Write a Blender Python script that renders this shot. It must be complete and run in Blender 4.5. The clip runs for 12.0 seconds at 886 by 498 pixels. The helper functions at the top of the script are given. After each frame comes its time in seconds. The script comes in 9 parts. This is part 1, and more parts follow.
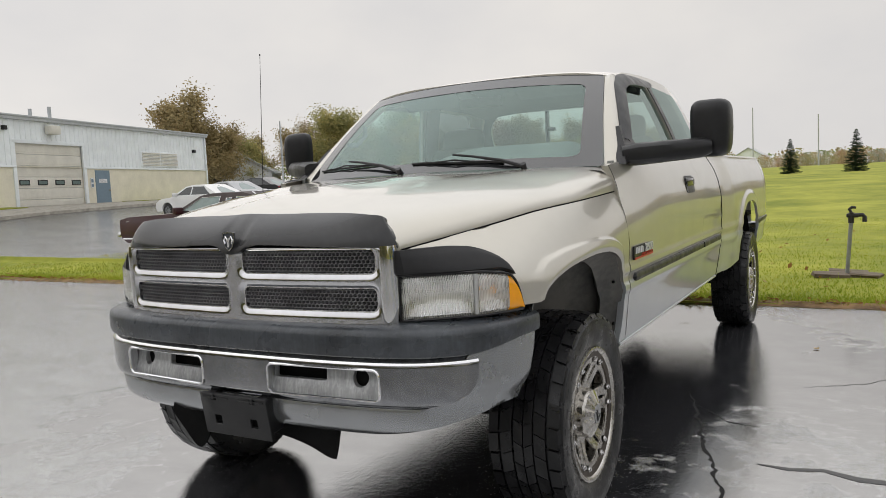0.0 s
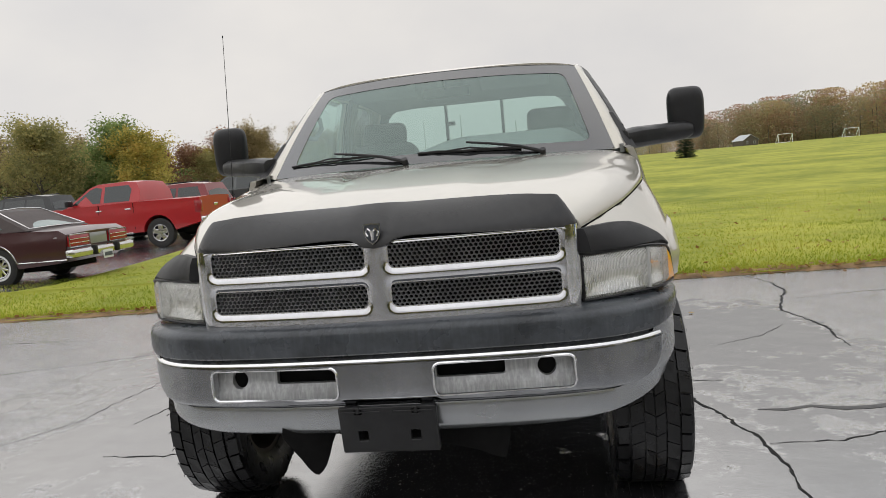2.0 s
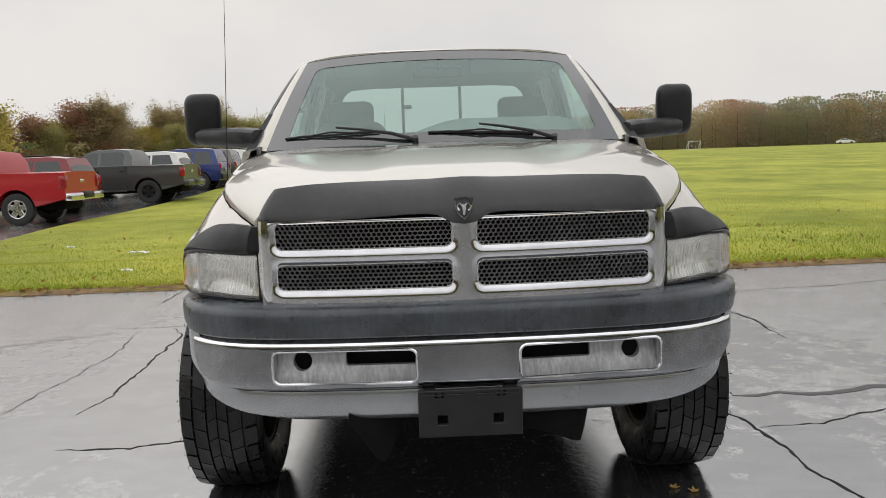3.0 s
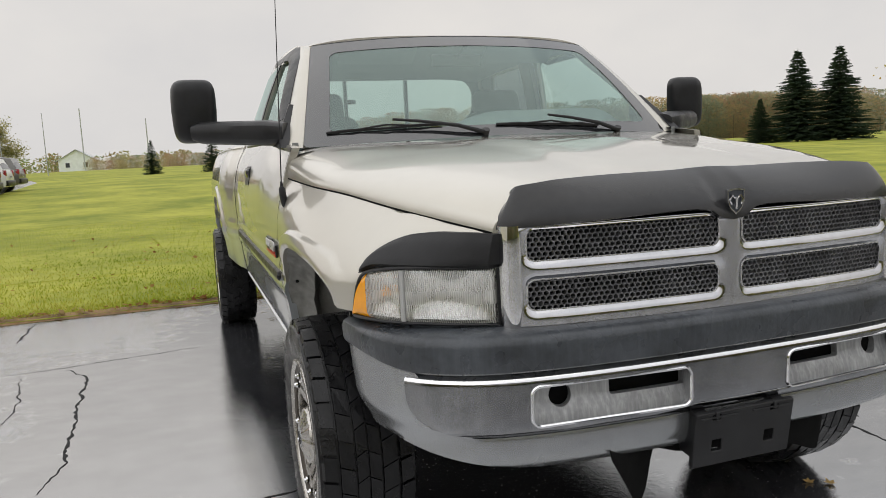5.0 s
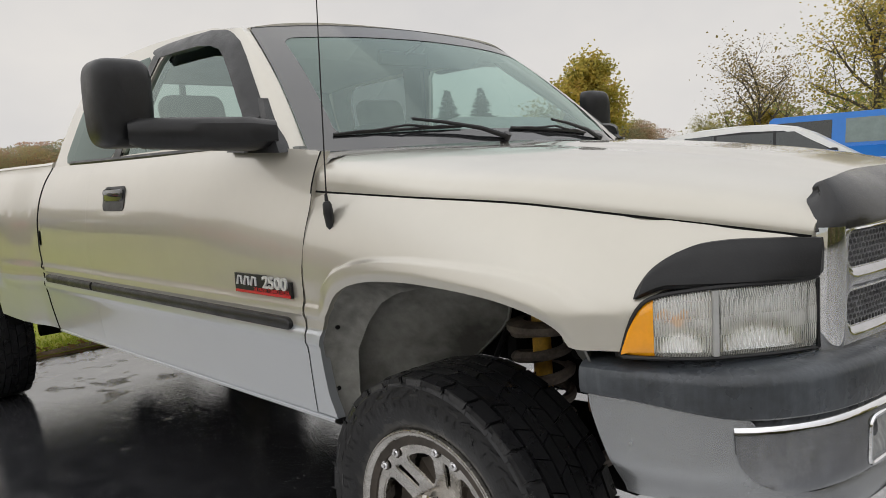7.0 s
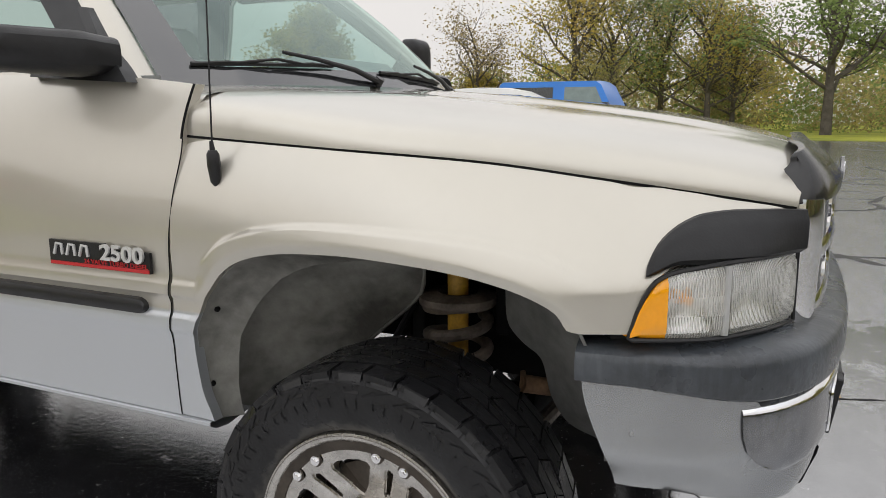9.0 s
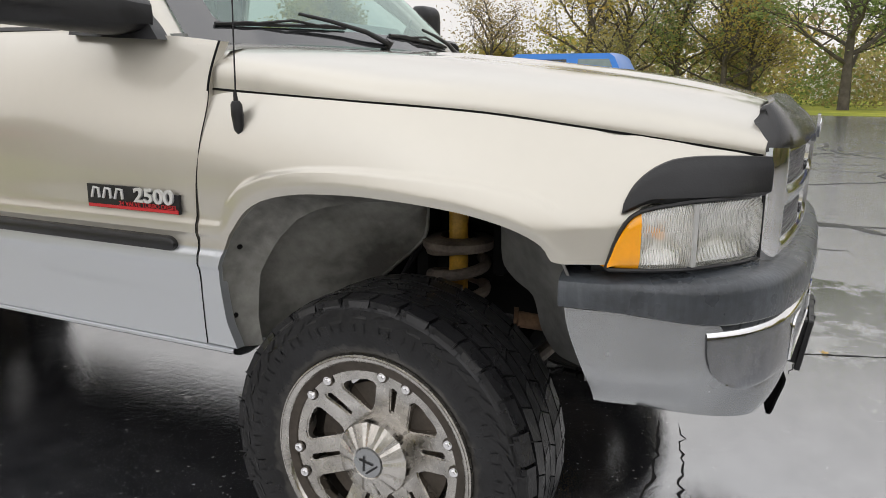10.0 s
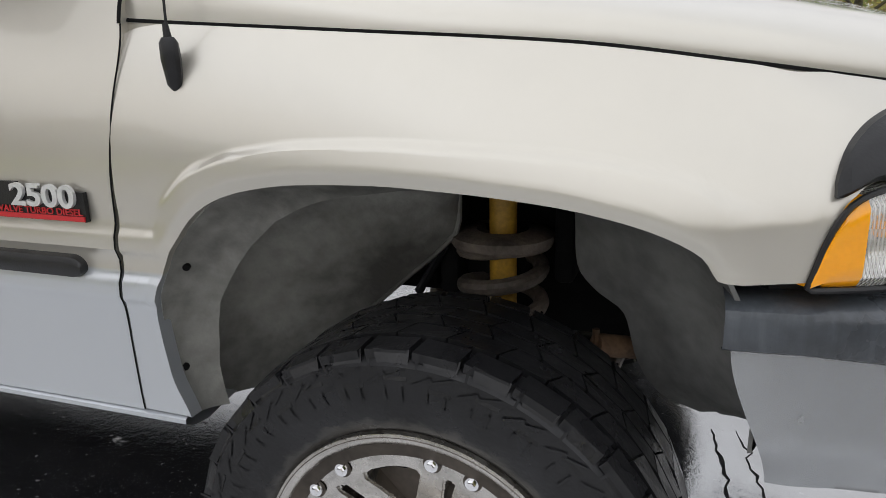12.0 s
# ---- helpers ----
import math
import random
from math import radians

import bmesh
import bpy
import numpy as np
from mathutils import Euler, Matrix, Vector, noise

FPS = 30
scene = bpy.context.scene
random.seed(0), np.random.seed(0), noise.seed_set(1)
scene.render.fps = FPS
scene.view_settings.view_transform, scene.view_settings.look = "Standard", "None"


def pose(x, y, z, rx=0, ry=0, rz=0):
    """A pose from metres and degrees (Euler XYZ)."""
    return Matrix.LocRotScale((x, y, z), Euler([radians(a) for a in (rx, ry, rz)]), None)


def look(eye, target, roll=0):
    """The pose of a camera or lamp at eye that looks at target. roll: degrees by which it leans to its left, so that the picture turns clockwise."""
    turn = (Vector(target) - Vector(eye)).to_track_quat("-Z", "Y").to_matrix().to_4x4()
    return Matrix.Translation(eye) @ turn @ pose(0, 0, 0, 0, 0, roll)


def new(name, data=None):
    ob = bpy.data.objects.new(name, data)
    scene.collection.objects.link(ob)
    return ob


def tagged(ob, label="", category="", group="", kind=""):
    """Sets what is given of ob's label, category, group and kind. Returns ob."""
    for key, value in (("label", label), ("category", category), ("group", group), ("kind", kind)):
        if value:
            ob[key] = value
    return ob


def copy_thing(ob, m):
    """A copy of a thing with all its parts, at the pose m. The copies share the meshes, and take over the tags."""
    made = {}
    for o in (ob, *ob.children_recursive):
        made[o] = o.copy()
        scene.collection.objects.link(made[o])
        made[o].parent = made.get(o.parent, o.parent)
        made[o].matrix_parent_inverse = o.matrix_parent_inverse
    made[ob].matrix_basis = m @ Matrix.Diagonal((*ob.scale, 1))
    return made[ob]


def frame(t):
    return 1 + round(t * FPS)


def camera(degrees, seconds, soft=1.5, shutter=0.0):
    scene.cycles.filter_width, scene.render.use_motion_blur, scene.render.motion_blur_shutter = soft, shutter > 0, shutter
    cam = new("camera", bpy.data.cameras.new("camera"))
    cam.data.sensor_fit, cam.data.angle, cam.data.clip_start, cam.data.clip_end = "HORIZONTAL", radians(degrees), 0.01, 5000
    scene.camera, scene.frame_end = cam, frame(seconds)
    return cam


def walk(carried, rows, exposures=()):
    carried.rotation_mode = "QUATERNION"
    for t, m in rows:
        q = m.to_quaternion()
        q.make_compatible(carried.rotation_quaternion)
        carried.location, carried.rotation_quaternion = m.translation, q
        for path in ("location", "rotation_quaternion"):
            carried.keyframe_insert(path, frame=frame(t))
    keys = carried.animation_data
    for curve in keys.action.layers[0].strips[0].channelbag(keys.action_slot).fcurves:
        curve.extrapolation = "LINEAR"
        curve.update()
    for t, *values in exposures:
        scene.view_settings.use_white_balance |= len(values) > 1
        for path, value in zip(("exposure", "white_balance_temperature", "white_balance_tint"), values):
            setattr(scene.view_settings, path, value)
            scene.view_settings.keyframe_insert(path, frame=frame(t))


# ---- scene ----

cam = camera(61.0, 12.0, soft=0.6)
PATH = [
    (0, (1.88, -2.709, 1.281), (0.896, -0.976, 1.115), -2.7),
    (0.5, (1.549, -2.788, 1.283), (0.758, -0.959, 1.111), -4.0),
    (1, (1.236, -2.873, 1.285), (0.67, -0.966, 1.081), -4.9),
    (1.5, (0.896, -2.924, 1.283), (0.465, -0.982, 1.083), -5.7),
    (2, (0.553, -3.053, 1.283), (0.246, -1.086, 1.09), -5.1),
    (2.5, (0.234, -3.083, 1.268), (0.107, -1.1, 1.042), -3.4),
    (3, (-0.124, -3.004, 1.265), (-0.068, -1.018, 1.032), -2.0),
    (3.3, (-0.39, -2.977, 1.285), (-0.23, -0.999, 1.035), -2.2),
    (3.5, (-0.494, -2.951, 1.296), (-0.304, -0.975, 1.055), -2.7),
    (3.7, (-0.545, -2.934, 1.31), (-0.371, -0.958, 1.059), -3.5),
    (5.3, (-1.474, -2.213, 1.277), (-0.73, -0.371, 1.044), -3.1),
    (5.5, (-1.564, -2.08, 1.28), (-0.766, -0.259, 1.06), -3.3),
    (6, (-1.803, -1.814, 1.258), (-0.826, -0.079, 1.066), -2.5),
    (6.5, (-1.992, -1.582, 1.258), (-0.776, -0.007, 1.055), -2.5),
    (7, (-2.163, -1.306, 1.267), (-0.781, 0.124, 1.055), -3.5),
    (7.5, (-2.318, -1.112, 1.292), (-0.753, 0.109, 1.044), -2.8),
    (7.7, (-2.365, -1.043, 1.311), (-0.735, 0.086, 1.048), -2.5),
    (9.3, (-2.195, -0.722, 1.25), (-0.406, 0.092, 0.883), -0.07),
    (9.5, (-2.218, -0.733, 1.234), (-0.434, 0.09, 0.863), -0.04),
    (10, (-2.361, -0.837, 1.238), (-0.601, 0.011, 0.809), 0.16),
    (10.5, (-2.46, -0.906, 1.255), (-0.712, -0.055, 0.787), 0.06),
    (11, (-2.335, -0.828, 1.233), (-0.586, 0.001, 0.731), -0.24),
    (11.5, (-2.115, -0.64, 1.222), (-0.36, 0.154, 0.685), -0.86),
    (12, (-1.887, -0.381, 1.186), (-0.078, 0.283, 0.649), -1.36),
]
walk(cam, [(t, look(eye, target, roll)) for t, eye, target, roll in PATH],
     exposures=[(0, 0.17, 6600, 11), (2.0, 0.20, 6600, 11), (3.7, 0.24, 6600, 11), (5.5, 0.15, 6600, 11), (7.5, 0.16, 6600, 11), (9.3, 0.36, 6600, 12), (10.5, 0.48, 6550, 12), (12, 0.36, 6350, 12)])

# ---- sky and sun ----
SUN_EL, SUN_ROT = radians(50), radians(287)
world = bpy.data.worlds.new("overcast")
scene.world = world
world.use_nodes = True
wn, wl = world.node_tree.nodes, world.node_tree.links
wn.clear()
w_out = wn.new("ShaderNodeOutputWorld")
w_bg = wn.new("ShaderNodeBackground")
w_sky = wn.new("ShaderNodeTexSky")
w_sky.sky_type = "NISHITA"
w_sky.sun_disc = False
w_sky.sun_elevation, w_sky.sun_rotation = SUN_EL, SUN_ROT
w_hs = wn.new("ShaderNodeHueSaturation")
w_hs.inputs["Saturation"].default_value = 0.05
w_hs.inputs["Value"].default_value = 0.9
w_noise = wn.new("ShaderNodeTexNoise")
w_noise.inputs["Scale"].default_value = 2.2
w_noise.inputs["Detail"].default_value = 5.0
w_noise.inputs["Roughness"].default_value = 0.55
w_tc = wn.new("ShaderNodeTexCoord")
w_map = wn.new("ShaderNodeMapping")
w_map.inputs["Scale"].default_value = (1.0, 1.0, 1.65)
w_ramp = wn.new("ShaderNodeValToRGB")
w_ramp.color_ramp.elements[0].position = 0.32
w_ramp.color_ramp.elements[0].color = (6.1, 6.08, 6.1, 1)
w_ramp.color_ramp.elements[1].position = 0.72
w_ramp.color_ramp.elements[1].color = (7.5, 7.3, 6.95, 1)
w_mix = wn.new("ShaderNodeMixRGB")
w_mix.inputs[0].default_value = 0.85
wl.new(w_tc.outputs["Generated"], w_map.inputs["Vector"])
wl.new(w_map.outputs["Vector"], w_noise.inputs["Vector"])
wl.new(w_noise.outputs["Fac"], w_ramp.inputs["Fac"])
wl.new(w_sky.outputs["Color"], w_hs.inputs["Color"])
wl.new(w_hs.outputs["Color"], w_mix.inputs[1])
wl.new(w_ramp.outputs["Color"], w_mix.inputs[2])
# an overcast sky grows brighter from the horizon to the zenith
w_sep = wn.new("ShaderNodeSeparateXYZ")
w_rise = wn.new("ShaderNodeMapRange")
w_rise.interpolation_type = "SMOOTHSTEP"
w_rise.inputs["From Min"].default_value, w_rise.inputs["From Max"].default_value = 0.20, 0.70
w_tone = wn.new("ShaderNodeMixRGB")
w_tone.inputs[1].default_value = (1.0, 1.0, 1.0, 1)
w_tone.inputs[2].default_value = (1.46, 1.52, 1.60, 1)
w_mul = wn.new("ShaderNodeMixRGB")
w_mul.blend_type = "MULTIPLY"
w_mul.inputs[0].default_value = 1.0
wl.new(w_tc.outputs["Generated"], w_sep.inputs["Vector"])
wl.new(w_sep.outputs["Z"], w_rise.inputs["Value"])
wl.new(w_mix.outputs["Color"], w_mul.inputs[1])
wl.new(w_rise.outputs["Result"], w_tone.inputs[0])
wl.new(w_tone.outputs["Color"], w_mul.inputs[2])
wl.new(w_mul.outputs["Color"], w_bg.inputs["Color"])
w_bg.inputs["Strength"].default_value = 0.1
wl.new(w_bg.outputs["Background"], w_out.inputs["Surface"])

sun_data = bpy.data.lights.new("sun", "SUN")
sun_data.energy = 0.60
sun_data.angle = radians(140)
sun_data.color = (1.0, 0.96, 0.9)
sun = new("sun", sun_data)
sun.matrix_world = look((-46, 14, 58), (0, 0, 0))

# ---- building tools ----
def pch(points):
    """A smooth curve through (t, value) points that never overshoots."""
    xs = np.array([p[0] for p in points], float)
    ys = np.array([p[1] for p in points], float)
    order = np.argsort(xs)
    xs, ys = xs[order], ys[order]
    h = np.diff(xs)
    d = np.diff(ys) / h
    m = np.zeros(len(xs))
    m[0], m[-1] = d[0], d[-1]
    for i in range(1, len(xs) - 1):
        if d[i - 1] * d[i] > 0:
            w1, w2 = 2 * h[i] + h[i - 1], h[i] + 2 * h[i - 1]
            m[i] = (w1 + w2) / (w1 / d[i - 1] + w2 / d[i])

    def value(t):
        t = min(max(t, xs[0]), xs[-1])
        i = min(max(int(np.searchsorted(xs, t)) - 1, 0), len(h) - 1)
        s = (t - xs[i]) / h[i]
        return float(ys[i] * (1 + 2 * s) * (1 - s) ** 2 + ys[i + 1] * s * s * (3 - 2 * s)
                     + h[i] * (m[i] * s * (1 - s) ** 2 - m[i + 1] * s * s * (1 - s)))
    return value


def sstep(a, b, t):
    s = min(max((t - a) / (b - a), 0.0), 1.0)
    return s * s * (3 - 2 * s)


def lerp(a, b, s):
    return a + (b - a) * s


def grid(bm, rows, close=False):
    """Quads between rows of points."""
    made = [[bm.verts.new(p) for p in row] for row in rows]
    for a, b in zip(made, made[1:]):
        n = len(a)
        for i in range(n if close else n - 1):
            j = (i + 1) % n
            bm.faces.new((a[i], a[j], b[j], b[i]))
    return made


def cap(bm, ring):
    bm.faces.new(ring)


def box(bm, lo, hi, m=None):
    made = bmesh.ops.create_cube(bm, size=1.0)
    lo, hi = Vector(lo), Vector(hi)
    t = Matrix.Translation((lo + hi) / 2) @ Matrix.Diagonal((*(hi - lo), 1))
    bmesh.ops.transform(bm, matrix=(m @ t) if m else t, verts=made["verts"])
    return made["verts"]


def rbox(bm, lo, hi, r, m=None, n=3):
    """A box with rounded edges."""
    verts = box(bm, lo, hi, m)
    edges = list({e for v in verts for e in v.link_edges})
    bmesh.ops.bevel(bm, geom=edges, offset=r, segments=n, affect="EDGES", profile=0.5)


def cyl(bm, p, q, r, r2=None, n=16, ends=True):
    """A tapered round bar from p to q."""
    p, q = Vector(p), Vector(q)
    d = q - p
    made = bmesh.ops.create_cone(bm, cap_ends=ends, segments=n, radius1=r, radius2=r if r2 is None else r2, depth=d.length)
    bmesh.ops.transform(bm, matrix=Matrix.Translation((p + q) / 2) @ d.to_track_quat("Z", "Y").to_matrix().to_4x4(), verts=made["verts"])
    return made["verts"]


def tube(bm, points, r, n=8, closed=False, ends=True):
    """A round bar along points; r may be a number or one for each point."""
    pts = [Vector(p) for p in points]
    radii = r if isinstance(r, (list, tuple)) else [r] * len(pts)
    rows, side = [], None
    for i, p in enumerate(pts):
        a, b = pts[max(i - 1, 0)], pts[min(i + 1, len(pts) - 1)]
        if closed:
            a, b = pts[i - 1], pts[(i + 1) % len(pts)]
        d = (b - a).normalized()
        if side is None:
            side = d.orthogonal().normalized()
        side = (side - d * side.dot(d)).normalized()
        up = d.cross(side)
        rows.append([p + (side * math.cos(2 * math.pi * k / n) + up * math.sin(2 * math.pi * k / n)) * radii[i] for k in range(n)])
    if closed:
        rows.append(rows[0])
    made = grid(bm, rows, close=True)
    if ends and not closed:
        cap(bm, list(reversed(made[0])))
        cap(bm, made[-1])


def revolve(bm, profile, n=48, axis="x"):
    """Turn (along, radius) points round the x axis."""
    rows = []
    for k in range(n + 1):
        a = 2 * math.pi * k / n
        rows.append([Vector((u, r * math.cos(a), r * math.sin(a))) for u, r in profile])
    grid(bm, rows)
    bmesh.ops.remove_doubles(bm, verts=bm.verts, dist=1e-5)


def rounded(x0, z0, x1, z1, r, n=5):
    """A rectangle's outline with round corners."""
    out = []
    for cx, cz, a0 in ((x1 - r, z1 - r, 0), (x0 + r, z1 - r, 90), (x0 + r, z0 + r, 180), (x1 - r, z0 + r, 270)):
        for k in range(n + 1):
            a = radians(a0 + 90 * k / n)
            out.append((cx + r * math.cos(a), cz + r * math.sin(a)))
    return out


def circle(x, z, r, n=20):
    return [(x + r * math.cos(2 * math.pi * k / n), z + r * math.sin(2 * math.pi * k / n)) for k in range(n)]


def plate(bm, outer, holes, depth, place, cuts_u=(), cuts_v=()):
    """A sheet in the plane (u, v) with holes, cut into strips, given depth, and laid by place(u, v, w)."""
    edges = []
    for loop in (outer, *holes):
        vs = [bm.verts.new((u, 0, v)) for u, v in loop]
        edges += [bm.edges.new((a, b)) for a, b in zip(vs, vs[1:] + vs[:1])]
    bmesh.ops.triangle_fill(bm, use_beauty=True, use_dissolve=False, edges=edges, normal=(0, -1, 0))
    for cuts, no in ((cuts_u, (1, 0, 0)), (cuts_v, (0, 0, 1))):
        for c in cuts:
            bmesh.ops.bisect_plane(bm, geom=bm.verts[:] + bm.edges[:] + bm.faces[:], plane_co=(no[0] * c, 0, no[2] * c), plane_no=no)
    if depth:
        made = bmesh.ops.extrude_face_region(bm, geom=bm.faces[:])
        for v in made["geom"]:
            if isinstance(v, bmesh.types.BMVert):
                v.co.y = depth
    for v in bm.verts:
        v.co = place(v.co.x, v.co.z, v.co.y)


def rim(bm, shift):
    """Turn the open edges of a panel inwards by a vector."""
    edges = [e for e in bm.edges if e.is_boundary]
    made = bmesh.ops.extrude_edge_only(bm, edges=edges)
    bmesh.ops.translate(bm, vec=shift, verts=[v for v in made["geom"] if isinstance(v, bmesh.types.BMVert)])


def mesh_of(name, bm, mat, smooth=True, sharp=32):
    bmesh.ops.recalc_face_normals(bm, faces=bm.faces)
    if smooth:
        for f in bm.faces:
            f.smooth = True
        for e in bm.edges:
            e.smooth = len(e.link_faces) == 2 and e.calc_face_angle(0) < radians(sharp)
    data = bpy.data.meshes.new(name)
    bm.to_mesh(data)
    bm.free()
    for m in (mat if isinstance(mat, (list, tuple)) else [mat]):
        data.materials.append(m)
    return data


def part(name, bm, mat, parent=None, label="", smooth=True, sharp=32, m=None):
    """One mesh object out of bm, under a thing or a part."""
    ob = new(name, mesh_of(name, bm, mat, smooth, sharp))
    if parent:
        ob.parent = parent
    if m:
        ob.matrix_basis = m
    return tagged(ob, label=label)


def share(name, data, parent=None, m=None, label=""):
    """One more object on a mesh that is there already."""
    ob = new(name, data)
    if parent:
        ob.parent = parent
    if m:
        ob.matrix_basis = m
    return tagged(ob, label=label)


def thing(name, label, category, group="", m=None):
    ob = new(name)
    if m:
        ob.matrix_basis = m
    return tagged(ob, label, category, group)


# ---- materials ----
def material(name, color, rough=0.5, metal=0.0, coat=0.0, coat_rough=0.05, vary=0.0, scale=8.0, bump=0.0, bump_scale=60.0,
             rough_vary=0.0, spec=0.5, second=None, per_object=0.0, alpha=1.0, streak=0.0):
    """A Principled material with colour, gloss and relief that vary at two sizes."""
    mat = bpy.data.materials.new(name)
    mat.use_nodes = True
    n, l = mat.node_tree.nodes, mat.node_tree.links
    b = n["Principled BSDF"]
    b.inputs["Base Color"].default_value = (*color, 1)
    b.inputs["Roughness"].default_value = rough
    b.inputs["Metallic"].default_value = metal
    b.inputs["Coat Weight"].default_value = coat
    b.inputs["Coat Roughness"].default_value = coat_rough
    b.inputs["Specular IOR Level"].default_value = spec
    tc = n.new("ShaderNodeTexCoord")
    src = tc.outputs["Object"]

    def noise_at(s, detail=4.0):
        t = n.new("ShaderNodeTexNoise")
        t.inputs["Scale"].default_value = s
        t.inputs["Detail"].default_value = detail
        l.new(src, t.inputs["Vector"])
        return t.outputs["Fac"]
    if vary or second or per_object:
        big, small = noise_at(scale), noise_at(scale * 7.3, 6.0)
        mix = n.new("ShaderNodeMath")
        mix.operation = "MULTIPLY_ADD"
        l.new(small, mix.inputs[0])
        mix.inputs[1].default_value = 0.4
        l.new(big, mix.inputs[2])
        ramp = n.new("ShaderNodeValToRGB")
        lo = tuple(max(c * (1 - vary), 0) for c in color)
        hi = second or tuple(min(c * (1 + vary), 1) for c in color)
        ramp.color_ramp.elements[0].position, ramp.color_ramp.elements[1].position = 0.5, 0.9
        ramp.color_ramp.elements[0].color, ramp.color_ramp.elements[1].color = (*lo, 1), (*hi, 1)
        l.new(mix.outputs[0], ramp.inputs["Fac"])
        last = ramp.outputs["Color"]
        if streak:
            # run-off marks: narrow across, long downwards
            mp = n.new("ShaderNodeMapping")
            mp.inputs["Scale"].default_value = (110.0, 110.0, 7.0)
            l.new(src, mp.inputs["Vector"])
            run = n.new("ShaderNodeTexNoise")
            run.inputs["Scale"].default_value = 1.0
            run.inputs["Detail"].default_value = 5.0
            l.new(mp.outputs["Vector"], run.inputs["Vector"])
            rr = n.new("ShaderNodeMapRange")
            rr.inputs["From Min"].default_value, rr.inputs["From Max"].default_value = 0.42, 0.72
            rr.inputs["To Min"].default_value, rr.inputs["To Max"].default_value = 1.0 - streak * 0.4, 1.0 + streak
            l.new(run.outputs["Fac"], rr.inputs["Value"])
            ml = n.new("ShaderNodeMixRGB")
            ml.blend_type = "MULTIPLY"
            ml.inputs[0].default_value = 1.0
            l.new(last, ml.inputs[1])
            l.new(rr.outputs["Result"], ml.inputs[2])
            last = ml.outputs["Color"]
        if per_object:
            info = n.new("ShaderNodeObjectInfo")
            hs = n.new("ShaderNodeHueSaturation")
            mr = n.new("ShaderNodeMapRange")
            mr.inputs["To Min"].default_value, mr.inputs["To Max"].default_value = 1 - per_object, 1 + per_object
            l.new(info.outputs["Random"], mr.inputs["Value"])
            l.new(mr.outputs["Result"], hs.inputs["Value"])
            l.new(last, hs.inputs["Color"])
            last = hs.outputs["Color"]
        l.new(last, b.inputs["Base Color"])
    if rough_vary:
        mr = n.new("ShaderNodeMapRange")
        mr.inputs["From Min"].default_value, mr.inputs["From Max"].default_value = 0.3, 0.7
        mr.inputs["To Min"].default_value, mr.inputs["To Max"].default_value = max(rough - rough_vary, 0.02), rough + rough_vary
        l.new(noise_at(scale * 1.7), mr.inputs["Value"])
        l.new(mr.outputs["Result"], b.inputs["Roughness"])
    if bump:
        bp = n.new("ShaderNodeBump")
        bp.inputs["Strength"].default_value = bump
        bp.inputs["Distance"].default_value = 0.01
        l.new(noise_at(bump_scale, 8.0), bp.inputs["Height"])
        l.new(bp.outputs["Normal"], b.inputs["Normal"])
    if alpha < 1:
        b.inputs["Alpha"].default_value = alpha
    return mat


def glass(name, color, rough=0.0, see=0.75, ior=1.62, sheen=(0.80, 0.95, 0.91)):
    """A thin pane: tinted see-through mixed with gloss that grows towards grazing."""
    mat = bpy.data.materials.new(name)
    mat.use_nodes = True
    n, l = mat.node_tree.nodes, mat.node_tree.links
    n.clear()
    out = n.new("ShaderNodeOutputMaterial")
    tr = n.new("ShaderNodeBsdfTransparent")
    tr.inputs["Color"].default_value = (*[c * see for c in color], 1)
    gl = n.new("ShaderNodeBsdfGlossy")
    gl.inputs["Roughness"].default_value = rough
    gl.inputs["Color"].default_value = (*sheen, 1)
    # gloss by the angle of view, the same from both sides of the thin pane
    face = n.new("ShaderNodeLayerWeight")
    face.inputs["Blend"].default_value = 0.5
    steep = n.new("ShaderNodeMath")
    steep.operation = "POWER"
    steep.inputs[1].default_value = 5.0
    l.new(face.outputs["Facing"], steep.inputs[0])
    fr = n.new("ShaderNodeMapRange")
    fr.inputs["To Min"].default_value, fr.inputs["To Max"].default_value = ((ior - 1) / (ior + 1)) ** 2, 1.0
    l.new(steep.outputs[0], fr.inputs["Value"])
    mix = n.new("ShaderNodeMixShader")
    l.new(fr.outputs["Result"], mix.inputs["Fac"])
    l.new(tr.outputs["BSDF"], mix.inputs[1])
    l.new(gl.outputs["BSDF"], mix.inputs[2])
    l.new(mix.outputs["Shader"], out.inputs["Surface"])
    return mat


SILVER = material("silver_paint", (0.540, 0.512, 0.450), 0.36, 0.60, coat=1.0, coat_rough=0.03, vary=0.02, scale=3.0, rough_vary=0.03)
# warm pewter; the wet ground's cool reflection is coloured in below the mouldings
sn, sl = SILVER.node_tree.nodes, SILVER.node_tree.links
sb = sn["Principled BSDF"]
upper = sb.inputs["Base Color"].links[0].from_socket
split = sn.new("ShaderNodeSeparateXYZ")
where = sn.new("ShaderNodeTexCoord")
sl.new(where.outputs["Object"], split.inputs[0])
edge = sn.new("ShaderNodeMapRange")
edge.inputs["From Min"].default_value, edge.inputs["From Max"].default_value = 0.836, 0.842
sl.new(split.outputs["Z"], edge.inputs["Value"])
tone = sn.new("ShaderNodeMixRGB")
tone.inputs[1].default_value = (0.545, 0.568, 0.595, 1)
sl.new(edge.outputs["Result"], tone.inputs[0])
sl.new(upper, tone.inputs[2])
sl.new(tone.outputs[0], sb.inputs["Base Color"])
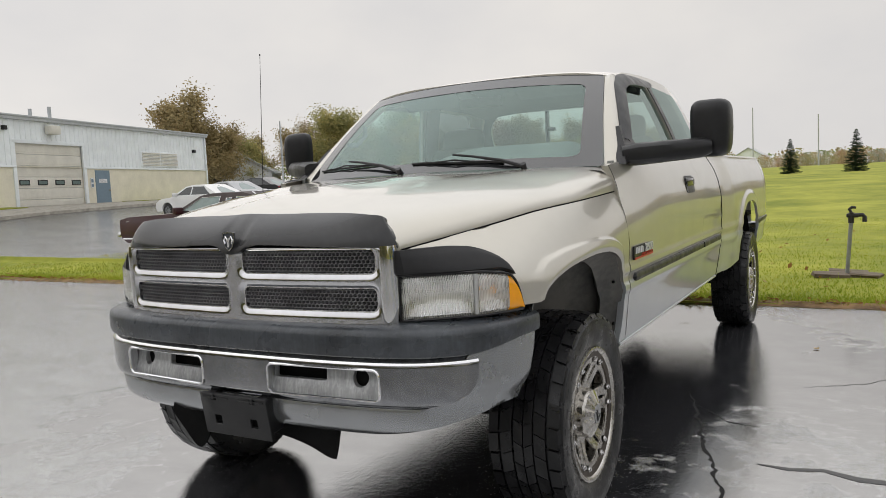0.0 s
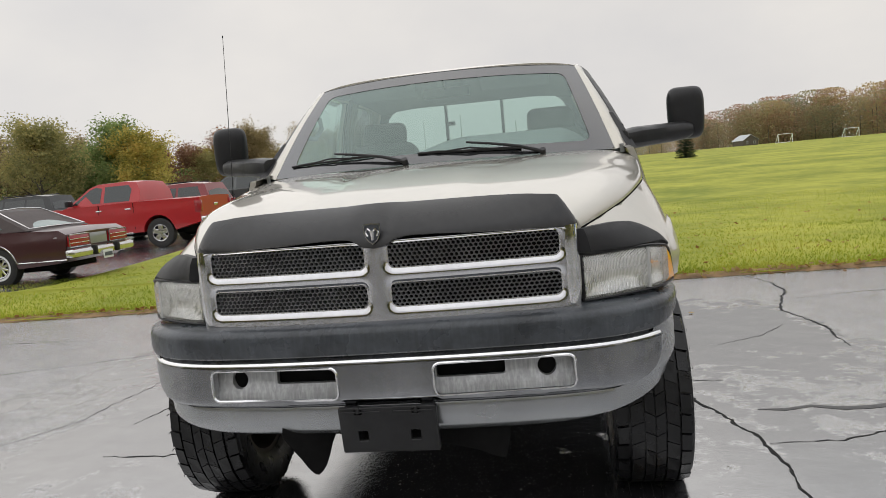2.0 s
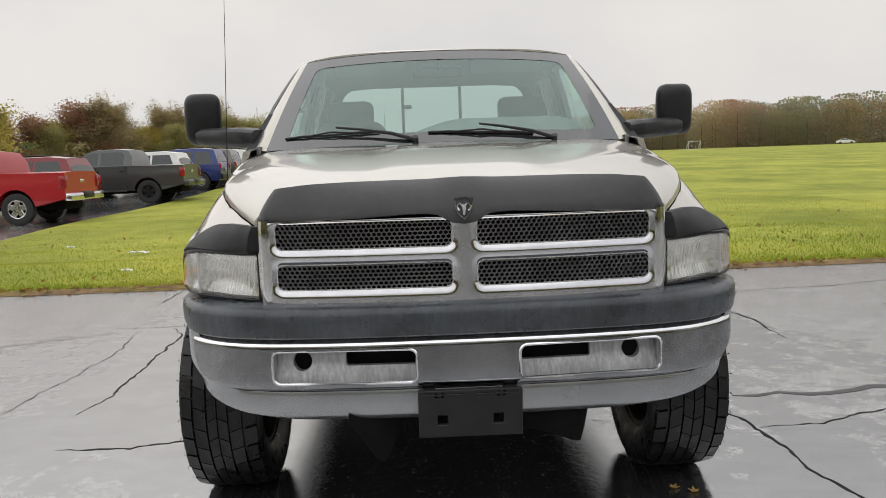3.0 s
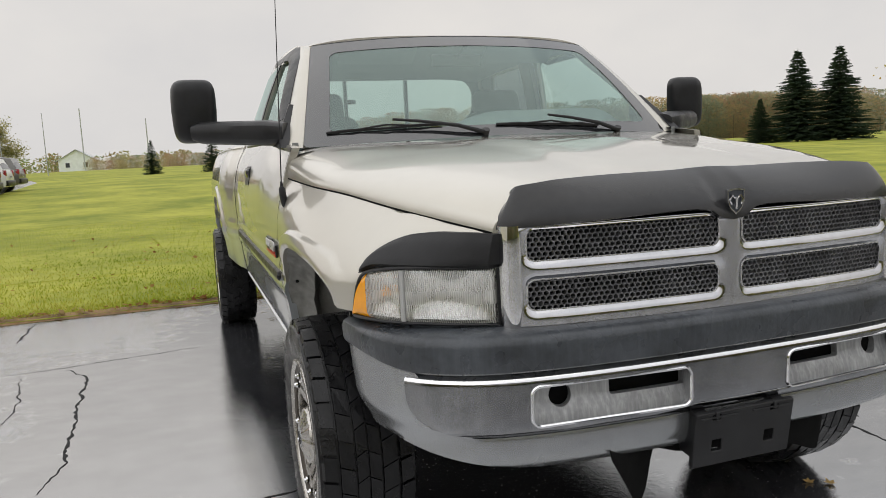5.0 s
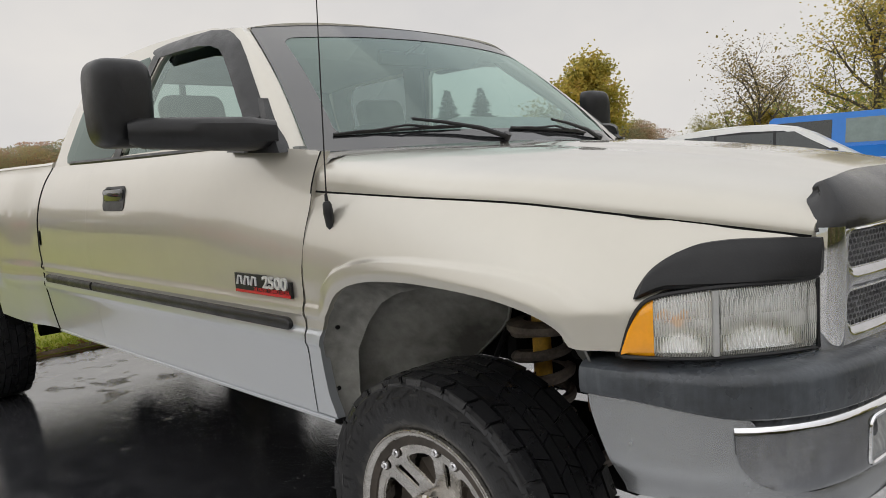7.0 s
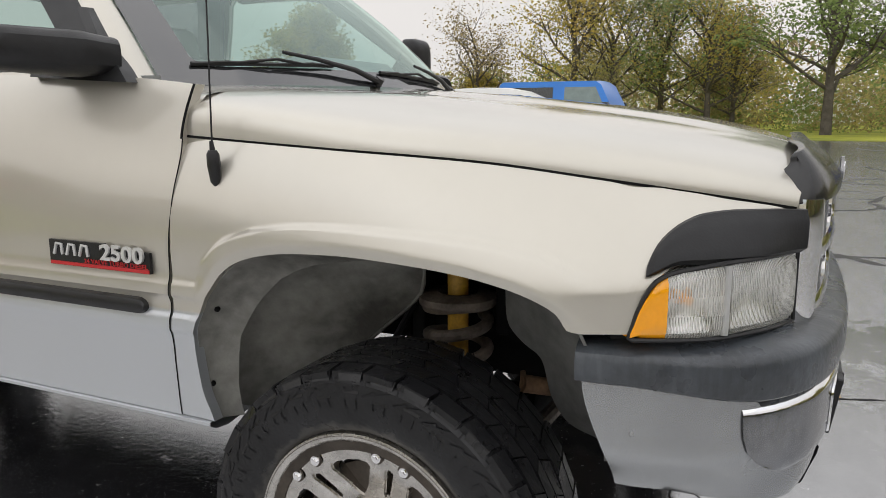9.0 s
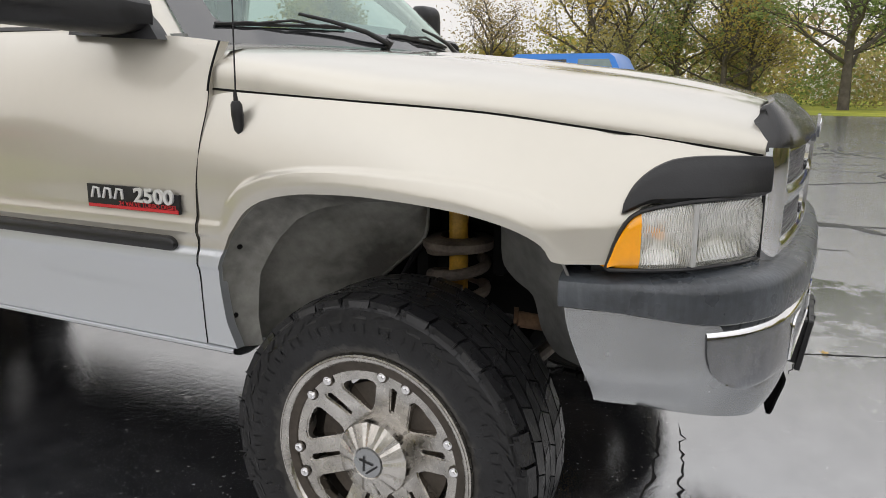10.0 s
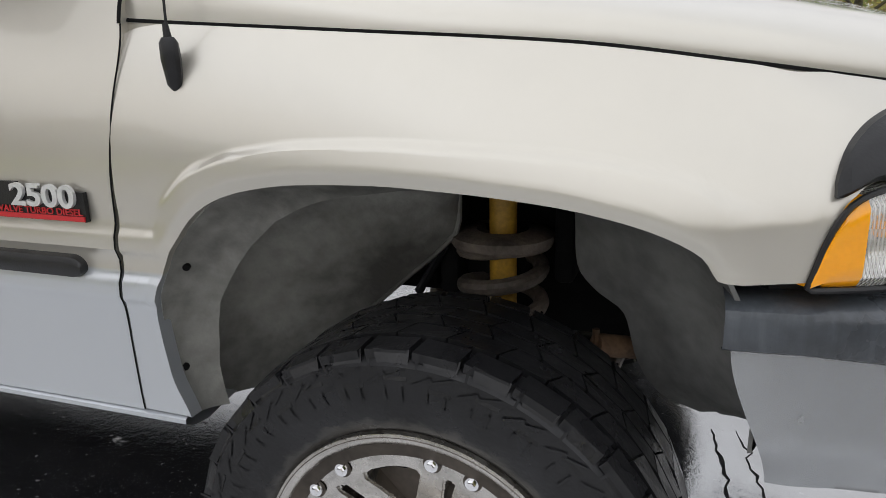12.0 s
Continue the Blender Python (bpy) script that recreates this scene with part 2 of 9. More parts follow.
CHROME = material("dull_chrome", (0.58, 0.58, 0.595), 0.06, 1.0, vary=0.10, scale=5.0, rough_vary=0.08)
BRIGHT = material("bright_chrome", (0.82, 0.82, 0.83), 0.06, 1.0, vary=0.05, scale=9.0, rough_vary=0.03)
BUMPER = material("weathered_chrome", (0.27, 0.275, 0.285), 0.13, 1.0, vary=0.2, scale=6.0, rough_vary=0.06, streak=0.10)
CAPS = material("bumper_cap_chrome", (0.35, 0.36, 0.37), 0.24, 0.75, vary=0.06, scale=5.0, rough_vary=0.05, streak=0.03)
POCKET = material("pocket_grey", (0.36, 0.365, 0.37), 0.45, 0.4, vary=0.2, scale=9.0, streak=0.3)
PAD = material("bumper_rubber", (0.050, 0.056, 0.064), 0.30, streak=0.18, vary=0.4, scale=6.0, bump=0.15, bump_scale=90, rough_vary=0.12)
BLACK = material("black_plastic", (0.011, 0.011, 0.012), 0.38, spec=0.4, vary=0.3, scale=9.0, bump=0.08, bump_scale=300, rough_vary=0.1)
MATTE = material("matte_black", (0.012, 0.012, 0.013), 0.5, spec=0.32, vary=0.25, scale=6.0, bump=0.06, bump_scale=200, rough_vary=0.08)
SHIELD = material("smoked_shield", (0.022, 0.022, 0.023), 0.20, spec=0.5, vary=0.2, scale=6.0, bump=0.03, bump_scale=90, rough_vary=0.06)
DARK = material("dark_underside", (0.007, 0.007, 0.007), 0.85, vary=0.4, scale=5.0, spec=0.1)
RUBBER = material("tyre_rubber", (0.009, 0.009, 0.010), 0.34, spec=0.38, vary=0.35, scale=9.0, bump=0.12, bump_scale=120, rough_vary=0.15)
# dried road dust on the side wall next to the rim, its edge ragged with drips
rn, rl = RUBBER.node_tree.nodes, RUBBER.node_tree.links
r_at, r_flat, r_len = rn.new("ShaderNodeTexCoord"), rn.new("ShaderNodeVectorMath"), rn.new("ShaderNodeVectorMath")
r_flat.operation, r_len.operation = "MULTIPLY", "LENGTH"
r_flat.inputs[1].default_value = (0, 1, 1)
rl.new(r_at.outputs["Object"], r_flat.inputs[0])
rl.new(r_flat.outputs[0], r_len.inputs[0])
r_noise = rn.new("ShaderNodeTexNoise")
r_noise.inputs["Scale"].default_value = 34.0
r_noise.inputs["Detail"].default_value = 4.0
rl.new(r_at.outputs["Object"], r_noise.inputs["Vector"])
r_edge = rn.new("ShaderNodeMath")
r_edge.operation = "MULTIPLY_ADD"
r_edge.inputs[1].default_value = -0.055
rl.new(r_noise.outputs["Fac"], r_edge.inputs[0])
rl.new(r_len.outputs["Value"], r_edge.inputs[2])
r_band = rn.new("ShaderNodeMapRange")
r_band.inputs["From Min"].default_value, r_band.inputs["From Max"].default_value = 0.238, 0.250
r_band.inputs["To Min"].default_value, r_band.inputs["To Max"].default_value = 0.45, 0.0
rl.new(r_edge.outputs[0], r_band.inputs["Value"])
r_mix = rn.new("ShaderNodeMixRGB")
r_mix.inputs[2].default_value = (0.085, 0.080, 0.072, 1)
r_b = rn["Principled BSDF"]
rl.new(r_b.inputs["Base Color"].links[0].from_socket, r_mix.inputs[1])
rl.new(r_band.outputs["Result"], r_mix.inputs[0])
rl.new(r_mix.outputs[0], r_b.inputs["Base Color"])
RIM = material("wheel_alloy", (0.50, 0.48, 0.45), 0.24, 1.0, vary=0.22, scale=18.0, rough_vary=0.12)
RIMDARK = material("wheel_barrel", (0.085, 0.072, 0.06), 0.5, 0.7, vary=0.35, scale=14.0)
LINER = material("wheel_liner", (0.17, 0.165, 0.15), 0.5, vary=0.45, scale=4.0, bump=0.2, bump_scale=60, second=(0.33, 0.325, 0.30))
# same plastic again; the driver's side has its shade put into the colour
LINER_SHADED = material("shaded_wheel_liner", (0.13, 0.13, 0.125), 0.65, vary=0.35, scale=5.0, bump=0.15, bump_scale=60, second=(0.2, 0.19, 0.175))
YELLOW = material("yellow_shock", (0.48, 0.27, 0.03), 0.5, vary=0.35, scale=20.0)
LINKRUST = material("orange_rust", (0.13, 0.075, 0.04), 0.8, vary=0.5, scale=20.0, bump=0.3, bump_scale=90)
RUST = material("rusty_steel", (0.13, 0.105, 0.085), 0.65, vary=0.5, scale=14.0, bump=0.3, bump_scale=90)
AMBER = material("amber_lens", (0.92, 0.37, 0.006), 0.14, coat=0.6, vary=0.06, scale=20)
RED = material("red_lens", (0.35, 0.012, 0.012), 0.15, coat=0.5)
FIGURE = material("badge_silver", (0.62, 0.62, 0.61), 0.35, 0.3, vary=0.1, scale=40)
SPLASH = material("grey_splash_plastic", (0.15, 0.15, 0.145), 0.5, vary=0.4, scale=5.0, bump=0.1, bump_scale=80)
LAMP = material("lamp_reflector", (0.86, 0.86, 0.85), 0.08, 1.0, vary=0.1, scale=20)
BADGE_RED = material("badge_red", (0.5, 0.02, 0.025), 0.35)
GLASS = glass("windscreen_glass", (0.80, 0.97, 0.92), see=0.80, ior=2.35, sheen=(0.80, 0.97, 0.92))
SIDEGLASS = glass("side_glass", (0.80, 0.95, 0.90), see=0.72, ior=2.3)
BACKGLASS = glass("back_glass", (0.84, 0.95, 0.91), see=0.68)
TINT = glass("tinted_glass", (0.5, 0.52, 0.54), see=0.22)
LENS = glass("lamp_glass", (0.98, 0.985, 0.98), rough=0.02, see=0.97, ior=1.5, sheen=(0.97, 0.97, 0.96))


def fluted(mat, pitch=0.0072):
    """Moulded flutes in rows on a lens, with the haze that age gives the plastic."""
    n, l = mat.node_tree.nodes, mat.node_tree.links
    out = [q for q in n if q.type == "OUTPUT_MATERIAL"][0]
    clear = out.inputs["Surface"].links[0].from_socket

    def calc(op, a, b=None):
        m = n.new("ShaderNodeMath")
        m.operation = op
        for k, v in enumerate((a, b)):
            if isinstance(v, (int, float)):
                m.inputs[k].default_value = v
            elif v is not None:
                l.new(v, m.inputs[k])
        return m.outputs[0]
    at = n.new("ShaderNodeTexCoord")
    axes = n.new("ShaderNodeSeparateXYZ")
    l.new(at.outputs["Object"], axes.inputs[0])
    along = calc("ADD", calc("ABSOLUTE", axes.outputs["X"]), axes.outputs["Y"])
    row = calc("FLOOR", calc("DIVIDE", calc("SUBTRACT", axes.outputs["Z"], 0.003), 0.034))
    odd = calc("MODULO", row, 3.0)
    wave = calc("SINE", calc("MULTIPLY", calc("ADD", along, calc("MULTIPLY", row, 0.0031)), 6.2832 / pitch))
    depth = calc("MULTIPLY", wave, calc("ADD", calc("MULTIPLY", odd, 0.35), 0.3))
    blotch = n.new("ShaderNodeTexNoise")
    blotch.inputs["Scale"].default_value = 26.0
    blotch.inputs["Detail"].default_value = 3.0
    l.new(at.outputs["Object"], blotch.inputs["Vector"])
    haze = calc("ADD", calc("MULTIPLY", calc("ADD", depth, 0.6), 0.26), calc("MULTIPLY", blotch.outputs["Fac"], 0.46))
    relief = n.new("ShaderNodeBump")
    relief.inputs["Strength"].default_value = 0.7
    relief.inputs["Distance"].default_value = 0.0015
    l.new(depth, relief.inputs["Height"])
    milky = n.new("ShaderNodeBsdfPrincipled")
    milky.inputs["Base Color"].default_value = (0.78, 0.77, 0.72, 1)
    milky.inputs["Roughness"].default_value = 0.22
    l.new(relief.outputs["Normal"], milky.inputs["Normal"])
    both = n.new("ShaderNodeMixShader")
    l.new(haze, both.inputs["Fac"])
    l.new(clear, both.inputs[1])
    l.new(milky.outputs["BSDF"], both.inputs[2])
    l.new(both.outputs["Shader"], out.inputs["Surface"])
    return mat


fluted(LENS)
LENSRIB = material("lens_rib_plastic", (0.42, 0.42, 0.41), 0.2, vary=0.1)
FRIT = material("black_glass_border", (0.022, 0.023, 0.025), 0.06, vary=0.1)
FRIT.node_tree.nodes["Principled BSDF"].inputs["IOR"].default_value = 2.1
SEAT = material("grey_cloth", (0.11, 0.12, 0.12), 0.9, vary=0.2, scale=12, bump=0.2, bump_scale=200)
DASH = material("grey_dash", (0.23, 0.24, 0.235), 0.65, vary=0.15, scale=9)
HEAD = material("headliner", (0.20, 0.21, 0.205), 0.9, vary=0.1)

# ---- ground ----
def asphalt(name):
    """Wet black tarmac: damp film, standing water and coarse grain."""
    mat = bpy.data.materials.new(name)
    mat.use_nodes = True
    n, l = mat.node_tree.nodes, mat.node_tree.links
    b = n["Principled BSDF"]
    tc = n.new("ShaderNodeTexCoord")

    def tex(s, detail, rough=0.55, stretch=None):
        t = n.new("ShaderNodeTexNoise")
        t.inputs["Scale"].default_value = s
        t.inputs["Detail"].default_value = detail
        t.inputs["Roughness"].default_value = rough
        if stretch:
            mp = n.new("ShaderNodeMapping")
            mp.inputs["Scale"].default_value = stretch
            l.new(tc.outputs["Object"], mp.inputs["Vector"])
            l.new(mp.outputs["Vector"], t.inputs["Vector"])
        else:
            l.new(tc.outputs["Object"], t.inputs["Vector"])
        return t.outputs["Fac"]

    def band(src, a, b2, lo, hi):
        m = n.new("ShaderNodeMapRange")
        m.inputs["From Min"].default_value, m.inputs["From Max"].default_value = a, b2
        m.inputs["To Min"].default_value, m.inputs["To Max"].default_value = lo, hi
        l.new(src, m.inputs["Value"])
        return m.outputs["Result"]
    # film of water where the surface lies low, bare damp grit where it stands proud
    low = tex(0.55, 6, 0.6, stretch=(1.0, 0.55, 1.0))
    fine = tex(5.5, 6, 0.65)
    lie = n.new("ShaderNodeMath")
    lie.operation = "MULTIPLY_ADD"
    l.new(fine, lie.inputs[0])
    lie.inputs[1].default_value = 0.55
    l.new(low, lie.inputs[2])
    # the bay dips a little where the truck stands, and keeps more water
    dip = n.new("ShaderNodeMapping")
    dip.inputs["Location"].default_value = (0.0, -0.28, 0.0)
    dip.inputs["Scale"].default_value = (0.30, 0.19, 0.0)
    far = n.new("ShaderNodeVectorMath")
    far.operation = "LENGTH"
    l.new(tc.outputs["Object"], dip.inputs["Vector"])
    l.new(dip.outputs["Vector"], far.inputs[0])
    depth = n.new("ShaderNodeMath")
    depth.operation = "ADD"
    l.new(band(far.outputs["Value"], 0.15, 1.5, 0.14, -0.35), depth.inputs[0])
    l.new(lie.outputs[0], depth.inputs[1])
    film = band(depth.outputs[0], 0.685, 0.745, 0.0, 1.0)
    grain = tex(270, 3)
    mid = tex(9, 6)
    col = n.new("ShaderNodeValToRGB")
    col.color_ramp.elements[0].color, col.color_ramp.elements[1].color = (0.020, 0.021, 0.024, 1), (0.060, 0.060, 0.065, 1)
    l.new(band(mid, 0.3, 0.75, 0, 1), col.inputs["Fac"])
    # pale stones, and glints on the wet grain put into the colour
    specks = band(tex(60, 2), 0.67, 0.70, 0.0, 1.0)
    mixc = n.new("ShaderNodeMixRGB")
    mixc.inputs[2].default_value = (0.34, 0.335, 0.33, 1)
    l.new(specks, mixc.inputs[0])
    l.new(col.outputs["Color"], mixc.inputs[1])
    l.new(mixc.outputs["Color"], b.inputs["Base Color"])
    l.new(band(film, 0, 1, 0.12, 0.010), b.inputs["Roughness"])
    b.inputs["IOR"].default_value = 4.8
    # away from the bay the tarmac has dried in long patches, which shine less
    dry = n.new("ShaderNodeMath")
    dry.operation = "MULTIPLY"
    l.new(band(tex(0.5, 6, 0.62, stretch=(0.55, 1.7, 1.0)), 0.46, 0.68, 0.0, 1.0), dry.inputs[0])
    l.new(band(far.outputs["Value"], 1.0, 2.0, 0.0, 1.0), dry.inputs[1])
    shine = n.new("ShaderNodeMath")
    shine.operation = "MULTIPLY"
    l.new(band(dry.outputs[0], 0, 1, 0.68, 0.58), shine.inputs[0])
    worn = n.new("ShaderNodeMath")
    worn.operation = "MULTIPLY"
    l.new(band(film, 0, 1, 1.0, 0.72), worn.inputs[0])
    l.new(band(tex(3.2, 7, 0.68, stretch=(1.0, 1.7, 1.0)), 0.36, 0.64, 0.95, 1.04), worn.inputs[1])
    l.new(worn.outputs[0], shine.inputs[1])
    l.new(shine.outputs[0], b.inputs["Specular IOR Level"])
    hgt = n.new("ShaderNodeMath")
    hgt.operation = "MULTIPLY_ADD"
    l.new(tex(70, 5, 0.7), hgt.inputs[0])
    hgt.inputs[1].default_value = 1.5
    l.new(grain, hgt.inputs[2])
    bp = n.new("ShaderNodeBump")
    bp.inputs["Distance"].default_value = 0.005
    l.new(band(film, 0, 0.9, 0.5, 0.0), bp.inputs["Strength"])
    l.new(hgt.outputs[0], bp.inputs["Height"])
    # slow ripples on the standing water
    rp = n.new("ShaderNodeBump")
    rp.inputs["Distance"].default_value = 0.01
    rp.inputs["Strength"].default_value = 0.10
    l.new(tex(40, 6, 0.66), rp.inputs["Height"])
    l.new(bp.outputs["Normal"], rp.inputs["Normal"])
    l.new(rp.outputs["Normal"], b.inputs["Normal"])
    return mat


ASPHALT = asphalt("wet_asphalt")
TURF = material("turf", (0.25, 0.305, 0.036), 0.85, vary=0.3, scale=0.35, bump=0.8, bump_scale=18, second=(0.40, 0.395, 0.06), spec=0.2)
CRACK = material("crack_dirt", (0.012, 0.012, 0.012), 0.9, vary=0.3, scale=20)
CONCRETE = material("old_concrete", (0.30, 0.28, 0.24), 0.85, vary=0.25, scale=4, bump=0.3, bump_scale=40)


LAND_Y = pch([(10, 0), (16, 0.015), (20, 0.05), (24, 0.15), (31, 0.38), (39, 0.55), (62, 0.93), (110, 1.3), (230, 2.2), (500, 3.0)])


def land(x, y):
    """Height of the land: flat round the truck, rising gently to the fields and to the far side of the street."""
    side = 1.15 * sstep(-16, -38, x) * sstep(2, 18, y)
    return max(side, LAND_Y(y)) if x < 20 else LAND_Y(y)


def sheet(name, xs, ys, mat, lift=0.0, kind="structure", label="", category=""):
    bm = bmesh.new()
    grid(bm, [[Vector((x, y, land(x, y) + lift)) for x in xs] for y in ys])
    ob = part(name, bm, mat)
    return tagged(ob, label, category, kind=kind)


far_xs = [-1500, -700, -300, -160, -100, -70] + list(range(-54, 56, 4)) + [70, 100, 160, 300, 700, 1500]
far_ys = [-1500, -600, -200, -90, -50] + list(range(-34, 60, 4)) + [70, 100, 140, 190, 260, 340, 450, 700, 1500]
sheet("ground", far_xs, far_ys, ASPHALT, label="wet black asphalt car park with shallow puddles", category="ground")

EDGE = pch([(4.9, -60), (5.2, -60), (7.3, -60), (7.6, -9.2), (8.6, -8.0), (12, -8.3), (17, -9.0), (25, -8.9), (40, -9.6), (58, -11), (75, -18), (110, -60), (170, -800), (1500, -1500)])


def lawn(name, ys, left, right, label, n=40):
    """A grassed area between two edges, its border a little uneven."""
    bm = bmesh.new()
    rows = []
    for y in ys:
        a, b = left(y), right(y)
        rows.append([])
        for k in range(n + 1):
            t = k / n
            x = lerp(a, b, t * t) if b > 100 else lerp(a, b, t)
            yy = y + (0.035 * noise.noise((x * 2.1, 0, 0)) + 0.02 * noise.noise((x * 9, 3, 0)) if y == ys[0] else 0)
            rows[-1].append(Vector((x, yy, land(x, yy) + 0.022)))
    grid(bm, rows)
    rim(bm, (0, 0, -0.03))
    tagged(part(name, bm, TURF), label, "grass", kind="structure")


field_ys = [4.99, 5.5, 6.2, 7.3, 7.6, 8.0, 8.6, 10, 12, 14.5, 17, 20, 23, 27, 32, 37, 45, 55, 64, 73, 85, 97, 110, 130, 150, 170, 210, 260, 340, 450, 700, 1500]
lawn("lawn", field_ys, EDGE, lambda y: 7.4 if y < 8.3 else lerp(34.0, 1500, sstep(12, 60, y)), "wide mown green field with fallen leaves", 70)
lawn("far_lawn", [-1400, -300, -120, -60, -30, -15, -8, -4, 0, 4, 8, 14, 20, 30, 40, 60], lambda y: 33.2 + 0.15 * y, lambda y: 1500, "green verge beyond the car park")
lawn("back_field", [-1500, -600, -250, -120, -70], lambda y: -1500, lambda y: 1500, "green field behind the car park")


# narrow cracks in the asphalt
def crack(name, points, width, seed, step=0.03, jag=0.011, mat=CRACK):
    """A ragged open crack: a thin dark trench along points."""
    r = random.Random(seed)
    pts = []
    for a, b in zip(points, points[1:]):
        n = max(2, int(math.dist(a, b) / step))
        for k in range(n):
            pts.append(Vector((lerp(a[0], b[0], k / n), lerp(a[1], b[1], k / n))))
    pts.append(Vector(points[-1]))
    off, rows = 0.0, []
    for i, p in enumerate(pts):
        d = (pts[min(i + 1, len(pts) - 1)] - pts[max(i - 1, 0)])
        d = d.normalized() if d.length > 0 else Vector((1, 0))
        off = off * 0.75 + r.gauss(0, jag) * 0.6
        q = p + Vector((-d.y, d.x)) * off
        w = width * r.uniform(0.25, 1.0) * min(1, 0.25 + 4 * min(i, len(pts) - 1 - i) / len(pts))
        nrm = Vector((-d.y, d.x)) * w
        z = land(q.x, q.y)
        rows.append([Vector((q.x - nrm.x, q.y - nrm.y, z + 0.0015)), Vector((q.x, q.y, z + 0.0022)), Vector((q.x + nrm.x, q.y + nrm.y, z + 0.0015))])
    bm = bmesh.new()
    grid(bm, rows)
    tagged(part(name, bm, mat), "dark open crack in the wet asphalt", "crack", kind="structure")


for k, (pts, w) in enumerate((
        ([(2.36, 4.98), (2.5, 4.4), (2.5, 3.96), (2.22, 3.09), (2.35, 2.5), (2.29, 1.9)], 0.014),
        ([(2.46, 3.55), (3.0, 3.7), (3.6, 3.72), (4.6, 3.95), (6.5, 4.1)], 0.008),
        ([(0.95, 1.78), (1.07, 1.47), (1.21, 0.9), (1.37, 0.3), (1.40, -0.14), (1.47, -0.75)], 0.011),
        ([(1.39, 0.28), (1.7, 0.30), (1.96, 0.41), (2.8, 0.62), (4.2, 0.7)], 0.009),
        ([(1.0, 1.62), (1.25, 1.3), (1.4, 1.25)], 0.005),
        ([(1.55, 2.1), (1.9, 2.3), (2.1, 2.6)], 0.004),
        ([(-2.64, 4.95), (-2.64, 4.1)], 0.012),
        ([(-2.15, 3.0), (-2.0, 2.73), (-1.95, 1.75), (-1.93, 1.19), (-1.98, 0.9)], 0.011),
        ([(-2.5, 3.05), (-2.0, 3.1), (-1.3, 3.2)], 0.005),
        ([(-1.85, 0.40), (-1.5, 0.38), (-1.22, 0.45), (-0.8, 0.5)], 0.009),
        ([(-2.9, 0.1), (-2.38, 1.0), (-2.3, 2.2), (-2.42, 3.0)], 0.005),
        ([(-4.2, 2.2), (-3.2, 2.6), (-2.6, 2.9)], 0.007),
        ([(-6.5, 3.4), (-5.0, 3.6), (-3.9, 3.5)], 0.007),
        ([(0.36, -0.42), (0.02, -0.47), (-0.26, -0.5), (-0.6, -0.62)], 0.008),
        ([(0.37, -0.50), (0.1, -0.56), (-0.32, -0.62), (-0.8, -0.7)], 0.006),
        ([(1.1, -0.85), (1.38, -0.91), (1.56, -1.38), (1.7, -2.2)], 0.010),
)):
    crack("crack", pts, w, k + 1)
TAR = material("tar_seal", (0.010, 0.010, 0.011), 0.35, vary=0.3, scale=3, bump=0.3, bump_scale=30)
rnd = random.Random(12)
for k in range(44):
    x, y = (rnd.uniform(4, 27), rnd.uniform(-9, 3.5)) if k < 26 else (rnd.uniform(2.5, 16), rnd.uniform(-7, 2))
    a = rnd.choice((0.12, 0.4, 1.35, 1.7, 2.9)) + rnd.gauss(0, 0.2)
    pts = [(x, y)]
    for _ in range(rnd.randint(3, 6)):
        a += rnd.gauss(0, 0.35)
        x, y = x + 0.9 * math.cos(a), y + 0.9 * math.sin(a)
        pts.append((x, min(y, 4.7)))
    crack("crack", pts, rnd.uniform(0.03, 0.085), 40 + k, 0.12, 0.06, TAR)

# bare brown earth and dead leaves along the lawn's edge
EARTH = material("verge_earth", (0.17, 0.105, 0.05), 0.9, vary=0.4, scale=5, bump=0.8, bump_scale=50, second=(0.32, 0.20, 0.09))
bm = bmesh.new()
rows = []
for k in range(321):
    x = lerp(-22, 18, k / 320)
    a = 4.945 + 0.05 * noise.noise((x * 1.7, 5, 0)) + 0.03 * noise.noise((x * 8, 1, 0))
    b = 5.17 + 0.10 * noise.noise((x * 0.9, 9, 0)) + 0.05 * noise.noise((x * 6, 2, 0))
    rows.append([Vector((x, a, 0.003)), Vector((x, lerp(a, b, 0.3), 0.028)), Vector((x, lerp(a, b, 0.7), 0.034)), Vector((x, b, 0.024))])
grid(bm, rows)
tagged(part("verge", bm, EARTH), "bare brown earth along the lawn's edge", "verge", kind="structure")


def scatter_blades(name, label, boxes, mat, seed, h, w):
    """Grass blades and weeds as thin pointed triangles."""
    r = random.Random(seed)
    verts, faces = [], []
    for x0, x1, y0, y1, count, bias in boxes:
        for _ in range(count):
            x, y = r.uniform(x0, x1), lerp(y0, y1, r.random() ** bias)
            hh = h * r.uniform(0.5, 1.3)
            a = r.uniform(0, 6.283)
            lean = Vector((r.gauss(0, 0.45), r.gauss(0, 0.45), 1)) * hh
            side = Vector((math.cos(a), math.sin(a), 0)) * w * r.uniform(0.6, 1.4)
            p = Vector((x, y, land(x, y) + 0.018))
            i = len(verts)
            verts += [p - side, p + side, p + lean]
            faces.append((i, i + 1, i + 2))
    data = bpy.data.meshes.new(name)
    data.from_pydata([tuple(v) for v in verts], [], faces)
    data.materials.append(mat)
    tagged(new(name, data), label, "grass", kind="stuff")

# ---- the silver pickup: nose towards -y, front axle at y = 0 ----
truck = thing("pickup_truck", "silver extended-cab pickup truck with black towing mirrors on wet asphalt", "pickup truck")

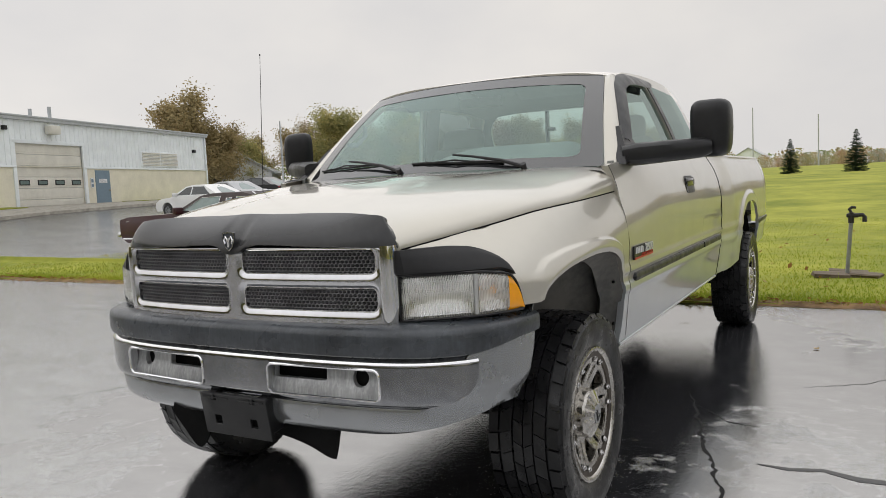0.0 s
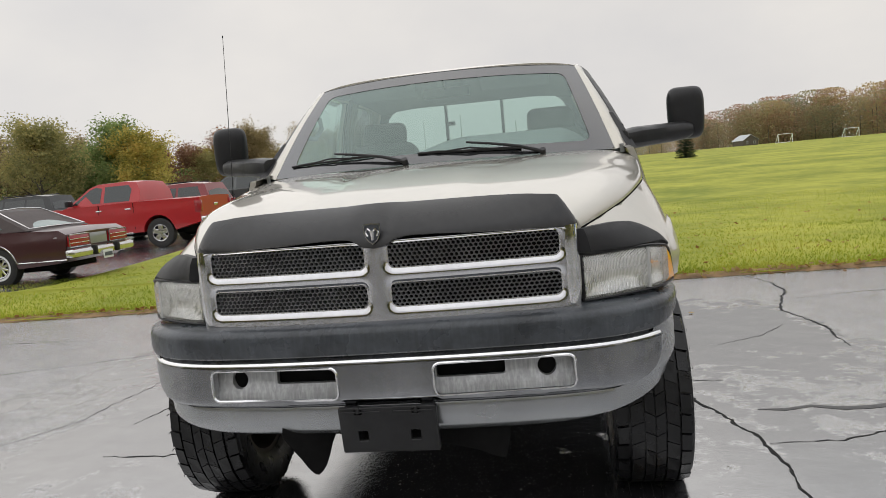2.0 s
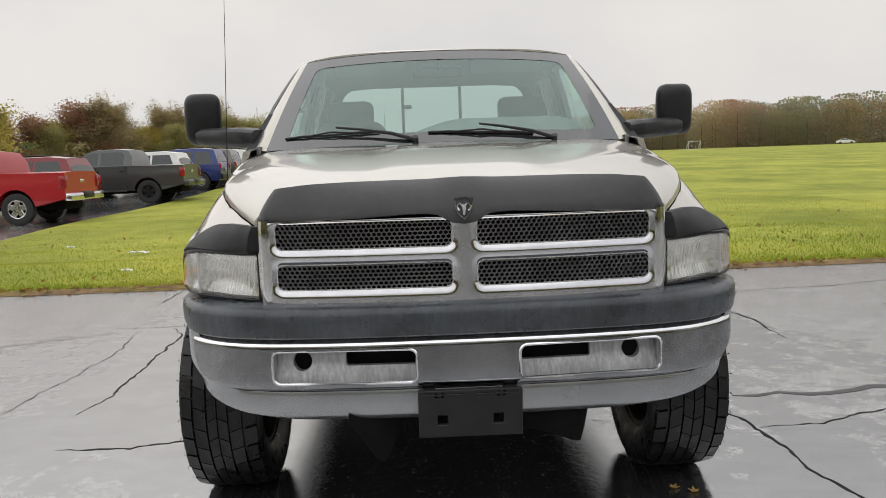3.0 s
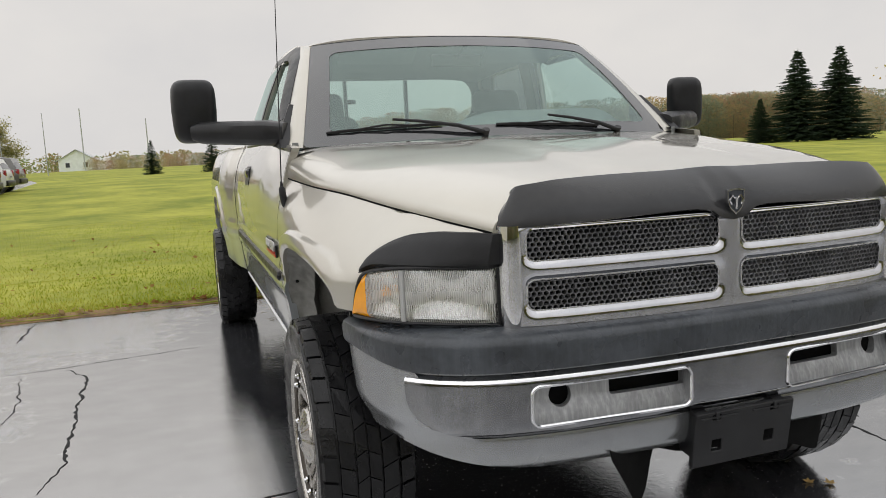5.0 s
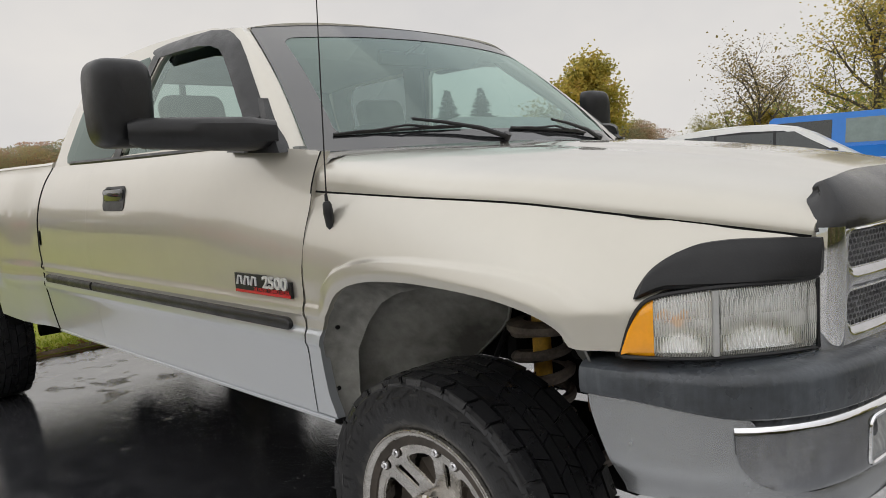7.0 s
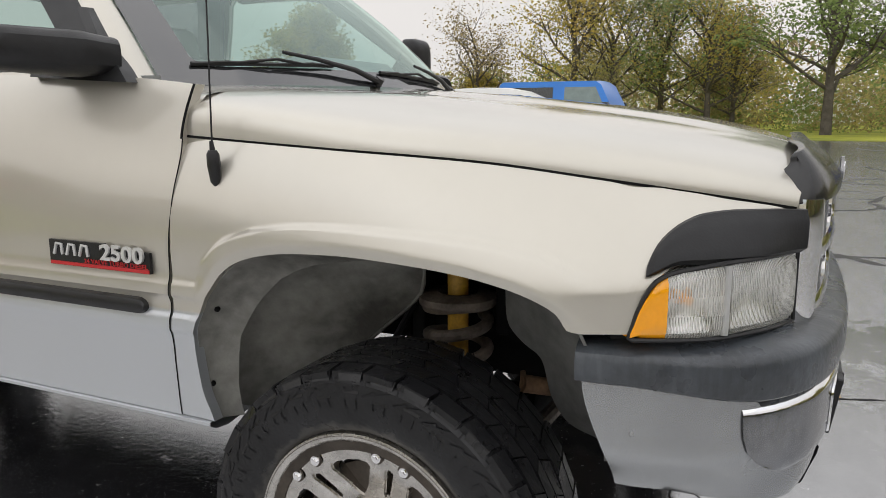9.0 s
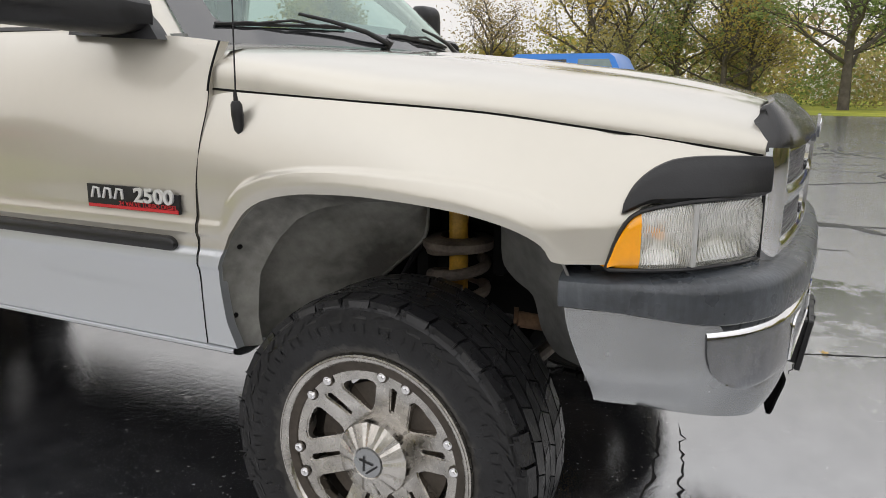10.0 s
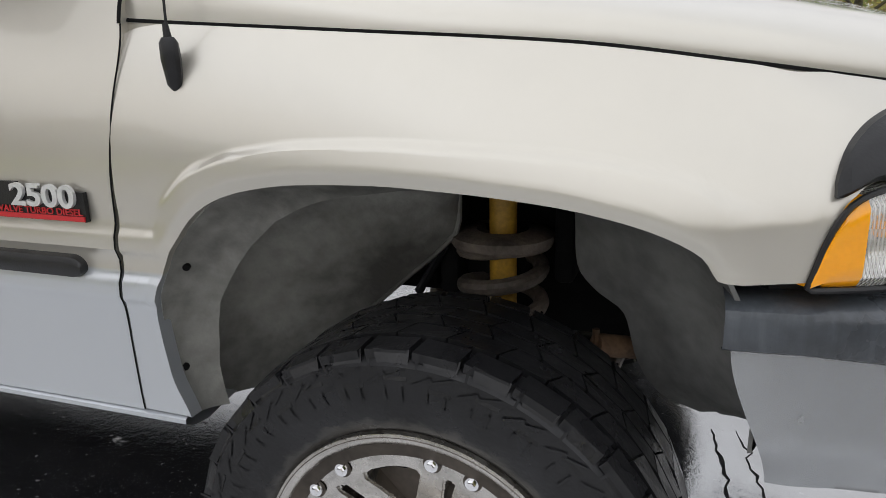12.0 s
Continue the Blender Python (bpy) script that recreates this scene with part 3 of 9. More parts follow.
P_SIDE = pch([(0.50, 0.925), (0.58, 0.945), (0.70, 0.962), (0.782, 0.974), (0.795, 0.981), (0.82, 0.981), (0.835, 0.975), (0.865, 0.977), (0.878, 0.985),
              (0.898, 0.985), (0.914, 0.980), (1.0, 0.986), (1.10, 0.986), (1.20, 0.974), (1.28, 0.955), (1.34, 0.932), (1.385, 0.905)])
GAP_Z = pch([(0.52, 1.231), (0.40, 1.222), (0.13, 1.204), (-0.2, 1.180), (-0.4, 1.152), (-0.6, 1.120), (-0.79, 1.086)])
GAP_X = pch([(0.52, 0.935), (0.13, 0.905), (-0.2, 0.845), (-0.4, 0.785), (-0.6, 0.70), (-0.79, 0.600)])
WING_X = pch([(0.55, 0.985), (0.3, 0.988), (0.0, 0.985), (-0.25, 0.968), (-0.42, 0.938), (-0.5, 0.912), (-0.57, 0.878), (-0.65, 0.812), (-0.70, 0.745),
              (-0.74, 0.665), (-0.79, 0.60)])
ARCH = [(-0.50, 0.886), (-0.404, 0.887), (-0.374, 0.921), (-0.31, 0.953), (-0.2, 0.979), (-0.06, 0.994), (0.05, 0.999), (0.16, 0.996), (0.26, 0.981), (0.32, 0.958),
        (0.38, 0.905), (0.42, 0.85), (0.452, 0.75), (0.450, 0.66), (0.425, 0.555)]


def near_arch(y, z, arch):
    best = 9.0
    p = Vector((y, z))
    for a, b in zip(arch, arch[1:]):
        a, b = Vector(a), Vector(b)
        d = b - a
        s = min(max((p - a).dot(d) / d.length_squared, 0), 1)
        best = min(best, (p - a - d * s).length)
    return best


FLARE = pch([(0.45, 0.052), (0.40, 0.055), (0.0, 0.056), (-0.18, 0.061), (-0.29, 0.068), (-0.40, 0.076), (-0.5, 0.078)])


def wing(y, z):
    zh, xh, xs = GAP_Z(y), GAP_X(y), WING_X(y)
    deep = lerp(0.13, 0.21, sstep(-0.75, -0.3, y))
    s = min(max((z - zh + deep) / deep, 0), 1)
    x = xs - max(xs - xh, 0) * s ** lerp(1.5, 2.0, sstep(-0.3, 0.3, y))
    d = near_arch(y, z, ARCH[1:])
    # the pressed flare round the arch: a narrow ledge that fades out at both ends
    fade = sstep(-0.475, -0.37, y) * sstep(0.42, 0.34, y)
    x += 0.012 * sstep(FLARE(y) + 0.005, FLARE(y) - 0.006, d) * fade - 0.010 * sstep(0.022, 0.0, d)
    back = sstep(0.37, 0.44, y) * sstep(1.0, 0.93, z)
    return lerp(x, P_SIDE(z), back)


def flank(y, z):
    """The side of the cab's doors and of the bed."""
    return P_SIDE(z) - 0.022 * sstep(1.2, 0.47, y) * sstep(1.0, 1.24, z)


def ruled(keys, n_along, n_up, shape, s, near=()):
    """A panel between two lists of (y, z), laid on shape(y, z) on the side s; near: set distances of the first lines from the lower edge."""
    ends = [[pch([(i, k[e][c]) for i, k in enumerate(keys)]) for c in (0, 1)] for e in (0, 1)]
    rows = []
    for i in range(len(keys) - 1):
        steps = n_along[i] if isinstance(n_along, list) else n_along
        for k in range(steps + (i == len(keys) - 2)):
            t = k / steps
            a, b = [Vector((e[0](i + t), e[1](i + t))) for e in ends]
            size = (b - a).length
            cuts = [min(q / size, 1) if size > 0.16 else q / 0.16 for q in near]
            first = cuts[-1] if cuts else 0.0
            cuts += [lerp(first, 1.0, j / n_up) for j in range(1 if cuts else 0, n_up + 1)]
            rows.append([Vector((s * shape(q.x, q.y), q.x, q.y)) for q in [a.lerp(b, c) for c in cuts]])
    return rows


BROW = pch([(-0.518, 0.996), (-0.523, 1.018), (-0.532, 1.040), (-0.545, 1.058), (-0.562, 1.073), (-0.590, 1.086), (-0.64, 1.091), (-0.70, 1.090), (-0.765, 1.087)])


def fenders():
    keys = [((-0.740, 1.012), (-0.757, 1.083)), ((-0.70, 1.018), (-0.72, GAP_Z(-0.72) - 0.004)), ((-0.62, 1.012), (-0.63, GAP_Z(-0.63) - 0.004)),
            ((-0.565, 1.006), (-0.58, GAP_Z(-0.57) - 0.004)), ((-0.533, 0.978), (-0.54, GAP_Z(-0.53) - 0.004)), ((-0.509, 0.935), (-0.51, GAP_Z(-0.50) - 0.004)), ((-0.496, 0.888), (-0.475, GAP_Z(-0.49) - 0.004))]
    tops = [-0.43, -0.37, -0.31, -0.2, -0.06, 0.05, 0.16, 0.26, 0.33, 0.40]
    keys += [(ARCH[1 + i], (y, GAP_Z(y) - 0.004)) for i, y in enumerate(tops)]
    keys += [((0.42, 0.85), (0.470, 1.205)), ((0.452, 0.75), (0.492, 0.92)), ((0.450, 0.66), (0.510, 0.76)), ((0.428, 0.574), (0.526, 0.576))]
    for s in (-1, 1):
        bm = bmesh.new()
        steps = [4] * (len(keys) - 4) + [24, 20, 16]
        grid(bm, ruled(keys, steps, 26, wing, s, [0, 0.008, 0.016, 0.022, 0.03, 0.04, 0.045, 0.049, 0.053, 0.057, 0.061, 0.065, 0.069, 0.073, 0.077, 0.082, 0.09]))
        rim(bm, (-s * 0.028, 0, 0))
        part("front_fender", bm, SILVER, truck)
        # black cover over the headlight
        bm = bmesh.new()
        rows = []
        for i in range(25):
            w = (i / 24) ** 1.5
            y = lerp(-0.520, -0.757, w)
            z0 = lerp(0.990, 1.008, sstep(0, 0.2, w))
            z1 = BROW(y)
            row = []
            for j in range(11):
                z = lerp(z0, z1, j / 10)
                f = j / 10
                bulge = 0.009 + 0.014 * sstep(0.0, 0.06, w) * (min(f / 0.12, 1.0) ** 0.5) * lerp(0.55, 1.0, sstep(1.05, 0.7, f))
                x = wing(y, z)
                nrm = Vector((s * 1.0, -lerp(0.15, 2.2, sstep(-0.5, -0.72, y)), 0.25)).normalized()
                row.append(Vector((s * x, y, z)) + nrm * bulge)
            rows.append(row)
        grid(bm, rows)
        rim(bm, (-s * 0.045, 0.010, 0))
        part("headlight_cover", bm, MATTE, truck, "matte black plastic headlight brow")


fenders()

HOOD_Z = pch([(0.62, 1.352), (0.45, 1.342), (0.2, 1.325), (-0.1, 1.298), (-0.4, 1.262), (-0.6, 1.228), (-0.74, 1.194), (-0.80, 1.172), (-0.84, 1.140)])
HOOD_BACK = pch([(0.0, 0.432), (0.4, 0.478), (0.7, 0.552), (0.84, 0.615), (0.88, 0.612), (0.93, 0.55)])
HOOD_FRONT = pch([(0.0, -0.818), (0.3, -0.806), (0.5, -0.782), (0.6, -0.756)])


def hood_point(u, c):
    """u: 0 nose to 1 cowl; c: -1 to 1 across."""
    a = abs(c)
    th = (1 - a) * math.pi / 2
    boxy = sstep(0.55, 1.0, u)
    fx, fz = math.cos(th) ** (2 / lerp(3.4, 5.5, boxy)), math.sin(th) ** (2 / lerp(2.3, 4.4, boxy))
    y = lerp(HOOD_FRONT(fx * 0.6), HOOD_BACK(fx * 0.93), u)
    x = GAP_X(y) * fx
    zc = HOOD_Z(y)
    z = GAP_Z(y) + (zc - GAP_Z(y)) * fz
    z += 0.010 * sstep(0.30, 0.20, abs(x)) * sstep(-0.84, -0.5, y)
    z -= 0.03 * sstep(-0.80, -0.86, y) * fz
    return Vector((math.copysign(x, c), y, z))


bm = bmesh.new()
across = [-1 + 2 * i / 72 for i in range(73)]
grid(bm, [[hood_point(i / 48, c) for c in across] for i in range(49)])
rim(bm, (0, 0, -0.03))
part("hood", bm, SILVER, truck)

# ---- bug shield along the hood's front edge ----
SH_PLAN = [(0.0, -0.856), (0.2, -0.850), (0.4, -0.836), (0.5, -0.823), (0.56, -0.807), (0.590, -0.790), (0.606, -0.772), (0.613, -0.755)]
sh_arc = [0.0]
for a, b in zip(SH_PLAN, SH_PLAN[1:]):
    sh_arc.append(sh_arc[-1] + math.dist(a, b))
SH_X = pch([(u, p[0]) for u, p in zip(sh_arc, SH_PLAN)])
SH_Y = pch([(u, p[1]) for u, p in zip(sh_arc, SH_PLAN)])
SH_END = sh_arc[-1]
SH_TOP = pch([(0, 1.217), (0.05, 1.2155), (0.11, 1.213), (0.3, 1.212), (0.45, 1.209), (0.53, 1.203), (SH_END - 0.055, 1.198), (SH_END - 0.032, 1.191), (SH_END - 0.014, 1.181), (SH_END, 1.165)])
SH_LOW = pch([(0, 1.084), (0.035, 1.090), (0.07, 1.112), (0.12, 1.117), (0.3, 1.112), (0.5, 1.106), (0.58, 1.102), (SH_END - 0.008, 1.099), (SH_END, 1.101)])
bm = bmesh.new()
rows = []
for i in range(181):
    u = lerp(-1, 1, i / 180)
    u = SH_END * math.copysign(1 - (1 - abs(u)) ** 1.25, u)
    a = abs(u)
    top, low = SH_TOP(a), SH_LOW(a)
    tx, ty = SH_X(a + 0.004) - SH_X(a - 0.004), SH_Y(a + 0.004) - SH_Y(a - 0.004)
    inward = Vector((-ty, tx)).normalized()
    mound = 0.006 * math.exp(-(u / 0.05) ** 2)
    row = []
    for j in range(11):
        t = j / 10
        back = lerp(0.110, 0.050, sstep(0.25, 0.62, a)) * (1 - t) ** 1.6 - mound * (1 - abs(2 * t - 1))
        x, y = SH_X(a) + inward.x * back, SH_Y(a) + inward.y * back
        row.append(Vector((math.copysign(x, u), y, lerp(top, low, t ** 1.1))))
    rows.append(row)
grid(bm, rows)
rim(bm, (0, 0.012, -0.004))
part("bug_shield", bm, SHIELD, truck, "smoked black plastic bug shield")

# ---- grille ----
GRILLE_Y = pch([(0, -0.846), (0.2, -0.840), (0.4, -0.825), (0.52, -0.809), (0.57, -0.797), (0.60, -0.780), (0.64, -0.750)])


def on_grille(u, v, w):
    return Vector((u, GRILLE_Y(abs(u)) + 0.10 * (v - 0.98) * -0.25 + 0.07 * sstep(1.098, 1.142, v) + w, v))


cut_x = [-0.6 + 0.04 * k for k in range(31)]
openings = []
bm = bmesh.new()
for s in (-1, 1):
    for z0, z1, low, high in ((0.898, 0.977, 0.850, 0.9975), (1.018, 1.100, 0.9975, 1.135)):
        x0, x1 = sorted((s * 0.034, s * 0.555))
        left, right = sorted((0.0, s * 0.592))
        openings.append((x0, z0, x1, z1))
        r = 0.022
        # pairs of a point on the opening's edge and one on the middle of the bars round it
        pairs = []
        for cx, cz, mx, mz, a0 in ((x1 - r, z1 - r, right, high, 0), (x0 + r, z1 - r, left, high, 90), (x0 + r, z0 + r, left, low, 180), (x1 - r, z0 + r, right, low, 270)):
            for k in range(9):
                a = radians(a0 + 90 * k / 8)
                f = k / 8
                one, two = ((mx, cz), (cx, mz)) if a0 in (0, 180) else ((cx, mz), (mx, cz))
                q = Vector(one).lerp((mx, mz), f * 2) if f < 0.5 else Vector((mx, mz)).lerp(two, f * 2 - 1)
                pairs.append((Vector((cx + r * math.cos(a), cz + r * math.sin(a))), q))
            run = 16 if a0 in (0, 180) else 2
            n0 = ((x0 + r, z1 - r, 90), (x0 + r, z0 + r, 180), (x1 - r, z0 + r, 270), (x1 - r, z1 - r, 360))[a0 // 90]
            start, stop = pairs[-1][0], Vector((n0[0] + r * math.cos(radians(n0[2])), n0[1] + r * math.sin(radians(n0[2]))))
            for k in range(1, run):
                p = start.lerp(stop, k / run)
                pairs.append((p, Vector((p.x, mz)) if a0 in (0, 180) else Vector((mx, p.y))))
        rows = []
        for t in (0, 0.08, 0.16, 0.26, 0.38, 0.5, 0.64, 0.8, 1.0):
            row = []
            for p, q in pairs:
                at = p.lerp(q, t)
                row.append(on_grille(at.x, at.y, 0.006 - 0.0095 * math.sin(math.pi / 2 * min((at - p).length / 0.0205, 1))))
            rows.append(row)
        grid(bm, rows, close=True)
bmesh.ops.remove_doubles(bm, verts=bm.verts, dist=0.0004)
rim(bm, (0, 0.035, 0))
grille = part("grille_frame", bm, CHROME, truck, "chrome grille surround", sharp=50)
for s in (-1, 1):
    bm = bmesh.new()
    rows = []
    for j in range(10):
        t = j / 9
        z = lerp(0.860, 1.107, t)
        pinch = 0.004 * (1 - min(t, 1 - t) / 0.15) if min(t, 1 - t) < 0.15 else 0.0
        row = []
        for i in range(13):
            a = lerp(-1.0, 1.75, i / 12)
            row.append(Vector((s * (0.580 + (0.033 - pinch) * math.sin(a)), -0.757 - (0.046 - pinch) * math.cos(a) - 0.025 * (z - 0.98), z)))
        rows.append(row)
    grid(bm, rows)
    rim(bm, (0, 0.03, 0))
    part("grille_end", bm, BRIGHT, truck, "rounded chrome grille end")


def honeycomb(x0, z0, x1, z1):
    """Hexagonal cells with raised walls."""
    bm = bmesh.new()
    pitch, row_h = 0.0150, 0.0120
    wall = 0.0015
    r = pitch / math.sqrt(3)
    j, z = 0, z0 + 0.004
    while z < z1 + 0.006:
        x = x0 + (pitch / 2 if j % 2 else 0)
        while x < x1 + pitch / 2:
            ring = []
            for rad, yy in ((r - wall * 0.2, 0.018), (r - wall * 0.2, 0.0), (r - wall, 0.0), (r - wall, 0.018)):
                row = []
                for k in range(6):
                    a = math.pi / 6 + k * math.pi / 3
                    px = min(max(x + rad * math.cos(a), x0 - 0.004), x1 + 0.004)
                    pz = min(max(z + rad * math.sin(a) * 0.92, z0 - 0.004), z1 + 0.004)
                    row.append(on_grille(px, pz, 0.016 + yy))
                ring.append(row)
            grid(bm, ring, close=True)
            x += pitch
        z += row_h
        j += 1
    return bm


MESH = material("grille_mesh_grey", (0.27, 0.27, 0.28), 0.30, 0.6, vary=0.3, scale=10)
for op in openings:
    part("grille_mesh", honeycomb(*op), MESH, truck, "grey honeycomb mesh insert", smooth=False)
    bm = bmesh.new()
    x0, z0, x1, z1 = op
    plate(bm, rounded(x0 - 0.002, z0 - 0.002, x1 + 0.002, z1 + 0.002, 0.023), [rounded(x0 + 0.004, z0 + 0.004, x1 - 0.004, z1 - 0.004, 0.018)], 0.012,
          lambda u, v, w: on_grille(u, v, w + 0.006), [c for c in cut_x if x0 < c < x1])
    part("grille_bezel", bm, BRIGHT, truck, "bright chrome edge of the grille opening")
bm = bmesh.new()
grid(bm, [[Vector((x, GRILLE_Y(abs(x)) + 0.075, z)) for x in cut_x] for z in (0.845, 1.13)])
rim(bm, (0, 0.3, 0))
part("radiator", bm, DARK, truck, "black radiator behind the grille")

# shield-shaped emblem with a plain relief
bm = bmesh.new()
shield = [(0.92 * u, 0.95 * v) for u, v in [(-0.029, 0.030), (0.0, 0.034), (0.029, 0.030), (0.028, 0.0), (0.018, -0.022), (0, -0.036), (-0.018, -0.022), (-0.028, 0.0)]]
inner = [(u * 0.86, v * 0.86) for u, v in shield]
plate(bm, shield, [inner], 0.008, lambda u, v, w: Vector((u, -0.8620 + w, 1.130 + v)))
emblem = part("emblem", bm, CHROME, truck, "small chrome shield emblem")
bm = bmesh.new()
plate(bm, [(u * 0.86, v * 0.86) for u, v in shield], [], 0.004, lambda u, v, w: Vector((u, -0.8580 + w, 1.130 + v)))
part("emblem_field", bm, PAD, emblem)
bm = bmesh.new()
for s in (-1, 1):
    tube(bm, [(s * 0.004, -0.8615, 1.136), (s * 0.012, -0.8615, 1.145), (s * 0.020, -0.8615, 1.134), (s * 0.014, -0.8615, 1.122)], 0.0035, 6)
tube(bm, [(0, -0.8615, 1.140), (0, -0.8615, 1.110)], [0.007, 0.004], 6)
part("emblem_relief", bm, BRIGHT, emblem)

# ---- headlights ----
CORNER = pch([(-0.785, 0.55), (-0.753, 0.63), (-0.725, 0.70), (-0.69, 0.76), (-0.647, 0.823), (-0.60, 0.865), (-0.555, 0.890), (-0.50, 0.913), (-0.46, 0.925)])


def headlights():
    def strip(y0, y1, z_low, z_high, out, mat, name, parent, label="", n=14, ribs=0, wave=0.0):
        bm = bmesh.new()
        rows = []
        for i in range(n + 1):
            y = lerp(y0, y1, i / n)
            x = CORNER(y)
            slope = (CORNER(y + 0.004) - CORNER(y - 0.004)) / 0.008
            nrm = Vector((s, -s * 0 - slope, 0)).normalized()
            row = []
            zl, zh = z_low(y), z_high(y)
            for j in range(9):
                t = j / 8
                z = lerp(zl, zh, t)
                rib = ribs * (i % 2)
                row.append(Vector((s * x, y, z)) + nrm * (out - 0.010 * abs(2 * t - 1) ** 8 + rib + wave * (math.sin(11 * t + 40 * y) + math.sin(95 * y + 3 * t))))
            rows.append(row)
        grid(bm, rows)
        rim(bm, (-s * 0.03, 0.03, 0))
        ob = part(name, bm, mat, parent, label, sharp=20 if ribs else 40)
        ob.visible_shadow = mat is not LENS
        return ob
    def bowl(y0, y1, yc, deep, name, parent):
        """A hollow silvered reflector behind a lens, faceted into narrow strips."""
        bm = bmesh.new()
        rows = []
        for i in range(33):
            y = lerp(y0, y1, i / 32)
            slope = (CORNER(y + 0.004) - CORNER(y - 0.004)) / 0.008
            nrm = Vector((s, -slope, 0)).normalized()
            row = []
            for j in range(17):
                t = j / 16
                z = lerp(low(y) + 0.006, high(y) - 0.006, t)
                hollow = deep * max(1 - ((y - yc) / (abs(y1 - y0) * 0.56)) ** 2, 0) * max(1 - (2 * t - 1) ** 2 * 0.9, 0)
                row.append(Vector((s * CORNER(y), y, z)) - nrm * (0.010 + hollow + 0.0012 * (i % 2)))
            rows.append(row)
        grid(bm, rows)
        part(name, bm, LAMP, parent, "silvered reflector", sharp=12)
    for s in (-1, 1):
        low = pch([(-0.78, 0.870), (-0.66, 0.878), (-0.48, 0.882)])
        high = pch([(-0.78, 1.004), (-0.66, 1.010), (-0.60, 1.004), (-0.560, 0.995), (-0.538, 0.982), (-0.518, 0.950), (-0.506, 0.914), (-0.499, 0.887)])
        bm = bmesh.new()
        rows = []
        for i in range(24):
            y = lerp(-0.765, -0.488, i / 23)
            rows.append([Vector((s * (CORNER(y) - 0.045), y + 0.03, z)) for z in (0.86, 0.93, 1.02)])
        grid(bm, rows)
        rim(bm, (-s * 0.08, 0.08, 0))
        head = part("headlight", bm, BLACK, truck, "clear ribbed headlight with amber corner lens")
        bowl(-0.755, -0.654, -0.705, 0.024, "reflector", head)
        bowl(-0.644, -0.558, -0.600, 0.020, "corner_reflector", head)
        strip(-0.757, -0.6545, low, high, 0.006, LENS, "headlight_lens", head, "clear ribbed headlight lens", n=30)
        strip(-0.6435, -0.558, low, high, 0.006, LENS, "corner_lens", head, "clear ribbed corner lens", n=24)
        strip(-0.5575, -0.500, low, high, 0.006, AMBER, "amber_lens", head, "amber side marker lens", n=16)
        # bulbs inside
        for y, r, mat, name, label in ((-0.598, 0.012, AMBER, "indicator_bulb", "amber indicator bulb"),):
            bm = bmesh.new()
            slope = (CORNER(y + 0.004) - CORNER(y - 0.004)) / 0.008
            nrm = Vector((s, -slope, 0)).normalized()
            p = Vector((s * CORNER(y), y, 0.945)) - nrm * 0.022
            cyl(bm, p - nrm * 0.010, p + nrm * 0.010, r, r * 0.7, 14)
            part(name, bm, mat, head, label)
        # wall between the lamps and the rubber round them
        y = -0.649
        bm = bmesh.new()
        slope = (CORNER(y + 0.004) - CORNER(y - 0.004)) / 0.008
        nrm, side = Vector((s, -slope, 0)).normalized(), Vector((slope * s, 1.0, 0)).normalized()
        rows = []
        for k in range(9):
            z = lerp(low(y) + 0.002, high(y) - 0.002, k / 8)
            c = Vector((s * CORNER(y), y, z))
            rows.append([c + side * u + nrm * w for u, w in ((-0.0065, -0.02), (-0.0065, 0.004), (-0.004, 0.007), (0.004, 0.007), (0.0065, 0.004), (0.0065, -0.02))])
        grid(bm, rows)
        part("lens_rib", bm, LENSRIB, head, "pale plastic wall between the lenses")
        line = []
        for k in range(29):
            y = lerp(-0.760, -0.500, k / 28)
            line.append((y, high(y) + 0.003))
        line += [(-0.496, 0.882)] + [(lerp(-0.502, -0.760, k / 12), low(lerp(-0.502, -0.760, k / 12)) - 0.003) for k in range(13)]
        bm = bmesh.new()
        tube(bm, [Vector((s * (CORNER(y) + 0.001), y - 0.002, z)) for y, z in line], 0.0042, 6, closed=True)
        part("lens_gasket", bm, BLACK, head, "black rubber gasket round the lamps")


headlights()

# ---- front bumper ----
BUMP_PLAN = [(0.0, -0.863), (0.20, -0.860), (0.40, -0.850), (0.55, -0.832), (0.67, -0.802), (0.76, -0.753), (0.825, -0.690), (0.867, -0.612), (0.893, -0.525), (0.906, -0.425)]
arc = [0.0]
for a, b in zip(BUMP_PLAN, BUMP_PLAN[1:]):
    arc.append(arc[-1] + math.dist(a, b))
PLAN_X = pch([(u, p[0]) for u, p in zip(arc, BUMP_PLAN)])
PLAN_Y = pch([(u, p[1]) for u, p in zip(arc, BUMP_PLAN)])
LAST = arc[-1]


def on_bumper(u, z, out):
    a = abs(u)
    x, y = PLAN_X(a), PLAN_Y(a)
    tx, ty = PLAN_X(a + 0.005) - PLAN_X(a - 0.005), PLAN_Y(a + 0.005) - PLAN_Y(a - 0.005)
    if a > LAST - 0.006:
        tx, ty = 0.01, 0.12
    n = Vector((ty, -tx, 0)).normalized()
    p = Vector((x, y, z)) + n * out
    return Vector((math.copysign(p.x, u) if a > 1e-6 else 0.0, p.y, p.z))


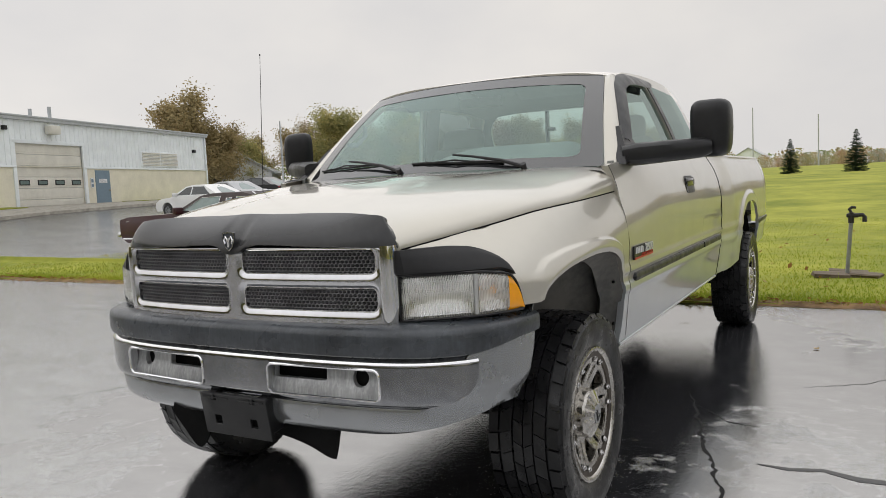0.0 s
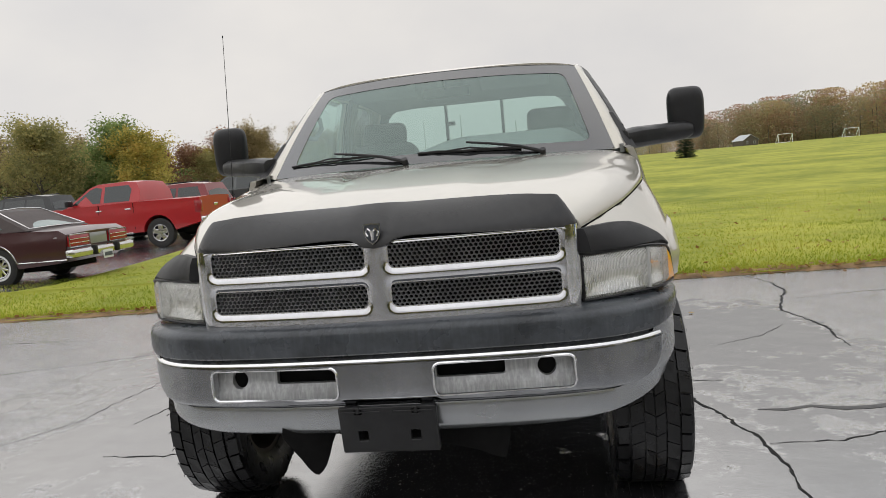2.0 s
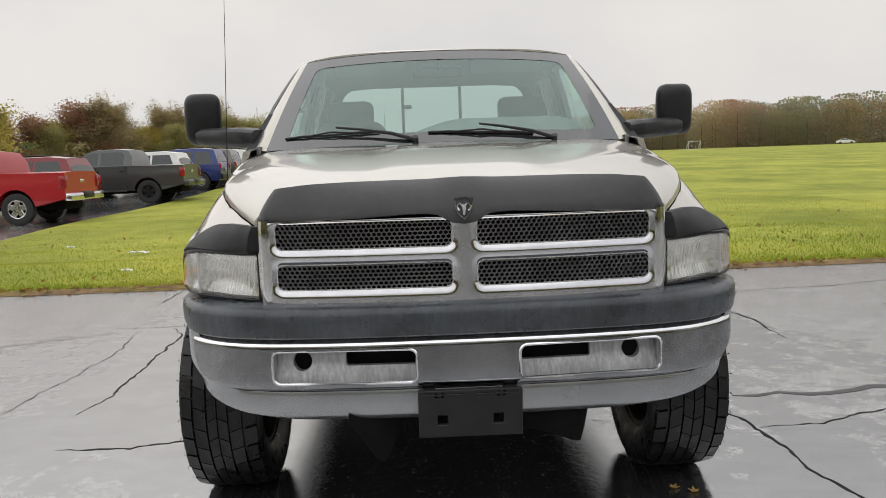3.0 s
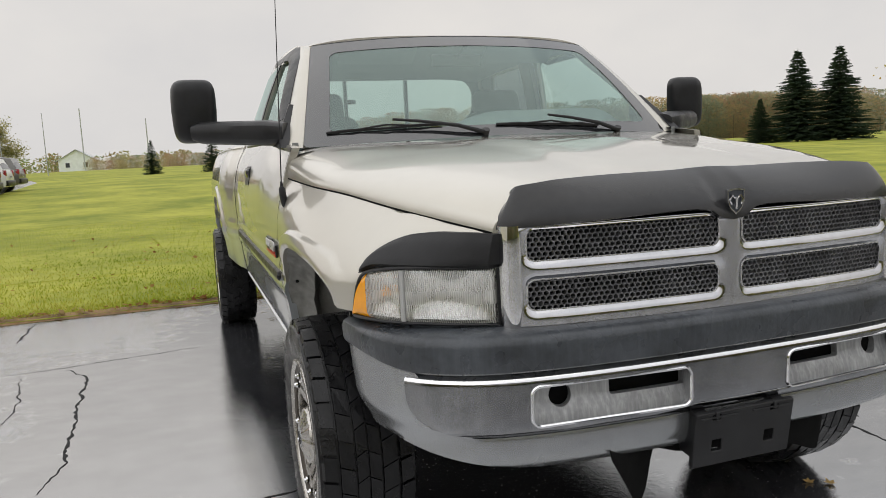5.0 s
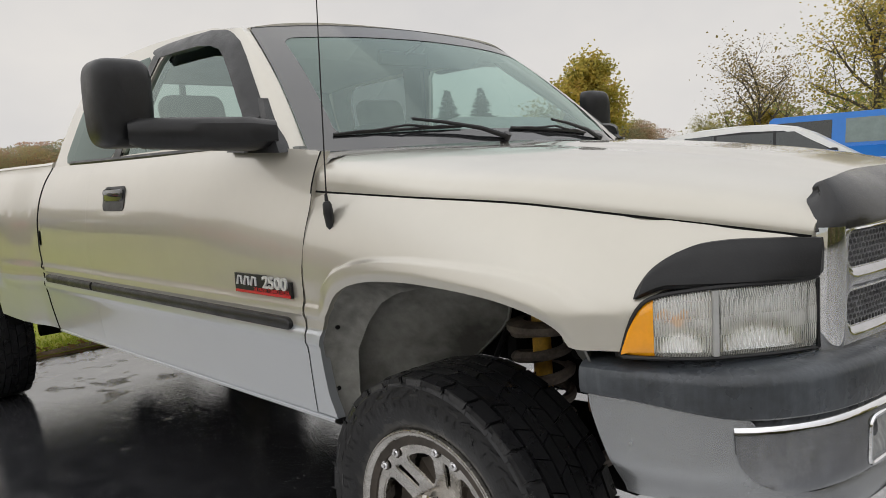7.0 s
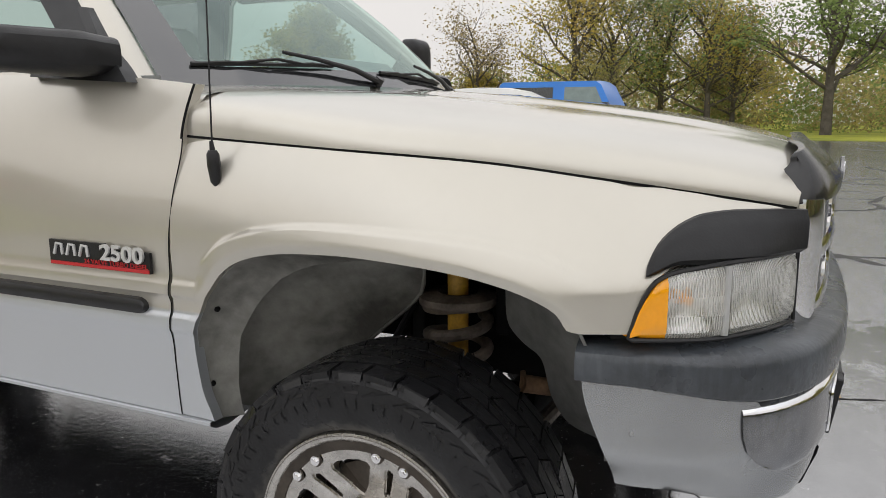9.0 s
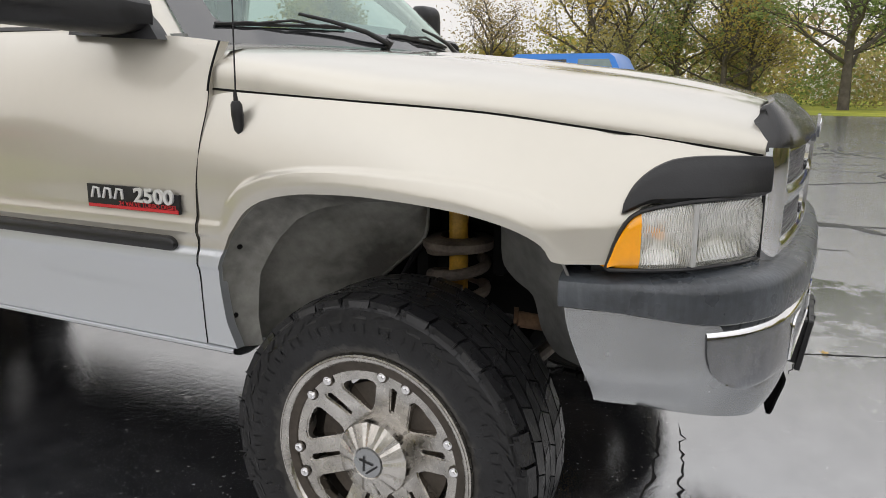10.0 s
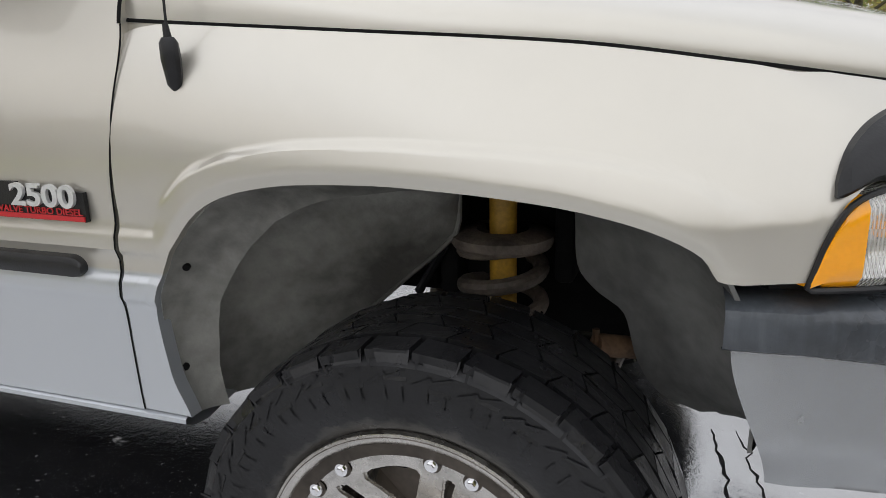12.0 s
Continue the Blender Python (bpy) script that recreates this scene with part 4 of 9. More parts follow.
FACE = pch([(0.492, -0.075), (0.505, -0.036), (0.53, -0.014), (0.565, -0.004), (0.590, -0.003), (0.604, -0.006), (0.612, 0.004), (0.626, 0.011), (0.66, 0.015), (0.70, 0.016), (0.734, 0.016),
            (0.744, 0.014), (0.754, 0.006), (0.762, -0.006), (0.768, -0.02)])
us = [LAST * (-1 + 2 * k / 90) for k in range(91)]
bm = bmesh.new()
pockets = []
for s in (-1, 1):
    u0, u1 = sorted((s * 0.150, s * 0.572))
    pockets.append((s, u0, u1))
half = [(LAST - 0.50, 0.604), (LAST - 0.43, 0.607), (LAST - 0.38, 0.614), (LAST - 0.335, 0.628), (LAST - 0.305, 0.647), (LAST - 0.285, 0.67), (LAST - 0.275, 0.70), (LAST - 0.270, 0.768)]
plate(bm, half + [(-u, v) for u, v in reversed(half)],
      [rounded(u0, 0.628, u1, 0.728, 0.022) for s, u0, u1 in pockets], 0.0, lambda u, v, w: on_bumper(u, v, FACE(v)),
      [u for u in us[::2]], [0.612, 0.618, 0.622, 0.628, 0.64, 0.67, 0.70, 0.727, 0.734, 0.738, 0.742, 0.746, 0.750, 0.754, 0.758, 0.762])
bumper = part("front_bumper", bm, BUMPER, truck, "dull weathered chrome front bumper", sharp=60)
# rolled upper edge in brighter chrome: the sky's reflection put into the colour
bm = bmesh.new()
grid(bm, [[on_bumper(lerp(-1, 1, i / 120) * (LAST - 0.272), z, FACE(z) + 0.002) for z in (0.743, 0.746, 0.749, 0.752, 0.755, 0.758, 0.761, 0.764, 0.767)] for i in range(121)])
part("bumper_edge", bm, BRIGHT, bumper, "upper edge in brighter chrome for the sky's reflection")
# lower band and painted end caps
bm = bmesh.new()
rows = []
for u in us:
    end = sstep(LAST - 0.50, LAST - 0.26, abs(u))
    top = lerp(0.600, 0.790, sstep(LAST - 0.44, LAST - 0.26, abs(u)))
    low = lerp(0.504, 0.582, sstep(LAST - 0.70, LAST - 0.06, abs(u)))
    row = []
    for j in range(15):
        z = lerp(low, top, j / 14)
        uu = u * (1 - (0.018 + 0.058 * sstep(0.80, 0.56, z)) * sstep(LAST - 0.25, LAST, abs(u)))
        row.append(on_bumper(uu, z, lerp(FACE(z) - 0.004, 0.0135 - 0.035 * sstep(0.67, 0.57, z), end) - 0.002))
    rows.append(row)
grid(bm, rows)
rim(bm, (0, 0.03, 0))
part("bumper_valance", bm, CAPS, bumper, "dull silver lower bumper band and end caps", sharp=60)
# rubber top pad
PADF = [(-0.004, 0.004), (0.0, 0.014), (0.05, 0.020), (0.20, 0.0235), (0.45, 0.0245), (0.68, 0.0235), (0.80, 0.020), (0.88, 0.012), (0.94, 0.0), (0.985, -0.02), (1.01, -0.05), (1.03, -0.09), (1.0, -0.13)]
bm = bmesh.new()
rows = []
for u in us:
    low = 0.7645 + 0.027 * sstep(LAST - 0.33, LAST - 0.05, abs(u))
    rows.append([on_bumper(u, lerp(low, 0.862, t), out * (1 if out > 0 else lerp(1, 0.6, sstep(LAST - 0.3, LAST, abs(u))))) for t, out in PADF])
grid(bm, rows)
rim(bm, (0, 0.02, 0))
part("bumper_pad", bm, PAD, bumper, "faded dark grey rubber bumper pad")
# pockets: recessed trays with an air slot and a round lamp hole
for s, u0, u1 in pockets:
    bm = bmesh.new()
    slot = sorted((s * 0.150, s * 0.365))
    plate(bm, rounded(u0 - 0.006, 0.622, u1 + 0.006, 0.734, 0.024),
          [rounded(slot[0] + 0.004, 0.676, slot[1], 0.722, 0.008), circle(s * 0.492, 0.692, 0.029)], 0.02,
          lambda u, v, w: on_bumper(u, v, -0.022 - w - 0.02 * sstep(0.70, 0.63, v) * -1), [u for u in us[::2] if u0 < u < u1], [0.65, 0.675])
    part("bumper_pocket", bm, POCKET, bumper, "dull silver recess in the bumper", sharp=40)
    bm = bmesh.new()
    ring = rounded(u0, 0.628, u1, 0.728, 0.022, 6)
    tube(bm, [on_bumper(u, v, FACE(v) + 0.001) for u, v in ring], 0.0045, 6, closed=True)
    part("pocket_edge", bm, BRIGHT, bumper, "bright chrome rolled edge")
    bm = bmesh.new()
    plate(bm, ring, [[(u * 0.999 + (u0 + u1) / 2 * 0.001, v) for u, v in rounded(u0 + 0.0015, 0.6295, u1 - 0.0015, 0.7265, 0.021, 6)]], 0.03,
          lambda u, v, w: on_bumper(u, v, FACE(v) - w), [])
    part("pocket_wall", bm, POCKET, bumper)
bm = bmesh.new()
rbox(bm, (-0.62, -0.800, 0.60), (0.62, -0.745, 0.80), 0.01)
part("bumper_beam", bm, DARK, bumper, "black bumper beam")

# number plate bracket
bm = bmesh.new()
tilt = Matrix.Translation((0, -0.887, 0.532)) @ Matrix.Rotation(radians(9), 4, "X")
plate(bm, rounded(-0.152, -0.075, 0.152, 0.075, 0.006), [rounded(s * 0.082 - 0.015, -0.035, s * 0.082 + 0.015, -0.003, 0.002, 2) for s in (-1, 1)]
      + [rounded(s * 0.09 - 0.012, 0.052, s * 0.09 + 0.012, 0.068, 0.002, 2) for s in (-1, 1)], 0.016, lambda u, v, w: tilt @ Vector((u, w, v)))
bmesh.ops.bevel(bm, geom=[e for e in bm.edges if e.calc_face_angle(0) > 1.0], offset=0.002, segments=1, affect="EDGES")
bracket = part("plate_bracket", bm, BLACK, bumper, "empty black plastic number plate bracket", sharp=40)
bm = bmesh.new()
for s in (-1, 1):
    rbox(bm, (s * 0.09 - 0.006, -0.004, 0.056), (s * 0.09 + 0.006, 0.01, 0.076), 0.002, tilt, 1)
rbox(bm, (-0.14, -0.003, 0.060), (-0.02, 0.002, 0.064), 0.001, tilt, 1)
rbox(bm, (0.02, -0.003, 0.060), (0.14, 0.002, 0.064), 0.001, tilt, 1)
part("bracket_clip", bm, BLACK, bumper)
for s in (-1, 1):
    bm = bmesh.new()
    rbox(bm, (s * 0.12 - 0.02, 0.01, -0.06), (s * 0.12 + 0.02, 0.08, 0.07), 0.004, tilt, 1)
    part("bracket_stay", bm, BLACK, bumper)

# torn air dam under the bumper
bm = bmesh.new()
FLAP = pch([(-0.36, 0.505), (-0.32, 0.44), (-0.265, 0.364), (-0.24, 0.39), (-0.20, 0.49), (-0.1, 0.475), (0.1, 0.455), (0.25, 0.425), (0.34, 0.395), (0.366, 0.50)])
rows = []
for i in range(61):
    x = lerp(-0.36, 0.366, i / 60)
    rows.append([Vector((x, -0.80 + 0.012 * math.sin(9 * x) * t + 0.02 * t * sstep(0.25, 0.40, x) + math.sqrt(t) * (0.03 * sstep(-0.15, -0.20, x) - 0.075 * min(max((-0.20 - x) / 0.155, 0), 1)), lerp(0.57, FLAP(x), t))) for t in (0, 0.33, 0.66, 1)])
grid(bm, rows)
rim(bm, (0, 0.006, 0))
part("air_dam", bm, DARK, truck, "torn black rubber air dam")

# ---- doors, cab sides and bed sides ----
BELT = pch([(0.45, 1.336), (0.60, 1.352), (0.9, 1.366), (2.0, 1.383), (2.8, 1.392), (5.2, 1.392)])
Z_ROWS = [0.573, 0.59, 0.62, 0.66, 0.70, 0.74, 0.77, 0.785, 0.793, 0.80, 0.81, 0.82, 0.828, 0.835, 0.85, 0.862, 0.87, 0.876, 0.882, 0.888, 0.895, 0.902, 0.912, 0.93, 0.96,
          1.0, 1.04, 1.08, 1.12, 1.16, 1.20, 1.24, 1.27, 1.30, 1.33]


def side_panel(name, front, back, s, label=""):
    """A side panel from the rocker to the belt between two cut lines y(z)."""
    bm = bmesh.new()
    rows = []
    for z in Z_ROWS + [1.36, 1.39]:
        row = []
        n = 26
        for i in range(n + 1):
            y = lerp(front(z), back(z), i / n)
            zz = min(z, BELT(y) - 0.03 * (1.39 - z) / 0.06) if z > 1.33 else min(z, BELT(y))
            row.append(Vector((s * flank(y, zz), y, zz)))
        rows.append(row)
    grid(bm, rows)
    rim(bm, (-s * 0.03, 0, 0))
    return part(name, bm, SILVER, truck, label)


DOOR_FRONT = pch([(0.55, 0.532), (0.70, 0.520), (0.92, 0.502), (1.07, 0.484), (1.20, 0.468), (1.23, 0.470), (1.34, 0.458), (1.40, 0.455)])
DOOR_BACK = lambda z: 2.17 - 0.02 * (z - 0.9)
CAB_BACK = pch([(0.55, 2.80), (0.75, 2.84), (0.9, 2.845), (1.2, 2.82), (1.39, 2.755)])


def cab_sides():
    for s in (-1, 1):
        door = side_panel("door", DOOR_FRONT, DOOR_BACK, s)
        side_panel("cab_quarter", lambda z: DOOR_BACK(z) + 0.001, CAB_BACK, s)
        # rocker
        bm = bmesh.new()
        rows = []
        for i in range(31):
            y = lerp(0.44, 2.80, i / 30)
            rows.append([Vector((s * x, y, z)) for x, z in ((0.938, 0.5725), (0.948, 0.568), (0.948, 0.560), (0.935, 0.552), (0.925, 0.548), (0.89, 0.543), (0.80, 0.555))])
        grid(bm, rows)
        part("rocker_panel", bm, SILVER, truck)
        # mouldings
        for y0, y1 in ((0.575, 2.16), (2.185, 2.79)):
            bm = bmesh.new()
            rows = []
            for y in [y0 + 0.026 * (k / 8) ** 2 for k in range(8)] + [lerp(y0 + 0.026, y1, k / 36) for k in range(37)]:
                w = 0.021 * math.sqrt(max(1 - (1 - min((y - y0) / 0.026, 1)) ** 2, 0.004)) if y0 < 1 else 0.021
                zc = 0.8405
                rows.append([Vector((s * (flank(y, zc) + dx), y, zc + dz * w)) for dx, dz in ((-0.002, -1), (0.012, -0.8), (0.016, -0.3), (0.016, 0.3), (0.012, 0.8), (-0.002, 1))])
            made = grid(bm, rows)
            cap(bm, made[0])
            cap(bm, list(reversed(made[-1])))
            part("side_moulding", bm, BLACK, truck, "black rubber side moulding")
        # handle
        bm = bmesh.new()
        rows = []
        cy, cz = 1.852, 1.226
        plate(bm, rounded(-0.112, -0.050, 0.112, 0.050, 0.028), [], 0.0, lambda u, v, w: Vector((s * (flank(cy + u, cz + v) + 0.003), cy + u, cz + v)), [-0.06, -0.03, 0, 0.03, 0.06], [-0.02, 0, 0.02])
        rim(bm, (-s * 0.01, 0, 0))
        handle = part("door_handle", bm, BLACK, door, "black door handle in a recess")
        bm = bmesh.new()
        rbox(bm, (-0.098, -0.010, -0.012), (0.098, 0.010, 0.040), 0.012, Matrix.Translation((s * (flank(cy, cz) + 0.002), cy, cz)) @ Matrix.Rotation(radians(90), 4, "Z"), 2)
        part("handle_lever", bm, FRIT, handle)


cab_sides()

# ---- badge on the doors ----
def badges():
    for s in (-1, 1):
        cy, cz = 0.705, 0.950
        turn = Matrix.Rotation(radians(90 * s), 4, "Z")
        base = Matrix.Translation((s * (flank(cy, cz) + 0.002), cy, cz)) @ turn
        bm = bmesh.new()
        plate(bm, [(-0.160, -0.030), (0.160, -0.030), (0.160, 0.018), (0.02, 0.020), (0.02, 0.030), (-0.160, 0.030)], [], 0.008, lambda u, v, w: base @ Vector((u, -w, v)))
        plaque = part("badge", bm, BLACK, truck, "door badge with raised chrome figures on black and red")
        bm = bmesh.new()
        plate(bm, [(-0.156, -0.029), (0.158, -0.029), (0.158, -0.021), (-0.156, -0.021)], [], 0.003, lambda u, v, w: base @ Vector((u, -w - 0.0075, v)))
        part("badge_band", bm, BADGE_RED, plaque, "red band")
        for body, size, u, v, mat, deep in (("2500", 0.050, 0.080, -0.006, FIGURE, 0.003), ("24 VALVE TURBO DIESEL", 0.0150, 0.055, -0.0195, BADGE_RED, 0.0006)):
            curve = bpy.data.curves.new("figures", "FONT")
            curve.body, curve.size, curve.extrude, curve.align_x = body, size, deep, "CENTER"
            curve.offset = 0.0012 if deep > 0.002 else 0.0002
            ob = new("lettering", curve)
            ob.parent = plaque
            ob.matrix_basis = base @ Matrix.Translation((u, -0.0088 - deep, v)) @ Matrix.Rotation(radians(90), 4, "X") @ Matrix.Diagonal((1.34 if deep > 0.002 else 1.22, 1, 1, 1))
            curve.materials.append(mat)
        bm = bmesh.new()
        for k in range(3):
            u = -0.128 + k * 0.042
            tube(bm, [base @ Vector((u - 0.014, -0.010, -0.004)), base @ Vector((u - 0.004, -0.010, 0.022)), base @ Vector((u + 0.012, -0.010, 0.020)), base @ Vector((u + 0.014, -0.010, -0.004))], 0.0042, 6)
        part("badge_bars", bm, FIGURE, plaque, "raised chrome strokes")


badges()


# ---- dark seams between the panels ----
def seam(points, width, name="panel_seam"):
    """A narrow black gap filler just under the surface."""
    bm = bmesh.new()
    rows = []
    for i, (p, out) in enumerate(points):
        a, b = points[max(i - 1, 0)][0], points[min(i + 1, len(points) - 1)][0]
        side = (b - a).normalized().cross(out).normalized() * width
        rows.append([p - side, p + out * 0.0005, p + side])
    grid(bm, rows)
    part(name, bm, DARK, truck, "dark gap between body panels")


for s in (-1, 1):
    pts = []
    for k in range(33):
        y = lerp(-0.754, 0.50, k / 32)
        pts.append((Vector((s * (GAP_X(y) + 0.0015), y, GAP_Z(y) - 0.002)), Vector((s * 0.92, 0, 0.4)).normalized()))
    seam(pts, 0.0030, "hood_seam")
    pts = []
    for k in range(33):
        z = lerp(0.575, 1.220, k / 32)
        y = DOOR_FRONT(z) - 0.003
        pts.append((Vector((s * (flank(y + 0.01, z) + 0.001), y, z)), Vector((s, 0, 0))))
    seam(pts, 0.0018)
    pts = []
    for k in range(9):
        z = lerp(1.220, 1.338, k / 8)
        y = DOOR_FRONT(z) - 0.001
        pts.append((Vector((s * (flank(y + 0.01, z) + 0.002), y, z)), Vector((s, 0, 0))))
    seam(pts, 0.0038)
    bm = bmesh.new()
    rows = []
    for k in range(31):
        z = lerp(0.56, 1.39, k / 30)
        y = CAB_BACK(z)
        rows.append([Vector((s * (P_SIDE(z) - 0.004), y - 0.002, z)), Vector((s * (P_SIDE(z) + 0.0015), y + 0.003, z)), Vector((s * (P_SIDE(z) + 0.0015), y + 0.019, z)), Vector((s * (P_SIDE(z) - 0.004), y + 0.024, z))])
    grid(bm, rows)
    part("panel_seam", bm, DARK, truck, "dark gap between body panels")

# ---- cab: windscreen, pillars, roof, windows ----
WS_LOW_Y = pch([(0, 0.425), (0.3, 0.45), (0.55, 0.505), (0.75, 0.575), (0.85, 0.625)])
WS_TOP_Y = pch([(0, 1.035), (0.3, 1.048), (0.5, 1.075), (0.64, 1.115), (0.72, 1.15)])


def screen(u, v, out=0.0):
    """u: -1 to 1 across, v: 0 cowl to 1 roof."""
    xl, xt = 0.845 * u, 0.700 * u
    a = Vector((xl, WS_LOW_Y(abs(xl)), 1.338 + 0.012 * (1 - u * u)))
    b = Vector((xt, WS_TOP_Y(abs(xt)), 1.808 + 0.029 * (1 - u * u)))
    p = a.lerp(b, v)
    p += Vector((0, -0.62, 0.5)) * 0.028 * math.sin(math.pi * v)
    return p + Vector((0, -0.66, 0.75)) * out


def patch(fn, n, m, shift=None):
    bm = bmesh.new()
    grid(bm, [[fn(i / n, j / m) for i in range(n + 1)] for j in range(m + 1)])
    if shift:
        rim(bm, shift)
    return bm


glass_pane = part("windscreen", patch(lambda a, b: screen(lerp(-0.985, 0.985, a), lerp(0.01, 0.985, b), 0.002), 28, 14), GLASS, truck, "greenish laminated windscreen")
glass_pane.visible_shadow = False
# black printed border of the windscreen
bm = bmesh.new()
plate(bm, rounded(-0.998, -0.005, 0.998, 1.0, 0.03), [rounded(-0.885, 0.085, 0.885, 0.875, 0.06)], 0.0, lambda u, v, w: screen(u, v, 0.004),
      [-1 + k / 12 for k in range(25)], [0.1 * k for k in range(1, 10)])
part("windscreen_border", bm, FRIT, truck, "black printed windscreen border")
bm = bmesh.new()
tube(bm, [screen(lerp(-0.99, 0.99, k / 24), 0.998, 0.002) for k in range(25)], 0.0035, 6)
part("windscreen_seal", bm, BLACK, truck, "black rubber seal")
bm = bmesh.new()
rbox(bm, (-0.012, -0.003, -0.006), (0.012, 0.003, 0.006), 0.002, Matrix.Translation(screen(0.0, 0.93, -0.012)), 1)
part("sensor_tab", bm, HEAD, truck, "small white tab on the windscreen")

ROOF_Z = pch([(1.03, 1.829), (1.2, 1.860), (1.5, 1.888), (1.9, 1.900), (2.3, 1.892), (2.58, 1.866), (2.68, 1.835)])
RAIL_Z = pch([(1.15, 1.812), (1.4, 1.845), (1.9, 1.862), (2.3, 1.855), (2.62, 1.820)])
RAIL_X = pch([(1.15, 0.703), (1.4, 0.722), (1.9, 0.735), (2.3, 0.732), (2.66, 0.705)])


def roof_point(a, b):
    u = lerp(-1, 1, a)
    y = lerp(WS_TOP_Y(abs(u) * 0.70) + 0.004, 2.66 - 0.05 * u * u, b)
    x = RAIL_X(y) * u
    return Vector((x, y, RAIL_Z(y) + (ROOF_Z(y) - RAIL_Z(y) + 0.012) * (1 - abs(u) ** 3.0)))


part("roof", patch(roof_point, 36, 30, (0, 0, -0.03)), SILVER, truck)
part("headliner", patch(lambda a, b: roof_point(a, b) * 1.0 + Vector((0, 0, -0.045)), 12, 12), HEAD, truck, "pale grey headliner")


def green(y, z):
    """The plane of the side windows."""
    t = (z - 1.38) / 0.47
    return lerp(0.905, RAIL_X(min(max(y, 1.15), 2.66)) + 0.004, t) + 0.012 * math.sin(math.pi * min(max(t, 0), 1))


A_LINE = pch([(1.335, 0.60), (1.40, 0.675), (1.50, 0.785), (1.60, 0.895), (1.70, 1.005), (1.78, 1.105), (1.813, 1.150)])


def cab_frames():
    for s in (-1, 1):
        # A pillar
        bm = bmesh.new()
        rows = []
        for i in range(17):
            v = i / 16
            p = screen(s * 1.0, v)
            z = p.z
            y_in = A_LINE(z) + lerp(0.055, 0.085, v)
            q = Vector((s * green(y_in, max(z + 0.006, 1.34)), y_in, z + 0.006))
            mid = (p + q) / 2 + Vector((s * 0.014, -0.012, 0.004))
            rows.append([p + Vector((-s * 0.01, 0.012, -0.012)), p, p.lerp(mid, 0.55) + Vector((s * 0.005, -0.004, 0.002)), mid, mid.lerp(q, 0.5) + Vector((s * 0.004, 0, 0)), q])
        grid(bm, rows)
        rim(bm, (-s * 0.03, 0.01, 0))
        part("pillar", bm, SILVER, truck)
        # upper frame with two window openings
        bm = bmesh.new()
        top = lambda y: RAIL_Z(min(max(y, 1.15), 2.66)) + 0.004
        outer = [(0.665, 1.352)] + [(A_LINE(z) + lerp(0.055, 0.085, (z - 1.34) / 0.48), z) for z in (1.40, 1.50, 1.60, 1.70, 1.78)] + [(1.245, 1.822)]
        outer += [(y, top(y)) for y in (1.35, 1.5, 1.7, 1.9, 2.1, 2.3, 2.5)] + [(2.62, 1.80), (2.68, 1.65), (2.72, 1.5), (2.755, 1.388)]
        outer += [(y, BELT(y) - 0.002) for y in (2.4, 2.0, 1.6, 1.2, 0.9)]
        win_a = [(0.775, 1.402), (1.925, 1.402), (1.90, 1.42), (1.735, 1.765), (1.70, 1.795), (1.30, 1.795), (1.235, 1.775), (1.20, 1.74), (0.80, 1.425)]
        win_b = [(2.02, 1.405), (2.56, 1.408), (2.585, 1.44), (2.49, 1.72), (2.44, 1.775), (2.38, 1.795), (1.86, 1.803), (1.83, 1.785), (1.985, 1.43)]
        plate(bm, outer, [win_a, win_b], 0.0, lambda u, v, w: Vector((s * green(u, v), u, v)), [0.9, 1.1, 1.3, 1.5, 1.7, 1.9, 2.1, 2.3, 2.5], [1.42, 1.47, 1.52, 1.57, 1.62, 1.67, 1.72, 1.77])
        rim(bm, (-s * 0.03, 0, 0))
        part("window_frame", bm, SILVER, truck, sharp=45)
        for win, mat, label, name in ((win_a, SIDEGLASS, "greenish door window", "door_window"), (win_b, TINT, "dark tinted quarter window", "quarter_window")):
            bm = bmesh.new()
            cy, cz = sum(p[0] for p in win) / len(win), sum(p[1] for p in win) / len(win)
            loop = [(cy + (u - cy) * 1.02, cz + (v - cz) * 1.03) for u, v in win]
            inset = 0.012 if mat is SIDEGLASS else 0.002
            plate(bm, loop, [], 0.0, lambda u, v, w: Vector((s * (green(u, v) - inset + (0.004 if mat is TINT else 0)), u, v)), [1.0, 1.3, 1.6, 1.9, 2.2, 2.4], [1.5, 1.6, 1.7])
            part(name, bm, mat, truck, label)
        # black divider behind the door glass and belt seals
        bm = bmesh.new()
        rows = []
        for i in range(9):
            z = lerp(1.395, 1.806, i / 8)
            y = lerp(1.955, 1.775, i / 8)
            rows.append([Vector((s * (green(y, z) + 0.004), y + dy, z)) for dy in (-0.040, 0.034)])
        grid(bm, rows)
        rim(bm, (-s * 0.012, 0, 0))
        part("window_divider", bm, BLACK, truck, "black window divider")
        bm = bmesh.new()
        rows = [[Vector((s * (green(y, 1.395) + dx), y, BELT(y) + dz)) for dx, dz in ((0.004, -0.002), (0.007, 0.008), (0.002, 0.018), (-0.01, 0.018))] for y in [0.70 + 0.13 * k for k in range(15)]]
        grid(bm, rows)
        part("belt_seal", bm, BLACK, truck, "black belt seal")
        # rain visor over the door window
        bm = bmesh.new()
        path = [(0.80, 1.47), (0.84, 1.515), (0.93, 1.60), (1.03, 1.69), (1.11, 1.755), (1.17, 1.795), (1.25, 1.822), (1.36, 1.838), (1.55, 1.842), (1.70, 1.842), (1.76, 1.838)]
        rows = []
